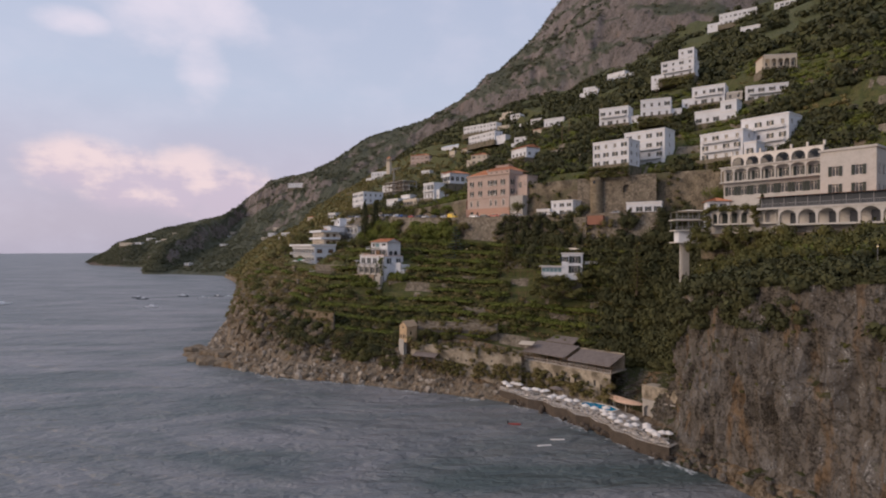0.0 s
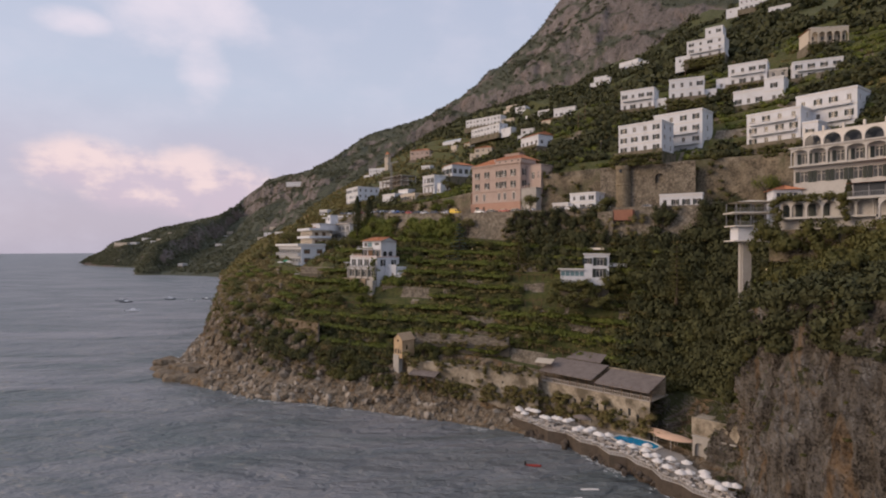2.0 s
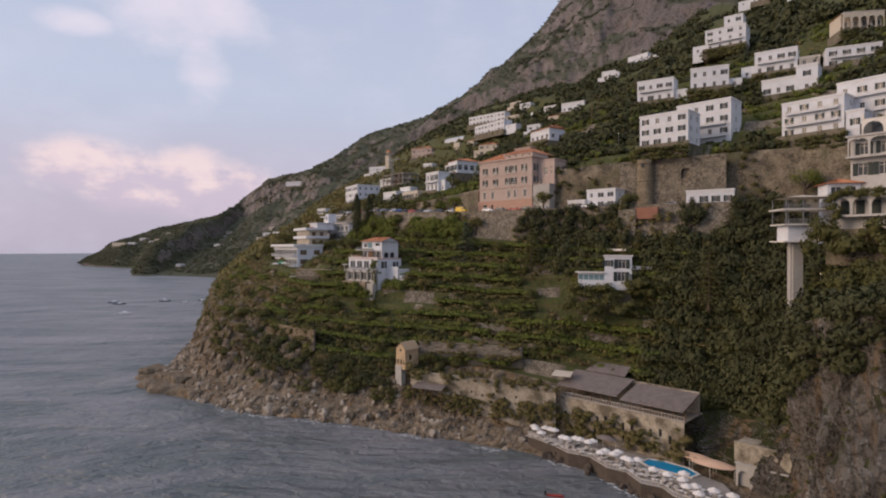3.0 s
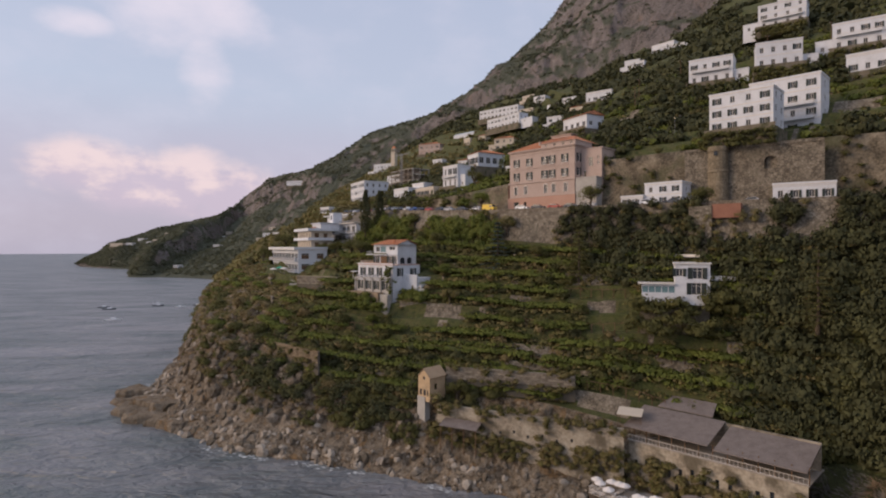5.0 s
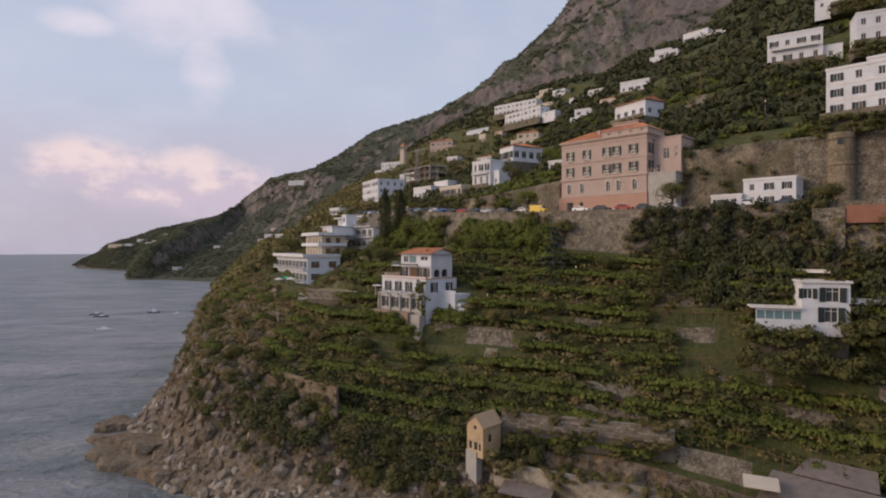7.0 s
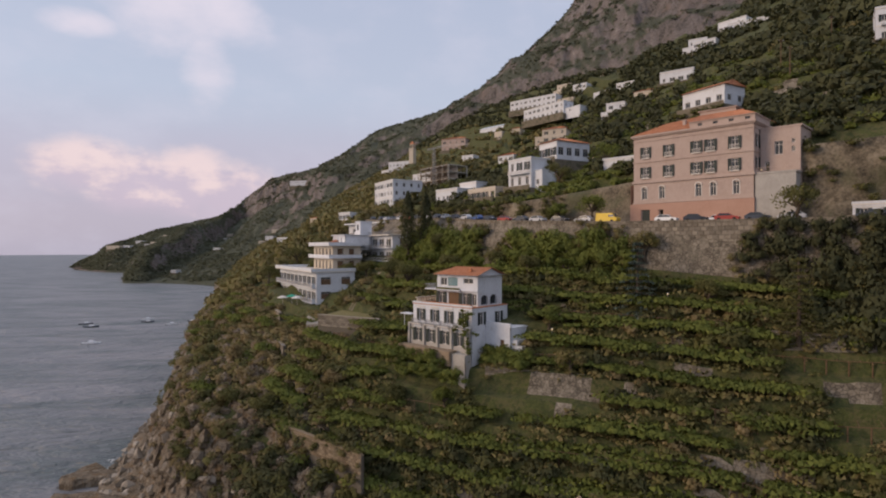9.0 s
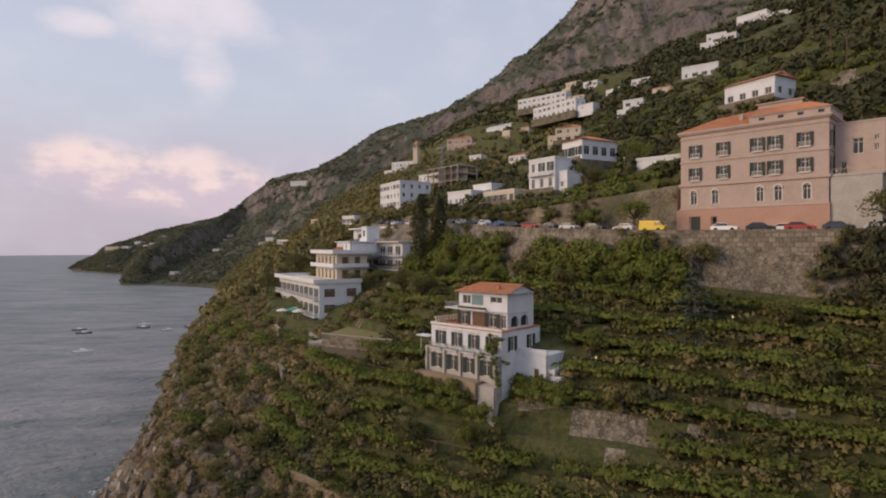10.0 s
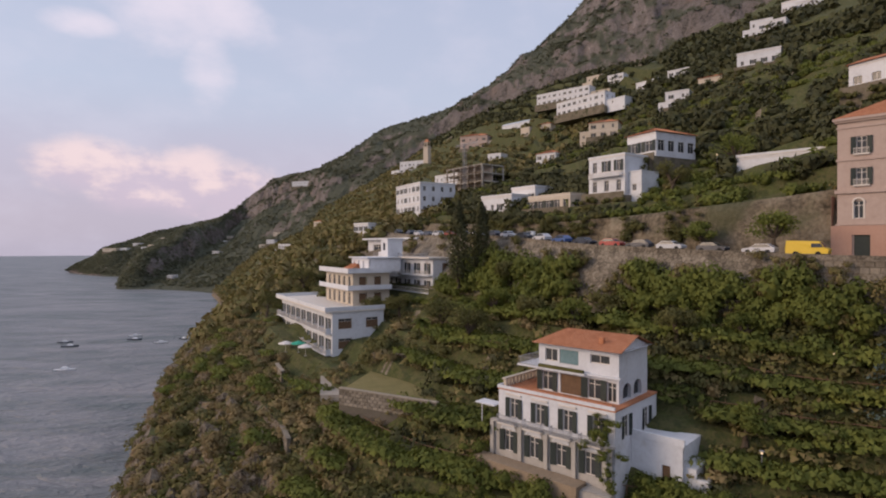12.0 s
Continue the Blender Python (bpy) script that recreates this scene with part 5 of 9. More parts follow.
for hx, hy, hz0, hw, hh, wall, roof in ((145, 452, 170, 13, 7, "white", "flat"), (176, 459, 187, 22, 6, "white", "flat"), (270, 452, 237, 28, 9, "white", "flat"), (216, 345, 185, 18, 6, "white", "flat"), (300, 421, 237, 32, 7, "white", "flat"), (104, 556, 173, 11.5, 7.5, "white", "flat"), (104, 599, 185, 13, 7.5, "cream", "flat"), (93, 416, 131, 10, 6, "cream", "hip"),
                                       (79, 418, 124, 10, 7, "white", "flat"), (25, 434, 99, 10.5, 7, "white", "hip"), (12, 505, 110, 9, 7, "white", "flat"), (103, 465, 149, 11, 6.5, "white", "flat"), (51, 540, 137, 7.5, 6, "cream", "hip"), (41, 553, 136.5, 7.5, 6, "cream", "flat"), (148, 465, 175, 10.5, 8, "white", "flat"), (96, 387, 133, 15, 5.5, "white", "flat"),
                                       (175, 473, 192, 17, 6, "white", "flat"), (-48, 711, 128, 12, 6, "white", "flat"), (-145, 876, 85, 17, 9, "cream", "hip"), (-141, 663, 58, 18, 7, "white", "flat"), (-39, 452, 81, 11, 7, "white", "flat")):
    house(hx - hw * 0.35, hy + hw * 0.35, hz0 - 0.5, hz0 + hh, -45 + random.uniform(-10, 8), hw, 8, 2 if hh > 6 else 1, max(2, int(hw / 3.4)), 2, wall=wall, roof=roof, foot=3.5, label={"white": "small white house among the hillside trees", "cream": "small cream house among the hillside trees"}[wall])
MOUNTAIN_XYZ = MOUNTAIN.reshape(-1, 3)


def mountain_z(x, y):
    """The height of the far slopes at a place."""
    d = (MOUNTAIN_XYZ[:, 0] - x) ** 2 + (MOUNTAIN_XYZ[:, 1] - y) ** 2
    return float(MOUNTAIN_XYZ[np.argmin(d), 2])


for hx, hy, hw, hh in ((-735, 1567, 40, 9), (-700, 1560, 20, 8), (-612, 1452, 16, 8), (-600, 1440, 14, 7), (-622, 1470, 18, 8), (-590, 1455, 22, 9), (-606, 1480, 12, 8), (-560, 1450, 24, 6), (-410, 1100, 10, 5), (-395, 1270, 14, 6), (-191, 1000, 30, 8), (-245, 1060, 14, 7), (-215, 1030, 16, 7), (-440, 1500, 30, 9), (-470, 1620, 26, 8), (-297, 1590, 46, 13), (-680, 1580, 20, 8), (-250, 1150, 26, 8), (-225, 1010, 14, 7), (-160, 960, 18, 8), (-270, 1120, 16, 7)):
    hz = mountain_z(hx, hy)
    house(hx - hw * 0.4, hy, hz, hz + hh, -20, hw, 12, 2, max(3, int(hw / 5)), 2, wall=random.choice(("white", "cream", "cream")), win=(1.4, 2.0), foot=8, shutters=0, label="pale house far along the coast", group="distant houses")
house(71.0, 199.0, 60.9, 64.9, -37, 12.2, 2.2, 1, 4, 0, label="low white garage building on the coast road")
house(47.8, 215.9, 61.1, 66.6, -48, 9.5, 6, 2, 3, 1, win=(0.9, 1.4), label="white two-storey house under the bastion wall")
house(43.0, 219.8, 61.1, 63.6, -48, 6.0, 5, 1, 2, 0, label="low white annex with a sloping roof by the road")


def church_tower():
    ob = thing("bell_tower", -22, 627, 133, -35, "pale stone bell tower on the ridge", "bell tower")
    part("shaft", *join([cuboid(-2.2, -2.2, -4, 2.2, 2.2, 9), cuboid(-2.5, -2.5, 9, 2.5, 2.5, 9.5)]), M["cream"], ob)
    part("belfry", *join([turned(arcade(3.6, 3.4, 1, 1.2, 0.5), pose(-1.8, -1.8, 9.5)), turned(arcade(3.6, 3.4, 1, 1.2, 0.5), pose(1.8, -1.8, 9.5, 0, 0, 90)), turned(arcade(3.6, 3.4, 1, 1.2, 0.5), pose(1.8, 1.8, 9.5, 0, 0, 180)), turned(arcade(3.6, 3.4, 1, 1.2, 0.5), pose(-1.8, 1.8, 9.5, 0, 0, 270))]), M["cream"], ob)
    part("spire", [(-2, -2, 13), (2, -2, 13), (2, 2, 13), (-2, 2, 13), (0, 0, 16)], [(0, 1, 4), (1, 2, 4), (2, 3, 4), (3, 0, 4), (0, 3, 2, 1)], M["tile"], ob)


church_tower()


def greenhouse():
    ob = thing("greenhouse", 34, 604, 152.5, -51, "long pale blue-white greenhouse with a sloping roof", "greenhouse")
    part("walls", *cuboid(0, 0, -3, 26, 7, 2.2), M["white"], ob)
    part("roof", *join([([(-0.2, -0.3, 2.2), (26.2, -0.3, 2.2), (26.2, 3.5, 4.0), (-0.2, 3.5, 4.0)], [(0, 1, 2, 3)]), ([(26.2, 7.3, 2.2), (-0.2, 7.3, 2.2), (-0.2, 3.5, 4.0), (26.2, 3.5, 4.0)], [(0, 1, 2, 3)])]), M["sheet"], ob, "pale blue sheeting")


M["sheet"] = material("pale_blue_sheeting", [(0.45, 0.52, 0.60), (0.58, 0.64, 0.70)], 0.5, 0.4, bump=0.1)
greenhouse()


def building_site():
    ob = thing("building_site", -21.5, 425.8, 86.5, -57, "unfinished concrete building in scaffolding with a tower crane", "building site")
    part("concrete_frame", *join([cuboid(0, 0, z, 24, 12, z + 0.4) for z in (-3, 3.2, 6.6, 10.0)] + [cuboid(x, y, -3, x + 0.5, y + 0.5, 10) for x in (0, 4.7, 9.4, 14.1, 18.8, 23.5) for y in (0.0, 11.5)] + [cuboid(0.5, 6, -3, 23.5, 6.3, 10)]), M["grey"], ob)
    part("scaffolding", *join([cuboid(2.4 * k, -1.4, -3, 2.4 * k + 0.09, -1.31, 11.5) for k in range(11)] + [cuboid(0, -1.5, z, 24, -0.6, z + 0.08) for z in (0.2, 2.4, 4.6, 6.8, 9.0)] + [cuboid(0, -1.42, z + 1.0, 24, -1.36, z + 1.06) for z in (0.2, 2.4, 4.6, 6.8, 9.0)]), M["wood"], ob, "brown scaffolding with plank decks")
    part("crane_mast", *join([cuboid(15 + dx, -3 + dy, -2, 15.15 + dx, -2.85 + dy, 19) for dx in (0, 1) for dy in (0, 1)] + [cuboid(15, -3, z, 16.15, -2.9, z + 0.12) for z in range(0, 19, 2)]), M["iron"], ob)
    part("crane_jib", *join([cuboid(10, -2.6, 18.4, 24, -2.5, 18.55), cuboid(10, -2.3, 19.2, 24, -2.2, 19.35)] + [cuboid(10 + k, -2.5, 18.5, 10.1 + k, -2.3, 19.2) for k in range(14)]), M["iron"], ob)


building_site()


# ---- the grand hotel above the sea cliff ----
M["hotel_cream"] = material("old_ivory_render", [(0.36, 0.34, 0.315), (0.46, 0.44, 0.41), (0.52, 0.50, 0.47)], 0.88, 0.4, bump=0.2, spots=(0.4, 0.56, 0.72, (0.36, 0.32, 0.27), 0.5))


def cliff_hotel():
    ob = thing("cliff_hotel", 77.0, 147.2, 52.0, -57, "large white hotel with arcaded terraces above the sea cliff", "hotel")
    # upper block with arched loggia and garden terrace
    up = [(1.5 + 3.3 * k, 15.0, 2.9 + 3.3 * k, 17.2) for k in range(7)]
    mid = [(1.2 + 3.3 * k, 11.0, 2.8 + 3.3 * k, 13.4) for k in range(7)]
    shell(ob, 24.0, 12, 18.0, [(a, b, c, e) for a, b, c, e in up] + mid, [], "hotel_cream", 4)
    for q in up + mid:
        window(ob, pose(q[0], 0, q[1]), q[2] - q[0], q[3] - q[1], 10)
    part("upper_arcade", *turned(arcade(24, 3.6, 7, 0.35, 0.35, 0.72), pose(0, -1.6, 14.6)), M["hotel_cream"], ob)
    part("balcony_slab", *join([cuboid(-0.3, -1.8, 14.3, 24.2, 0, 14.6), cuboid(-0.3, -1.9, 18.3, 24.2, 0, 18.6)]), M["hotel_cream"], ob)
    part("terrace_arcade", *turned(arcade(22, 3.2, 6, 0.45, 0.4, 0.35), pose(1.5, 1.0, 18.6)), M["trim"], ob, "weathered arcade of the top garden terrace")
    # a dark sheet stands in for the shade behind the top arches
    part("loggia_shade", *cuboid(0.3, 4.0, 18.6, 23.6, 4.2, 21.6), M["glass"], ob, "dark glazed back of the roof loggia")
    for k in range(7):
        part("parapet_post", *cuboid(1.5 + 3.66 * k, 0.9, 21.9, 1.9 + 3.66 * k, 1.4, 23.0), M["trim"], ob)
    # right-hand block, further forward
    t = [(2.4, 13.6, 3.8, 15.9), (7.0, 13.6, 8.4, 15.9), (2.4, 9.7, 3.8, 11.8), (7.0, 9.7, 8.4, 11.8)]
    part("right_block", *join([turned(facade(11, 19.5, t, 4), pose(24.0, -2.5, 0)), turned(facade(14, 19.5, [(1.5 + 3.2 * k, z, 2.7 + 3.2 * k, z + 2.4) for k in range(4) for z in (9.0, 13.6)], 4), pose(35, -2.5, 0, 0, 0, 90)), turned(facade(14, 19.5, [], 4), pose(24.0, 11.5, 0, 0, 0, -90)), cuboid(23.7, -2.8, 19.5, 35.3, 11.5, 20.0)]), M["hotel_cream"], ob)
    for q in t:
        window(ob, pose(24 + q[0], -2.5, q[1]), 1.4, q[3] - q[1], 10)
    for k in range(4):
        for z in (9.0, 13.6):
            window(ob, pose(35, -1.0 + 3.2 * k, z, 0, 0, 90), 1.2, 2.4)
    # restaurant: terracotta awning over glazing, arcade below
    part("awning_roof", *join([tiled_slope((13, -10.8, 9.1), (42, -10.8, 9.1), (13, -2.6, 9.5), (42, -2.6, 9.5))]), M["tile"], ob, "long terracotta tiled terrace roof")
    part("awning_soffit", [(13, -10.75, 8.95), (42, -10.75, 8.95), (42, -2.6, 9.35), (13, -2.6, 9.35)], [(0, 1, 2, 3)], M["hotel_cream"], ob)
    part("glazing", *join([cuboid(14, -9.8, 6.6, 41.5, -9.7, 9.2)]), M["glass"], ob, "dark restaurant glazing")
    for k in range(12):
        part("glazing_bar", *cuboid(14 + 2.5 * k, -9.92, 6.66, 14.12 + 2.5 * k, -9.66, 9.1), M["iron"], ob)
    part("glazing_sill", *cuboid(14, -9.92, 6.51, 41.6, -9.66, 6.65), M["iron"], ob)
    part("restaurant_floor", *join([cuboid(13.5, -11.2, 6.1, 43, -2.5, 6.5)]), M["hotel_cream"], ob)
    railing(ob, pose(13.6, -11.1, 6.5), 29.2, 1.0, "iron", 0.35)
    part("lower_arcade", *turned(arcade(24, 3.5, 6, 0.5, 0.5, 0.5), pose(18.3, -11.0, 2.6)), M["hotel_cream"], ob)
    part("lower_wall", *cuboid(9.6, -7.6, 0.6, 42.3, -2.5, 6.0), M["hotel_cream"], ob)
    part("garden_terrace", *cuboid(-0.5, -10.9, -6, 42.6, -2.4, 0.58), M["wall_rock"], ob, "rough stone garden terrace under the arcades")
    part("arcade_floor", *cuboid(18, -11.2, 2.2, 42.4, -7.6, 2.6), M["hotel_cream"], ob)
    part("end_wall", *join([turned(facade(16, 10, [(2, 3.2, 3.2, 5.4), (6, 3.2, 7.2, 5.4)], 3), pose(42.4, -11, -4, 0, 0, 90))]), M["cream"], ob)
    for k in range(6):
        part("terrace_door", *cuboid(19.6 + 4 * k, -7.75, 2.6, 21.4 + 4 * k, -7.62, 5.2), M["glass"], ob)
    # planted loggia at the near-sea corner
    part("corner_loggia", *join([turned(arcade(17, 3.2, 6, 0.4, 0.4, 0.55), pose(0, -8.8, 3.2)), cuboid(-0.2, -9.0, 6.4, 17.2, -2, 6.7), cuboid(0, -6.5, 0.6, 9.58, -2, 6.4), cuboid(-0.2, -9.0, 2.8, 17.4, -6.5, 3.2)]), M["hotel_cream"], ob)
    for k in range(4):
        part("terrace_door", *cuboid(0.5 + 2.4 * k, -6.65, 3.2, 1.8 + 2.4 * k, -6.52, 5.8), M["shutter"], ob)
    return ob


cliff_hotel()


def road_kiosk():
    ob = thing("kiosk", 72.5, 147.5, 56.0, -20, "pale blue-white pavilion with a terracotta roof", "pavilion")
    shell(ob, 5.5, 5, 5.6, [(0.6, 3.2, 2.4, 5.0), (3.0, 3.2, 4.9, 5.0)], [(1, 3.2, 4, 5.0)], "white", 6)
    window(ob, pose(0.6, 0, 3.2), 1.8, 1.8)
    window(ob, pose(3.0, 0, 3.2), 1.9, 1.8)
    window(ob, pose(5.5, 1, 3.2, 0, 0, 90), 3.0, 1.8)
    hip_roof(ob, 5.5, 5, 5.6, 1.1, over=0.7)


road_kiosk()


def cliff_lift():
    ob = thing("lift_tower", 64.0, 146.9, 50.5, -12, "concrete cliff lift tower with a white cabin and open decks", "lift tower")
    part("shaft", *join([cuboid(1.2, 0.5, -24, 3.0, 2.8, 0), cuboid(0.9, 0.9, -24, 1.2, 2.2, -0.1)]), M["grey"], ob, "weathered pale concrete shaft")
    part("cabin", *join([cuboid(0.2, 0.3, 0, 5.0, 5, 3.0)]), M["white"], ob)
    part("cabin_window", *join([cuboid(5.0, 0.4, 0.5, 7.8, 0.5, 2.6)]), M["glass"], ob)
    for k in range(6):
        part("window_bar", *cuboid(5.0 + 0.55 * k, 0.28, 0.1, 5.1 + 0.55 * k, 0.38, 3.0), M["trim"], ob)
    part("back_room", *cuboid(5.0, 0.6, 0, 7.8, 5, 3.0), M["white"], ob)
    part("deck", *cuboid(-1.0, -0.9, -0.25, 8.0, 5.5, 0), M["trim"], ob)
    part("deck", *cuboid(-0.9, -0.8, 3.0, 8.3, 5.5, 3.25), M["trim"], ob)
    part("deck", *cuboid(-1.2, -1.0, 5.9, 8.2, 5.5, 6.15), M["trim"], ob)
    part("canopy", *join([([(-0.8, -1.4, 8.3), (8.4, -1.4, 8.3), (8.4, 5.5, 8.3), (-0.8, 5.5, 8.3), (3.5, 2, 8.9)], [(0, 1, 4), (1, 2, 4), (2, 3, 4), (3, 0, 4), (0, 3, 2, 1)])]), M["cream"], ob, "pale canvas canopy")
    for x in (-0.6, 2.4, 5.2, 7.9):
        for y in (-0.7, 5.2):
            part("post", *cuboid(x, y, 3.2, x + 0.12, y + 0.12, 8.3), M["iron"], ob)
    for z in (3.25, 6.15):
        railing(ob, pose(-0.9, -0.75, z), 9.0, 0.9, "iron", 0.3)


cliff_lift()


# ---- the small stone house on the lower terrace ----
def stone_hut():
    M["tan_plaster"] = material("tan_weathered_plaster", [(0.36, 0.25, 0.145), (0.49, 0.35, 0.21), (0.55, 0.41, 0.26)], 0.9, 0.6, bump=0.3, spots=(0.5, 0.55, 0.7, (0.22, 0.18, 0.13), 0.6))
    ob = thing("stone_hut", -11.2, 206.6, 15.6, -48, "small cream stone house with a steep gable roof", "house")
    w, d, h = 3.8, 5.2, 4.8
    holes = [(0.5, 0.3, 1.2, 1.7), (1.7, 0.3, 2.5, 1.7), (2.8, 0.3, 3.3, 1.6), (1.6, 4.0, 2.3, 4.7)]
    shell(ob, w, d, h, holes, [(1.6, 1.6, 2.5, 3.0)], "tan_plaster", 1)
    part("gable", [(0, 0, h), (w, 0, h), (w / 2, 0, h + 1.7)], [(0, 1, 2)], M["tan_plaster"], ob)
    part("gable", [(0, d, h), (w, d, h), (w / 2, d, h + 1.7)], [(0, 2, 1)], M["tan_plaster"], ob)
    part("roof", *join([tiled_slope((-0.35, -0.3, h - 0.25), (-0.35, d + 0.3, h - 0.25), (w / 2, -0.3, h + 1.85), (w / 2, d + 0.3, h + 1.85)), tiled_slope((w + 0.35, d + 0.3, h - 0.25), (w + 0.35, -0.3, h - 0.25), (w / 2, d + 0.3, h + 1.85), (w / 2, -0.3, h + 1.85))]), M["sandroof"], ob, "sandy tiled roof")
    for q in holes:
        part("opening", *cuboid(q[0], 0.2, q[1], q[2], 0.26, q[3]), M["glass"], ob)
    part("buttress", *join([cuboid(-0.1, -0.2, -9, 2.4, 1.4, 0.0)]), M["grey"], ob, "pale rendered pier under the house")


M["sandroof"] = material("sandy_roof_tiles", [(0.38, 0.26, 0.16), (0.50, 0.36, 0.23)], 0.9, 0.8, bump=0.4)
stone_hut()


# ---- the white house with the glazed veranda ----
def veranda_house():
    ob = thing("house", 46.3, 196.5, 39.5, -23, "white cubic house with a glazed veranda among pines", "house")
    shell(ob, 7.2, 6, 7.3, [(0.2, 4.4, 1.6, 6.2), (3.6, 3.9, 5.6, 6.4), (3.4, 0.4, 5.4, 3.0)], [(2, 4.2, 3.2, 6.2)], "white", 2)
    window(ob, pose(0.2, 0, 4.4), 1.4, 1.8, 10)
    part("foundation", *cuboid(-7.4, 0.4, -9, 7.1, 6, -1.6), M["block_wall"], ob, "rough stone base in the bushes")
    window(ob, pose(3.6, 0, 3.9), 2.0, 2.5, 10)
    window(ob, pose(3.4, 0, 0.4), 2.0, 2.6, 10)
    window(ob, pose(7.2, 2, 4.2, 0, 0, 90), 1.2, 2.0)
    flat_roof(ob, 7.2, 6, 7.3, 0.25, 0.3)
    part("veranda_roof", *cuboid(-7.9, -0.6, 2.6, -0.02, 4, 2.85), M["trim"], ob, "flat pale veranda roof")
    part("veranda_glazing", *cuboid(-7.0, 0.1, 0.7, -0.1, 0.16, 2.6), M["blue_glass"], ob)
    for k in range(6):
        part("veranda_bar", *cuboid(-7.1 + 1.4 * k, 0, 0.71, -6.96 + 1.4 * k, 0.2, 2.14), M["white"], ob)
    part("veranda_frame", *join([cuboid(-7.1, -0.05, -1.5, -0.02, 0.3, 0.7), cuboid(-7.1, -0.02, 2.15, -0.02, 0.22, 2.6)]), M["white"], ob)
    part("side_terrace", *join([cuboid(7.2, 1, 3.6, 12.5, 5, 3.9), cuboid(7.2, 0.9, 3.9, 12.5, 1.1, 4.6)]), M["white"], ob)


veranda_house()

# ---- planting ----
RNG = np.random.default_rng(7)


def blob(n):
    """A cube sphere with n by n faces a side: corners and quads."""
    key, verts, quads = {}, [], []

    def corner(p):
        k = tuple(round(c, 5) for c in p)
        if k not in key:
            key[k] = len(verts)
            verts.append(np.array(p) / np.linalg.norm(p))
        return key[k]

    for ax in range(3):
        for sg in (-1, 1):
            for i in range(n):
                for j in range(n):
                    q = []
                    for di, dj in ((0, 0), (1, 0), (1, 1), (0, 1)):
                        p = [0, 0, 0]
                        p[ax], p[(ax + 1) % 3], p[(ax + 2) % 3] = sg, -1 + 2 * (i + di) / n, -1 + 2 * (j + dj) / n
                        q.append(corner(p))
                    quads.append(q if sg > 0 else q[::-1])
    return np.array(verts), np.array(quads)


BLOBS = {n: blob(n) for n in (1, 2)}


def clump_template(leaves, rng, lobes=6, squash=0.75, leaf=0.12, core=1):
    """An uneven bush of radius about 1: a small dark heart inside a cloud of loose leaves, with the leaves' soft normals."""
    bv, bq = BLOBS[max(core, 1)]
    if not core:
        bv, bq = bv[:0], bq[:0]
    dirs = rng.normal(0, 1, (lobes, 3))
    dirs[:, 2] = np.abs(dirs[:, 2]) * 0.8
    dirs /= np.linalg.norm(dirs, axis=1, keepdims=True)
    stretch = rng.uniform(0.8, 1.25, 3) * np.array([1, 1, squash])
    heart = bv * 0.5 * stretch * (0.85 + 0.3 * rng.random((len(bv), 1)))
    d = rng.normal(0, 1, (leaves, 3))
    d /= np.linalg.norm(d, axis=1, keepdims=True)
    d[:, 2] = np.where(rng.random(leaves) < 0.75, np.abs(d[:, 2]), d[:, 2])
    r2 = 0.5 + 0.55 * np.clip(np.max(d @ dirs.T, axis=1), 0, 1) ** 4
    c = d * (r2 * rng.uniform(0.62, 1.14, leaves))[:, None] * stretch
    nrm = d + rng.normal(0, 0.55, (leaves, 3))
    nrm /= np.linalg.norm(nrm, axis=1, keepdims=True) + 1e-9
    a = np.cross(nrm, rng.normal(0, 1, (leaves, 3)))
    a /= np.linalg.norm(a, axis=1, keepdims=True) + 1e-9
    b = np.cross(nrm, a)
    s = leaf * rng.uniform(0.55, 1.5, leaves)[:, None]
    k = rng.uniform(0.45, 1.0, leaves)[:, None]
    tri = np.stack([c - a * s, c + a * s * 0.9 - b * s * k, c + a * s * 0.5 + b * s * k * 1.2], 1).reshape(-1, 3)
    v = np.concatenate([heart, tri])
    v[:, 2] += 0.4 * squash
    soft = d * 0.85 + nrm * 0.18 + np.array([0, 0, 0.35])
    normals = np.concatenate([bv, np.repeat(soft, 3, axis=0)])
    normals /= np.linalg.norm(normals, axis=1, keepdims=True) + 1e-9
    t = np.concatenate([bq[:, [0, 1, 2]], bq[:, [0, 2, 3]], len(heart) + np.arange(3 * leaves).reshape(-1, 3)])
    return v, t, normals


def templates(leaves, leaf, n=10, seed=1, lobes=6, squash=0.75, core=1):
    rng = np.random.default_rng(seed)
    return [clump_template(leaves, rng, lobes, squash, leaf, core) for _ in range(n)]


def leaf_mesh(name, verts, tris, normals, mat, parent=None):
    """A mesh of single leaves, shaded by the soft normals of their clumps."""
    me = bpy.data.meshes.new(name)
    verts, tris = np.asarray(verts, dtype=np.float32), np.asarray(tris, dtype=np.int32)
    me.vertices.add(len(verts))
    me.vertices.foreach_set("co", verts.ravel())
    me.loops.add(tris.size)
    me.loops.foreach_set("vertex_index", tris.ravel())
    me.polygons.add(len(tris))
    me.polygons.foreach_set("loop_start", np.arange(0, tris.size, 3, dtype=np.int32))
    me.polygons.foreach_set("loop_total", np.full(len(tris), 3, dtype=np.int32))
    me.materials.append(mat)
    me.update(calc_edges=True)
    me.polygons.foreach_set("use_smooth", np.ones(len(tris), dtype=bool))
    at = me.attributes.new("custom_normal", "FLOAT_VECTOR", "POINT")
    at.data.foreach_set("vector", np.asarray(normals, dtype=np.float32).ravel())
    me.update()
    ob = new(name, me)
    if parent:
        ob.parent = parent
    return ob


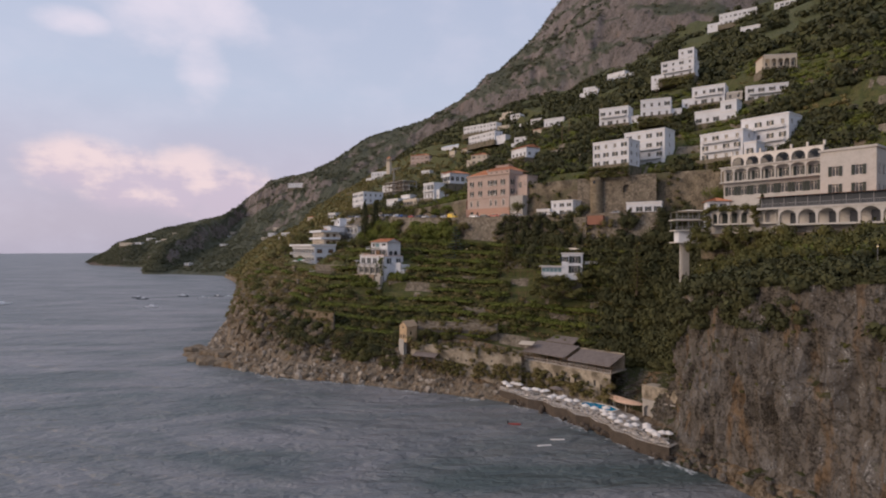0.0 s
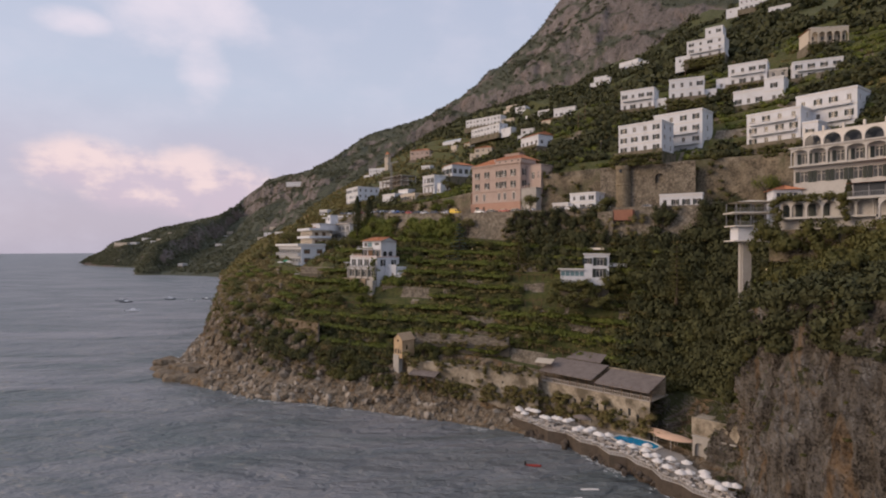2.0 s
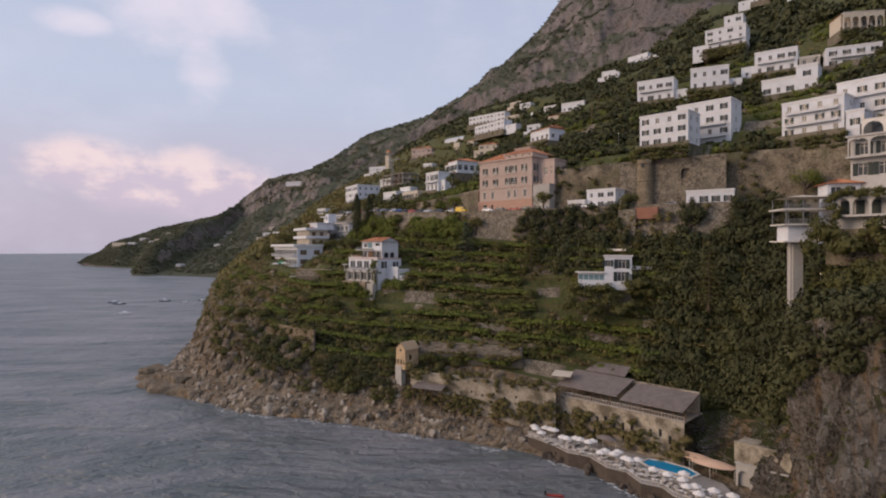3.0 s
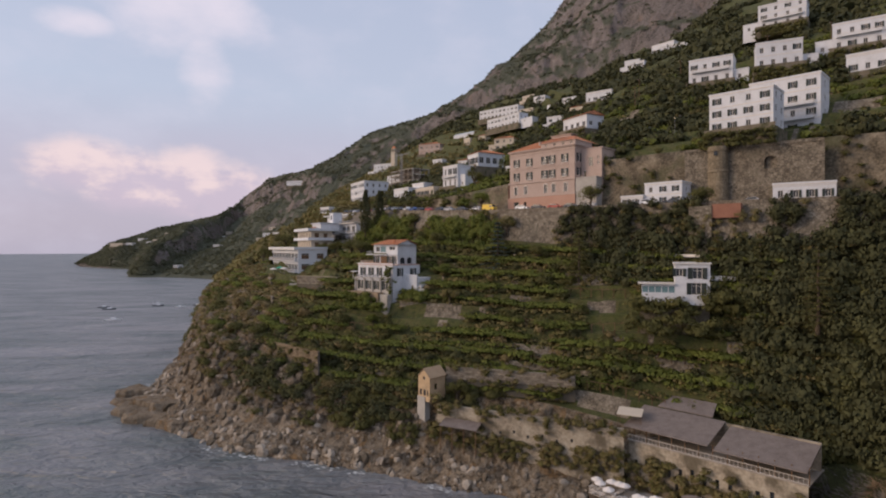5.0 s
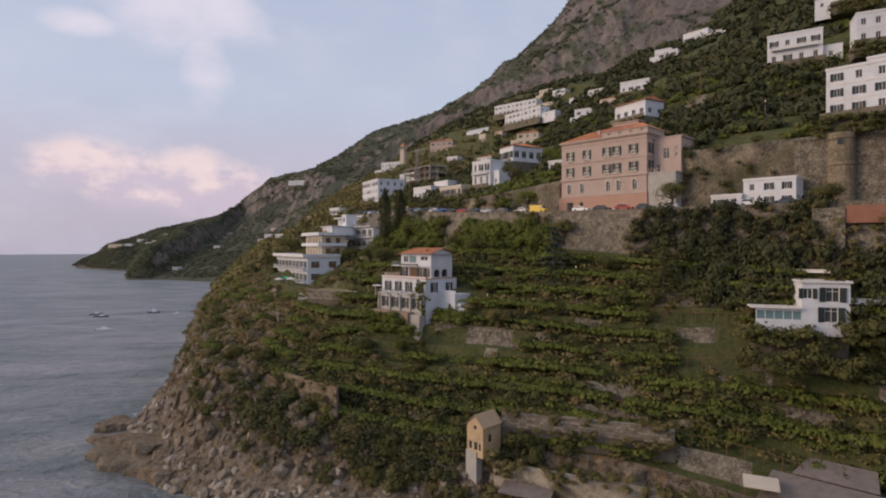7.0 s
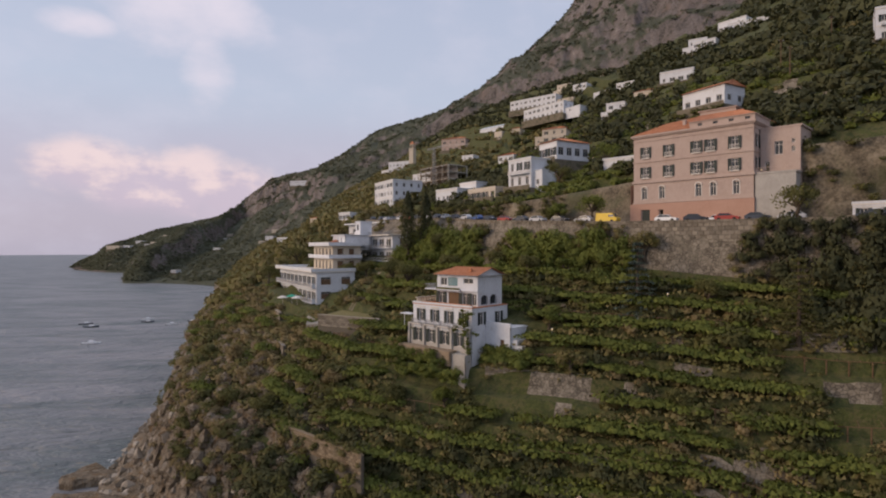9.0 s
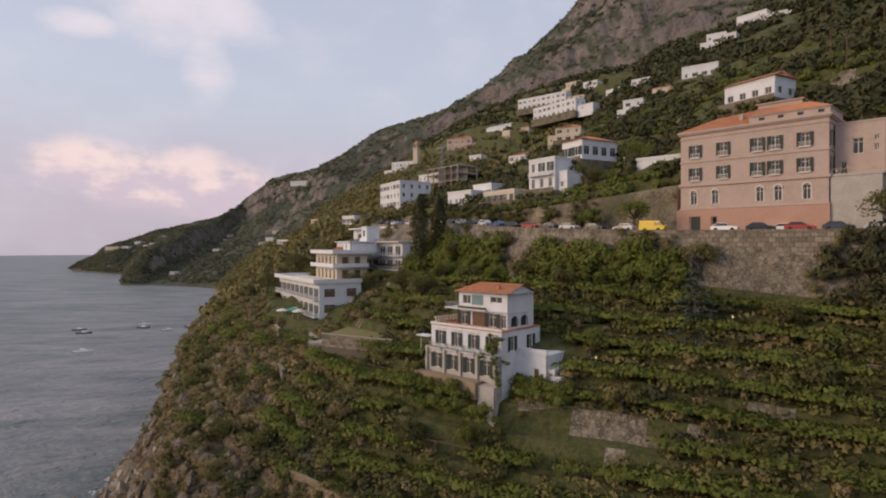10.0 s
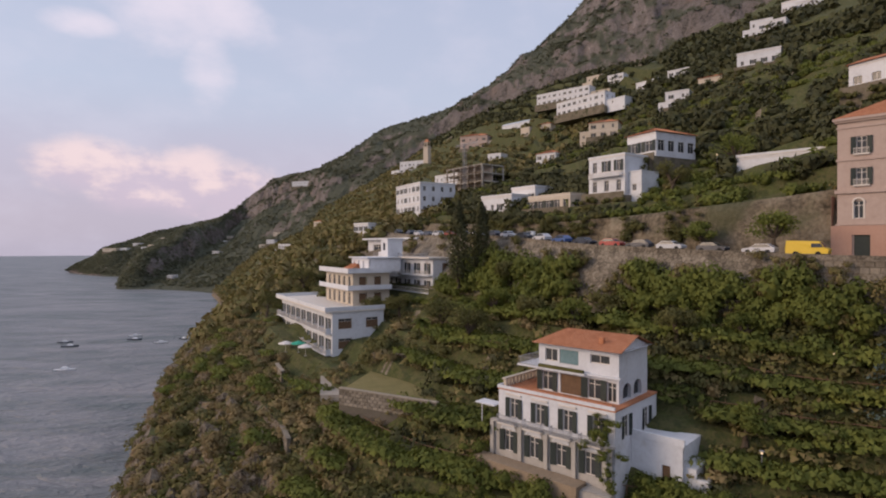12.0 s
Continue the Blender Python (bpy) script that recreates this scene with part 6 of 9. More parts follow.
def plant(name, spots, radii, temps, mat, label, tall=None, parent=None):
    """One sheet of planting: a bush at each spot."""
    vs, ts, ns, k = [], [], [], 0
    for i, (p, r) in enumerate(zip(spots, radii)):
        v, t, n = temps[int(RNG.integers(0, len(temps)))]
        a = RNG.uniform(0, 2 * np.pi)
        turn = np.array([[np.cos(a), np.sin(a), 0], [-np.sin(a), np.cos(a), 0], [0, 0, 1]])
        h = tall[i] if tall is not None else 1.0
        vs.append((v @ turn) * np.array([r, r, r * h]) + np.asarray(p))
        ns.append(n @ turn)
        ts.append(t + k)
        k += len(v)
    ob = leaf_mesh(name, np.concatenate(vs), np.concatenate(ts), np.concatenate(ns), mat, parent)
    if parent is None:
        tagged(ob, label, "planting", kind="stuff")
    return ob


# places kept clear: x, y, radius
CLEAR = [(-23, 240, 9), (-18, 246, 9), (-14, 241, 5), (-9, 239, 4), (-68, 322, 8), (-62, 310, 9), (-56, 298, 9), (-52, 292, 7), (-45, 322, 7), (-38, 313, 7), (-34, 308, 5), (-42, 345, 9), (28, 242, 14), (34, 236, 10), (-9, 207, 4), (50, 197, 5), (42, 200, 4), (90, 135, 14), (82, 142, 10), (96, 122, 13), (70, 147, 6), (76, 146, 6),
         (68, 208, 9), (73, 205, 8), (88, 214, 9), (94, 212, 8), (100, 190, 8), (107, 188, 8), (114, 184, 9), (-15, 230.5, 3.2), (-10, 228, 3.2), (-5, 225.5, 3.2), (-0.5, 223.2, 3.0), (-12, 226.5, 2.6), (-7, 224, 2.6), (-65, 250.5, 3.0), (-60.5, 246, 3.0), (-56, 241, 3.0), (-51.5, 236.5, 3.0), (-47, 231.5, 3.0), (-42.5, 227, 2.6), (-39, 223, 2.4), (-1, 204.8, 1.6), (3, 203, 1.6), (7, 201.2, 1.6), (11, 199.6, 1.6), (16, 197.4, 1.6), (20, 195.6, 1.6), (29, 213.5, 2.2), (33, 211, 2.5), (37, 208, 2.5), (33, 207, 4), (37, 204.5, 4), (-43, 272, 5), (-39, 267, 4), (-47, 277, 4), (50, 273, 8), (18, 304, 8), (5, 302, 7), (28, 276, 8), (122, 234, 7), (137, 219, 8), (117, 222, 8), (89, 258, 8), (101, 241, 8), (34, 183, 9), (44, 173, 9), (52, 164, 8), (24, 190, 7), (40, 178, 9), (48, 168, 8), (30, 186, 8), (-36, 392, 10), (-28, 386, 9), (-14, 418, 12), (-6, 408, 10), (-14, 455, 9), (-14, 330, 6), (-6, 330, 5), (-54, 368, 5), (-4, 312, 6), (55, 158, 6), (88, 120, 9), (84, 130, 9)]
CLEAR_A = np.array(CLEAR, dtype=float)


def free(p, margin=0.0):
    return not np.any((CLEAR_A[:, 0] - p[0]) ** 2 + (CLEAR_A[:, 1] - p[1]) ** 2 < (CLEAR_A[:, 2] + margin) ** 2)


def scatter(n, s0, s1, v0, v1, keep=None, lift=0.0):
    """n places on the hillside between two stations and two contours, away from buildings."""
    got = []
    for _ in range(n):
        s, v = RNG.uniform(s0, s1), RNG.uniform(v0, v1)
        p = on_land(s, v)
        if keep is not None and not keep(p, s, v):
            continue
        if free(p):
            got.append(p + np.array([0, 0, lift]))
    return got


def patch(p, size, seed, cut):
    return fractal(p[0] / size, p[1] / size, seed, 3) > cut


NEAR_T = templates(150, 0.12, 14, 3, 8)
MID_T = templates(58, 0.2, 12, 4)
FAR_T = templates(26, 0.29, 10, 5, core=0)
VINE_T = templates(56, 0.15, 10, 6, 9, 0.3, core=0)
LOW_T = templates(44, 0.16, 10, 8, 7, 0.35, core=0)


def vine_rows():
    """Trained vines and lemon trees in flat leafy strips along the treads of the terraces."""
    got = []
    for b in (2, 3):
        for k in range(STEPS[b]):
            for w, lift in ((0.04, 1.45), (0.17, 1.4), (0.3, 1.35), (0.43, 1.2), (0.56, 1.0), (0.7, 0.5)):
                v = b + (k + w) / STEPS[b]
                s = 5.7
                while s < 11.3:
                    p = on_land(s, v)
                    if free(p, 0.3) and fractal(p[0] / 24, p[1] / 24, 1.0 + b, 3) > -0.5 and (s < (8.9 if b == 2 else 9.7) or fractal(p[0] / 12, p[1] / 12, 5.0, 3) > 0.35):
                        got.append(p + np.array([RNG.normal(0, 0.3), RNG.normal(0, 0.3), lift + RNG.normal(0, 0.16)]))
                    s += 0.04 * RNG.uniform(0.7, 1.25)
    return got


# vines and lemon trees on the terraces
sp = vine_rows()
plant("terrace_vines", sp, RNG.uniform(1.2, 2.4, len(sp)), VINE_T, M["foliage_light"], "bright green vines and lemon trees on the terraces")
sp = scatter(420, 5.8, 9.4, 2.1, 4.0, lambda p, s, v: patch(p, 11, 31.0, 0.12))
plant("terrace_bushes", sp, RNG.uniform(1.3, 2.4, len(sp)), NEAR_T, M["pine"], "dark round bushes among the terrace vines", tall=RNG.uniform(0.9, 1.4, len(sp)))
sp = scatter(4700, 5.3, 11.8, 2.0, 4.05)
plant("terrace_undergrowth", sp, RNG.uniform(0.9, 2.2, len(sp)), LOW_T, M["foliage_mixed"], "low weeds and creepers between the terraces")
sp = scatter(1900, 5.0, 11.6, 2.0, 4.05, lambda p, s, v: patch(p, 18, 6.0, 0.04) and (s < 9.2 or v > 3.3 or RNG.random() < 0.3))
plant("terrace_shrubs", sp, RNG.uniform(1.2, 2.7, len(sp)), NEAR_T, M["foliage"], "dark evergreen shrubs between the terraces")
sp = scatter(1250, 6.4, 11.6, 1.9, 4.0, lambda p, s, v: patch(p, 14, 12.0, 0.1) or (s > 9.2 and v < 3.4))
plant("dry_scrub", sp, RNG.uniform(0.9, 2.0, len(sp)), NEAR_T, M["foliage_dry"], "brown and olive dry scrub on the slope")
# scrub hanging on the sea cliffs
sp = scatter(1250, 7.2, 12.4, 1.12, 2.12, lambda p, s, v: RNG.random() < ((v - 0.9) * 0.8 if s < 9.0 else (v - 1.1) * 0.45))
plant("cliff_scrub", sp, RNG.uniform(0.9, 2.5, len(sp)), NEAR_T, M["foliage"], "dark scrub clinging to the sea cliff")
sp = scatter(420, 7.2, 12.4, 1.3, 2.05)
plant("cliff_scrub", sp, RNG.uniform(0.6, 1.5, len(sp)), NEAR_T, M["foliage_dry"], "brown dry scrub clinging to the sea cliff")
sp = scatter(330, 0.8, 4.4, 1.25, 2.0, lambda p, s, v: RNG.random() < (v - 1.15) ** 2 + 0.1)
plant("cliff_scrub", sp, RNG.uniform(0.3, 1.0, len(sp)), MID_T, M["foliage"], "tufts of green scrub on the bare cliff face")
sp = scatter(430, 7.3, 9.3, 1.45, 2.45)
plant("cliff_scrub", sp, RNG.uniform(1.2, 2.8, len(sp)), NEAR_T, M["pine"], "dense dark scrub over the shore rocks")
# the garden and wood over the bare cliff
sp = scatter(900, 0.6, 4.3, 1.97, 3.9) + scatter(230, 0.6, 4.1, 1.74, 2.0, lambda p, s, v: patch(p, 9, 4.0, -0.1))
plant("cliff_garden", sp, RNG.uniform(1.8, 3.6, len(sp)), NEAR_T, M["pine"], "dense dark garden trees along the cliff top")
sp = scatter(240, 0.6, 4.0, 2.5, 3.9)
plant("cliff_garden", sp, RNG.uniform(1.4, 2.8, len(sp)), NEAR_T, M["foliage_light"], "lighter green garden shrubs along the cliff top", tall=RNG.uniform(0.9, 1.4, len(sp)))
sp = scatter(1000, 3.9, 6.8, 2.1, 4.1, lambda p, s, v: v > 2.9 or s < 5.8)
plant("dark_wood", sp, RNG.uniform(1.8, 3.4, len(sp)), NEAR_T, M["pine"], "dark wood of pines and oaks above the cove", tall=RNG.uniform(1.0, 1.7, len(sp)))
# groves up to the foot of the road wall
sp = [p + np.array([-0.9, -0.9, 0]) for p in scatter(520, 7.4, 10.6, 3.85, 4.6, lambda p, s, v: patch(p * np.array([1, 1, 0]), 10, 2.5, -0.35))]
plant("road_groves", sp, RNG.uniform(1.2, 2.4, len(sp)), NEAR_T, M["foliage_light"], "green groves along the foot of the road wall", tall=RNG.uniform(0.9, 1.5, len(sp)))
# ivy on the retaining walls
sp = [p + np.array([-0.7, -0.7, 0]) for p in scatter(900, 5.6, 11.6, 4.02, 4.98, lambda p, s, v: patch(p * np.array([1, 1, 0]), 9, 3.0, 0.12))]
plant("wall_ivy", sp, RNG.uniform(0.6, 1.3, len(sp)), NEAR_T, M["foliage_mixed"], "ivy hanging over the road's retaining wall", tall=RNG.uniform(0.9, 1.6, len(sp)))
sp = [p + np.array([-0.8, -0.8, 0]) for p in scatter(420, 4.6, 7.1, 3.9, 4.97, lambda p, s, v: patch(p * np.array([1, 1, 0]), 12, 6.0, -0.3))]
plant("wall_ivy", sp, RNG.uniform(0.9, 2.0, len(sp)), NEAR_T, M["pine"], "dark ivy and trees over the wall below the road", tall=RNG.uniform(1.0, 1.7, len(sp)))
sp = [p + np.array([-0.5, -0.5, 0]) for p in scatter(560, 3.2, 12, 6.1, 7.1, lambda p, s, v: patch(p, 11, 8.0, -0.05))]
plant("wall_ivy", sp, RNG.uniform(0.7, 1.7, len(sp)), NEAR_T, M["foliage"], "ivy and shrubs on the upper stone walls")
# the slope of houses
sp = scatter(5600, 2.5, 12.2, 7.05, 9.6, lambda p, s, v: patch(p, 22, 2.0, -0.05))
plant("slope_trees", sp, RNG.uniform(1.3, 3.6, len(sp)), MID_T, M["pine"], "evergreen trees and shrubs between the hillside houses")
sp = scatter(6200, 2.5, 12.2, 7.05, 9.6, lambda p, s, v: patch(p, 26, 15.0, -0.05))
plant("slope_groves", sp, RNG.uniform(0.9, 2.2, len(sp)), MID_T, M["foliage_light"], "light green groves between the hillside houses")
sp = scatter(1500, 2.5, 12.5, 7.05, 10, lambda p, s, v: patch(p, 20, 21.0, 0.1))
plant("slope_scrub", sp, RNG.uniform(1.0, 2.0, len(sp)), MID_T, M["foliage_mixed"], "olive-brown scrub on the upper slope")
sp = scatter(7000, 2.5, 15, 9.4, 11.0, lambda p, s, v: patch(p, 40, 5.0, -0.3 + max(0, v - 10) * 0.35))
plant("upper_woods", sp, RNG.uniform(2.4, 5.0, len(sp)), FAR_T, M["pine"], "dark trees and scrub on the upper slope")
sp = scatter(4200, 11.4, 15, 0.9, 9.5)
plant("bay_woods", sp, RNG.uniform(2.0, 4.2, len(sp)), FAR_T, M["foliage_mixed"], "dark macchia along the far bay")


# growth over the terrace walls
sp = []
for x0, y0, z0, turn, w, h in ((-4.6, 207.7, 19.2, -23.6, 30.2, 2.8), (-63.7, 252.3, 19.8, -46.9, 39.0, 3.2), (27.0, 216.4, 40.5, -31, 13.2, 3.0), (-15.6, 233.0, 30.7, -26, 17.5, 4.4), (20.0, 208.4, 25.9, -25, 9.0, 2.2)):
    at = pose(x0, y0, z0, 0, 0, turn)
    for x in np.arange(0, w, 0.55):
        if fractal(x / 4, z0, 2.0, 3) > -0.15:
            sp.append(np.array(at @ Vector((x, 0.2 + RNG.normal(0, 0.2), h + RNG.normal(0, 0.25)))))
        if fractal(x / 5, z0, 9.0, 3) > 0.0:
            sp.append(np.array(at @ Vector((x, -0.8 + RNG.normal(0, 0.3), RNG.uniform(-1.2, 0.3)))))
        if fractal(x / 3, z0, 5.0, 3) > 0.25:
            sp.append(np.array(at @ Vector((x, -0.3, h * RNG.uniform(0.3, 0.9)))))
plant("wall_growth", sp, RNG.uniform(0.5, 1.1, len(sp)), NEAR_T, M["foliage_mixed"], "weeds and shrubs over the terrace walls")

# the walls above the cove, half grown over
shore_at, club_at = pose(-7.0, 202.0, 8.5, 0, 0, -30.5), pose(30.5, 183.5, 12.0, 0, 0, -50)
sp = [np.array(shore_at @ Vector((x + RNG.normal(0, 0.5), -0.4 + RNG.normal(0, 0.2), z + RNG.normal(0, 0.6)))) for x in np.linspace(-1, 41, 64) for z in (6.0, 4.8, 0.2, -1.2, -2.6) if fractal(x / 5, z / 3, 3.0, 3) > (-0.25 if z != 4.8 else 0.1)]
sp += [np.array(club_at @ Vector((x + RNG.normal(0, 0.5), -1.4 + RNG.normal(0, 0.4), z + RNG.normal(0, 0.6)))) for x in np.linspace(0, 33, 48) for z in (-3.4, -5.2, -6.8, -8.0) if fractal(x / 6, z / 3, 8.0, 3) > (-0.3 if z < -5 else 0.05)]
plant("shore_ivy", sp, RNG.uniform(0.6, 1.5, len(sp)), NEAR_T, M["foliage_mixed"], "shrubs and creepers on the walls above the cove")
inn_at = pose(-72.5, 331.0, 40.5, 0, 0, -64)
sp = [np.array(inn_at @ Vector((x, -2.8 + RNG.normal(0, 0.8), RNG.uniform(-4.0, -1.6)))) for x in np.linspace(0, 44, 46)] + [np.array(inn_at @ Vector((43.6 + RNG.normal(0, 0.5), y, RNG.uniform(-3.0, -0.6)))) for y in np.linspace(-2, 12, 18)]
plant("hotel_hedges", sp, RNG.uniform(1.2, 2.1, len(sp)), NEAR_T, M["foliage"], "dark hedges along the foot of the hotel")


def house_gardens():
    """Shrubs along the foot of each hillside house."""
    got = []
    for ob in list(bpy.context.scene.objects):
        if ob.parent is None and ob.name.startswith("house") and ob.location.y < 400:
            walls = [c for c in ob.children if c.name.startswith("terrace")]
            if not walls:
                continue
            w = max(v.co.x for v in walls[0].data.vertices)
            for x in np.arange(-0.5, w, 0.9):
                if RNG.random() < 0.85:
                    for drop in (0.9, 2.4, 3.8):
                        q = ob.matrix_basis @ Vector((x + RNG.normal(0, 0.4), -1.9 - 0.45 * drop + RNG.normal(0, 0.3), -drop - RNG.uniform(0.3, 1.0)))
                        got.append(np.array(q))
    return got


sp = house_gardens()
plant("house_gardens", sp, RNG.uniform(0.8, 1.5, len(sp)), MID_T, M["foliage"], "garden shrubs along the feet of the hillside houses")


def mountain_woods():
    got = []
    nv, nu = MOUNTAIN.shape[:2]
    for _ in range(30000):
        r, c = int(RNG.integers(1, 96)), int(RNG.integers(0, nu - 1))
        p = MOUNTAIN[r, c] * 1.0
        e1, e2 = MOUNTAIN[r, c + 1] - p, MOUNTAIN[r + 1, c] - p
        n = np.cross(e1, e2)
        n = np.abs(n[2]) / (np.linalg.norm(n) + 1e-9)
        grown = n > 0.62 and fractal(p[0] / 110, p[1] / 110, 3, 4) > 0.05 - max(0, 200 - p[2]) / 150
        if (grown or (n > 0.4 and RNG.random() < 0.22)) and p[2] > 3:
            got.append(p + e1 * RNG.random() + e2 * RNG.random())
    return got


sp = mountain_woods()
plant("mountain_macchia", sp, RNG.uniform(2.5, 5.5, len(sp)), templates(9, 0.44, 8, 9, core=0), M["macchia"], "dark macchia on the mountain ledges", tall=np.full(len(sp), 0.6))


# garden trees in front of the cliff hotel
sp = [np.array([x + RNG.normal(0, 1.2), y + RNG.normal(0, 1.5), ground_z(x, y) + 0.5]) for x, y in ((68 + 20 * t, 141 - 48 * t) for t in np.linspace(0, 1, 60))] + [np.array([x + RNG.normal(0, 1.5), y + RNG.normal(0, 1.5), ground_z(x, y) + 0.3]) for x, y in ((66 + 17 * t, 136 - 46 * t) for t in np.linspace(0, 1, 60))]
sp += [np.array(pose(77.0, 147.2, 52.0, 0, 0, -57) @ Vector((x, -12.2 + RNG.normal(0, 0.8), RNG.uniform(-5.0, 0.2)))) for x in np.linspace(-3, 44, 60)]
plant("hotel_garden", sp, RNG.uniform(1.5, 2.6, len(sp)), NEAR_T, M["foliage"], "dark garden trees below the hotel terraces", tall=RNG.uniform(1.0, 1.6, len(sp)))


# planting round the buildings, in the frame of each
def planted(at, spots):
    return [np.array(at @ Vector(q)) for q in spots]


hotel_at, villa_at, cube_at = pose(77.0, 147.2, 52.0, 0, 0, -57), pose(-28.2, 247.0, 37.2, 0, 0, -46.5), pose(46.3, 196.5, 39.5, 0, 0, -23)
sp = planted(hotel_at, [(RNG.uniform(-0.5, 13.5), -9.2 + RNG.normal(0, 0.5), 6.6 + RNG.normal(0, 0.35)) for _ in range(34)] + [(12.5 + RNG.normal(0, 0.5), -9.4 + RNG.normal(0, 0.3), z) for z in np.linspace(1.5, 6.5, 12)] + [(0.2 + RNG.normal(0, 0.5), -9.4, z) for z in np.linspace(0, 6.5, 12)])
plant("hotel_climbers", sp, RNG.uniform(0.7, 1.3, len(sp)), NEAR_T, M["foliage"], "dark climbers hanging over the hotel loggia")
sp = planted(villa_at, [(15.0 + RNG.normal(0, 0.35), -1.2 + RNG.normal(0, 0.3), z) for z in np.linspace(-4.5, 6.8, 22)] + [(14.4 + RNG.normal(0, 0.9), -1.3 + RNG.normal(0, 0.4), z) for z in np.linspace(5.0, 7.6, 10)] + [(12.6, -1.2, 4.0), (12.0, -1.2, 3.7), (16.0, -0.4, 3.4), (16.4, 0.2, 3.0)])
plant("villa_climber", sp, RNG.uniform(0.4, 0.8, len(sp)), NEAR_T, M["foliage_light"], "tall climbing plant on the corner of the villa")
sp = planted(villa_at, [(x + RNG.normal(0, 0.4), -4.2 + RNG.normal(0, 0.5), RNG.uniform(-2.6, -0.9)) for x in np.linspace(-4, 11, 34)] + [(x + RNG.normal(0, 0.4), -5.8 + RNG.normal(0, 0.6), RNG.uniform(-4.8, -3.0)) for x in np.linspace(-4, 18, 40)] + [(x, 3.0 + RNG.normal(0, 0.4), RNG.uniform(-1.0, 0.4)) for x in np.linspace(17, 26, 26)] + [(x, 1.6 + RNG.normal(0, 0.7), RNG.uniform(-2.4, -0.9)) for x in np.linspace(16.5, 26, 24)] + [(-2.5 + RNG.normal(0, 0.6), y, RNG.uniform(-1.5, 0.5)) for y in np.linspace(-3, 11, 18)])
plant("villa_hedges", sp, RNG.uniform(0.9, 1.6, len(sp)), NEAR_T, M["foliage_light"], "green hedges and lemon trees round the villa")
sp = planted(cube_at, [(x, -1.8 + RNG.normal(0, 0.7), RNG.uniform(-4.2, -2.0)) for x in np.linspace(-9, 4, 20)] + [(x, -4.2 + RNG.normal(0, 0.9), RNG.uniform(-8.5, -5.0)) for x in np.linspace(-10, 8, 26)] + [(x, -2.2 + RNG.normal(0, 0.9), RNG.uniform(-3.5, 0.0)) for x in np.linspace(6.2, 15, 22)])
plant("house_thicket", sp, RNG.uniform(1.4, 2.3, len(sp)), NEAR_T, M["foliage"], "dense dark shrubs below the veranda house")


# ---- single trees ----
def trunk_piece(h, r, sides=7, lean=0.0, seed=0):
    rng = np.random.default_rng(seed)
    rings, v, f = 6, [], []
    for k in range(rings):
        t = k / (rings - 1)
        ox, oy = lean * t * t * h + rng.normal(0, r * 0.3), rng.normal(0, r * 0.3)
        rr = r * (1.25 - 0.85 * t) * (1.35 if k == 0 else 1)
        v += [(ox + rr * math.cos(2 * math.pi * i / sides), oy + rr * math.sin(2 * math.pi * i / sides), t * h - (0.6 if k == 0 else 0)) for i in range(sides)]
    for k in range(rings - 1):
        f += [(k * sides + i, k * sides + (i + 1) % sides, (k + 1) * sides + (i + 1) % sides, (k + 1) * sides + i) for i in range(sides)]
    return v, f


def limb(p0, p1, r0, r1, sides=5):
    p0, p1 = Vector(p0), Vector(p1)
    m = (p1 - p0).to_track_quat("Z", "Y").to_matrix()
    v = [tuple(p + m @ Vector((r * math.cos(2 * math.pi * i / sides), r * math.sin(2 * math.pi * i / sides), 0))) for p, r in ((p0, r0), (p1, r1)) for i in range(sides)]
    return v, [(i, (i + 1) % sides, sides + (i + 1) % sides, sides + i) for i in range(sides)]


def crown(name, leaves, mat, parent):
    v = np.asarray(leaves).reshape(-1, 3)
    ob = quick_mesh(name, v, np.arange(len(v)).reshape(-1, 4), mat, parent)
    return ob


def leaf_quads(centres, outward, size, rng):
    n = len(centres)
    nrm = outward + rng.normal(0, 0.5, (n, 3))
    nrm /= np.linalg.norm(nrm, axis=1, keepdims=True) + 1e-9
    a = np.cross(nrm, rng.normal(0, 1, (n, 3)))
    a /= np.linalg.norm(a, axis=1, keepdims=True) + 1e-9
    b = np.cross(nrm, a)
    s = size * rng.uniform(0.6, 1.4, n)[:, None]
    return np.stack([centres - a * s, centres - b * s * 0.6, centres + a * s, centres + b * s * 0.6], 1)


def cypress(x, y, z, h, r, seed, label="tall dark columnar cypress by the road"):
    rng = np.random.default_rng(seed)
    ob = thing("cypress", x, y, z, 0, label, "tree", "cypresses")
    part("trunk", *trunk_piece(h * 0.9, 0.25, seed=seed), M["bark"], ob)
    n = 3200
    t = rng.uniform(0.06, 1, n) ** 0.9
    prof = r * np.sin(np.pi * np.clip(t * 0.86 + 0.12, 0, 1)) ** 0.7 * (1.05 - 0.35 * t)
    a = rng.uniform(0, 2 * np.pi, n)
    lump = 1 + 0.22 * np.sin(a * 3 + t * 9) + rng.normal(0, 0.12, n)
    rr = prof * lump * rng.uniform(0.6, 1.05, n)
    c = np.stack([rr * np.cos(a), rr * np.sin(a), t * h], 1)
    crown("crown", leaf_quads(c, np.stack([np.cos(a), np.sin(a), 0.5 + 0 * a], 1), 0.28, rng), M["pine"], ob)


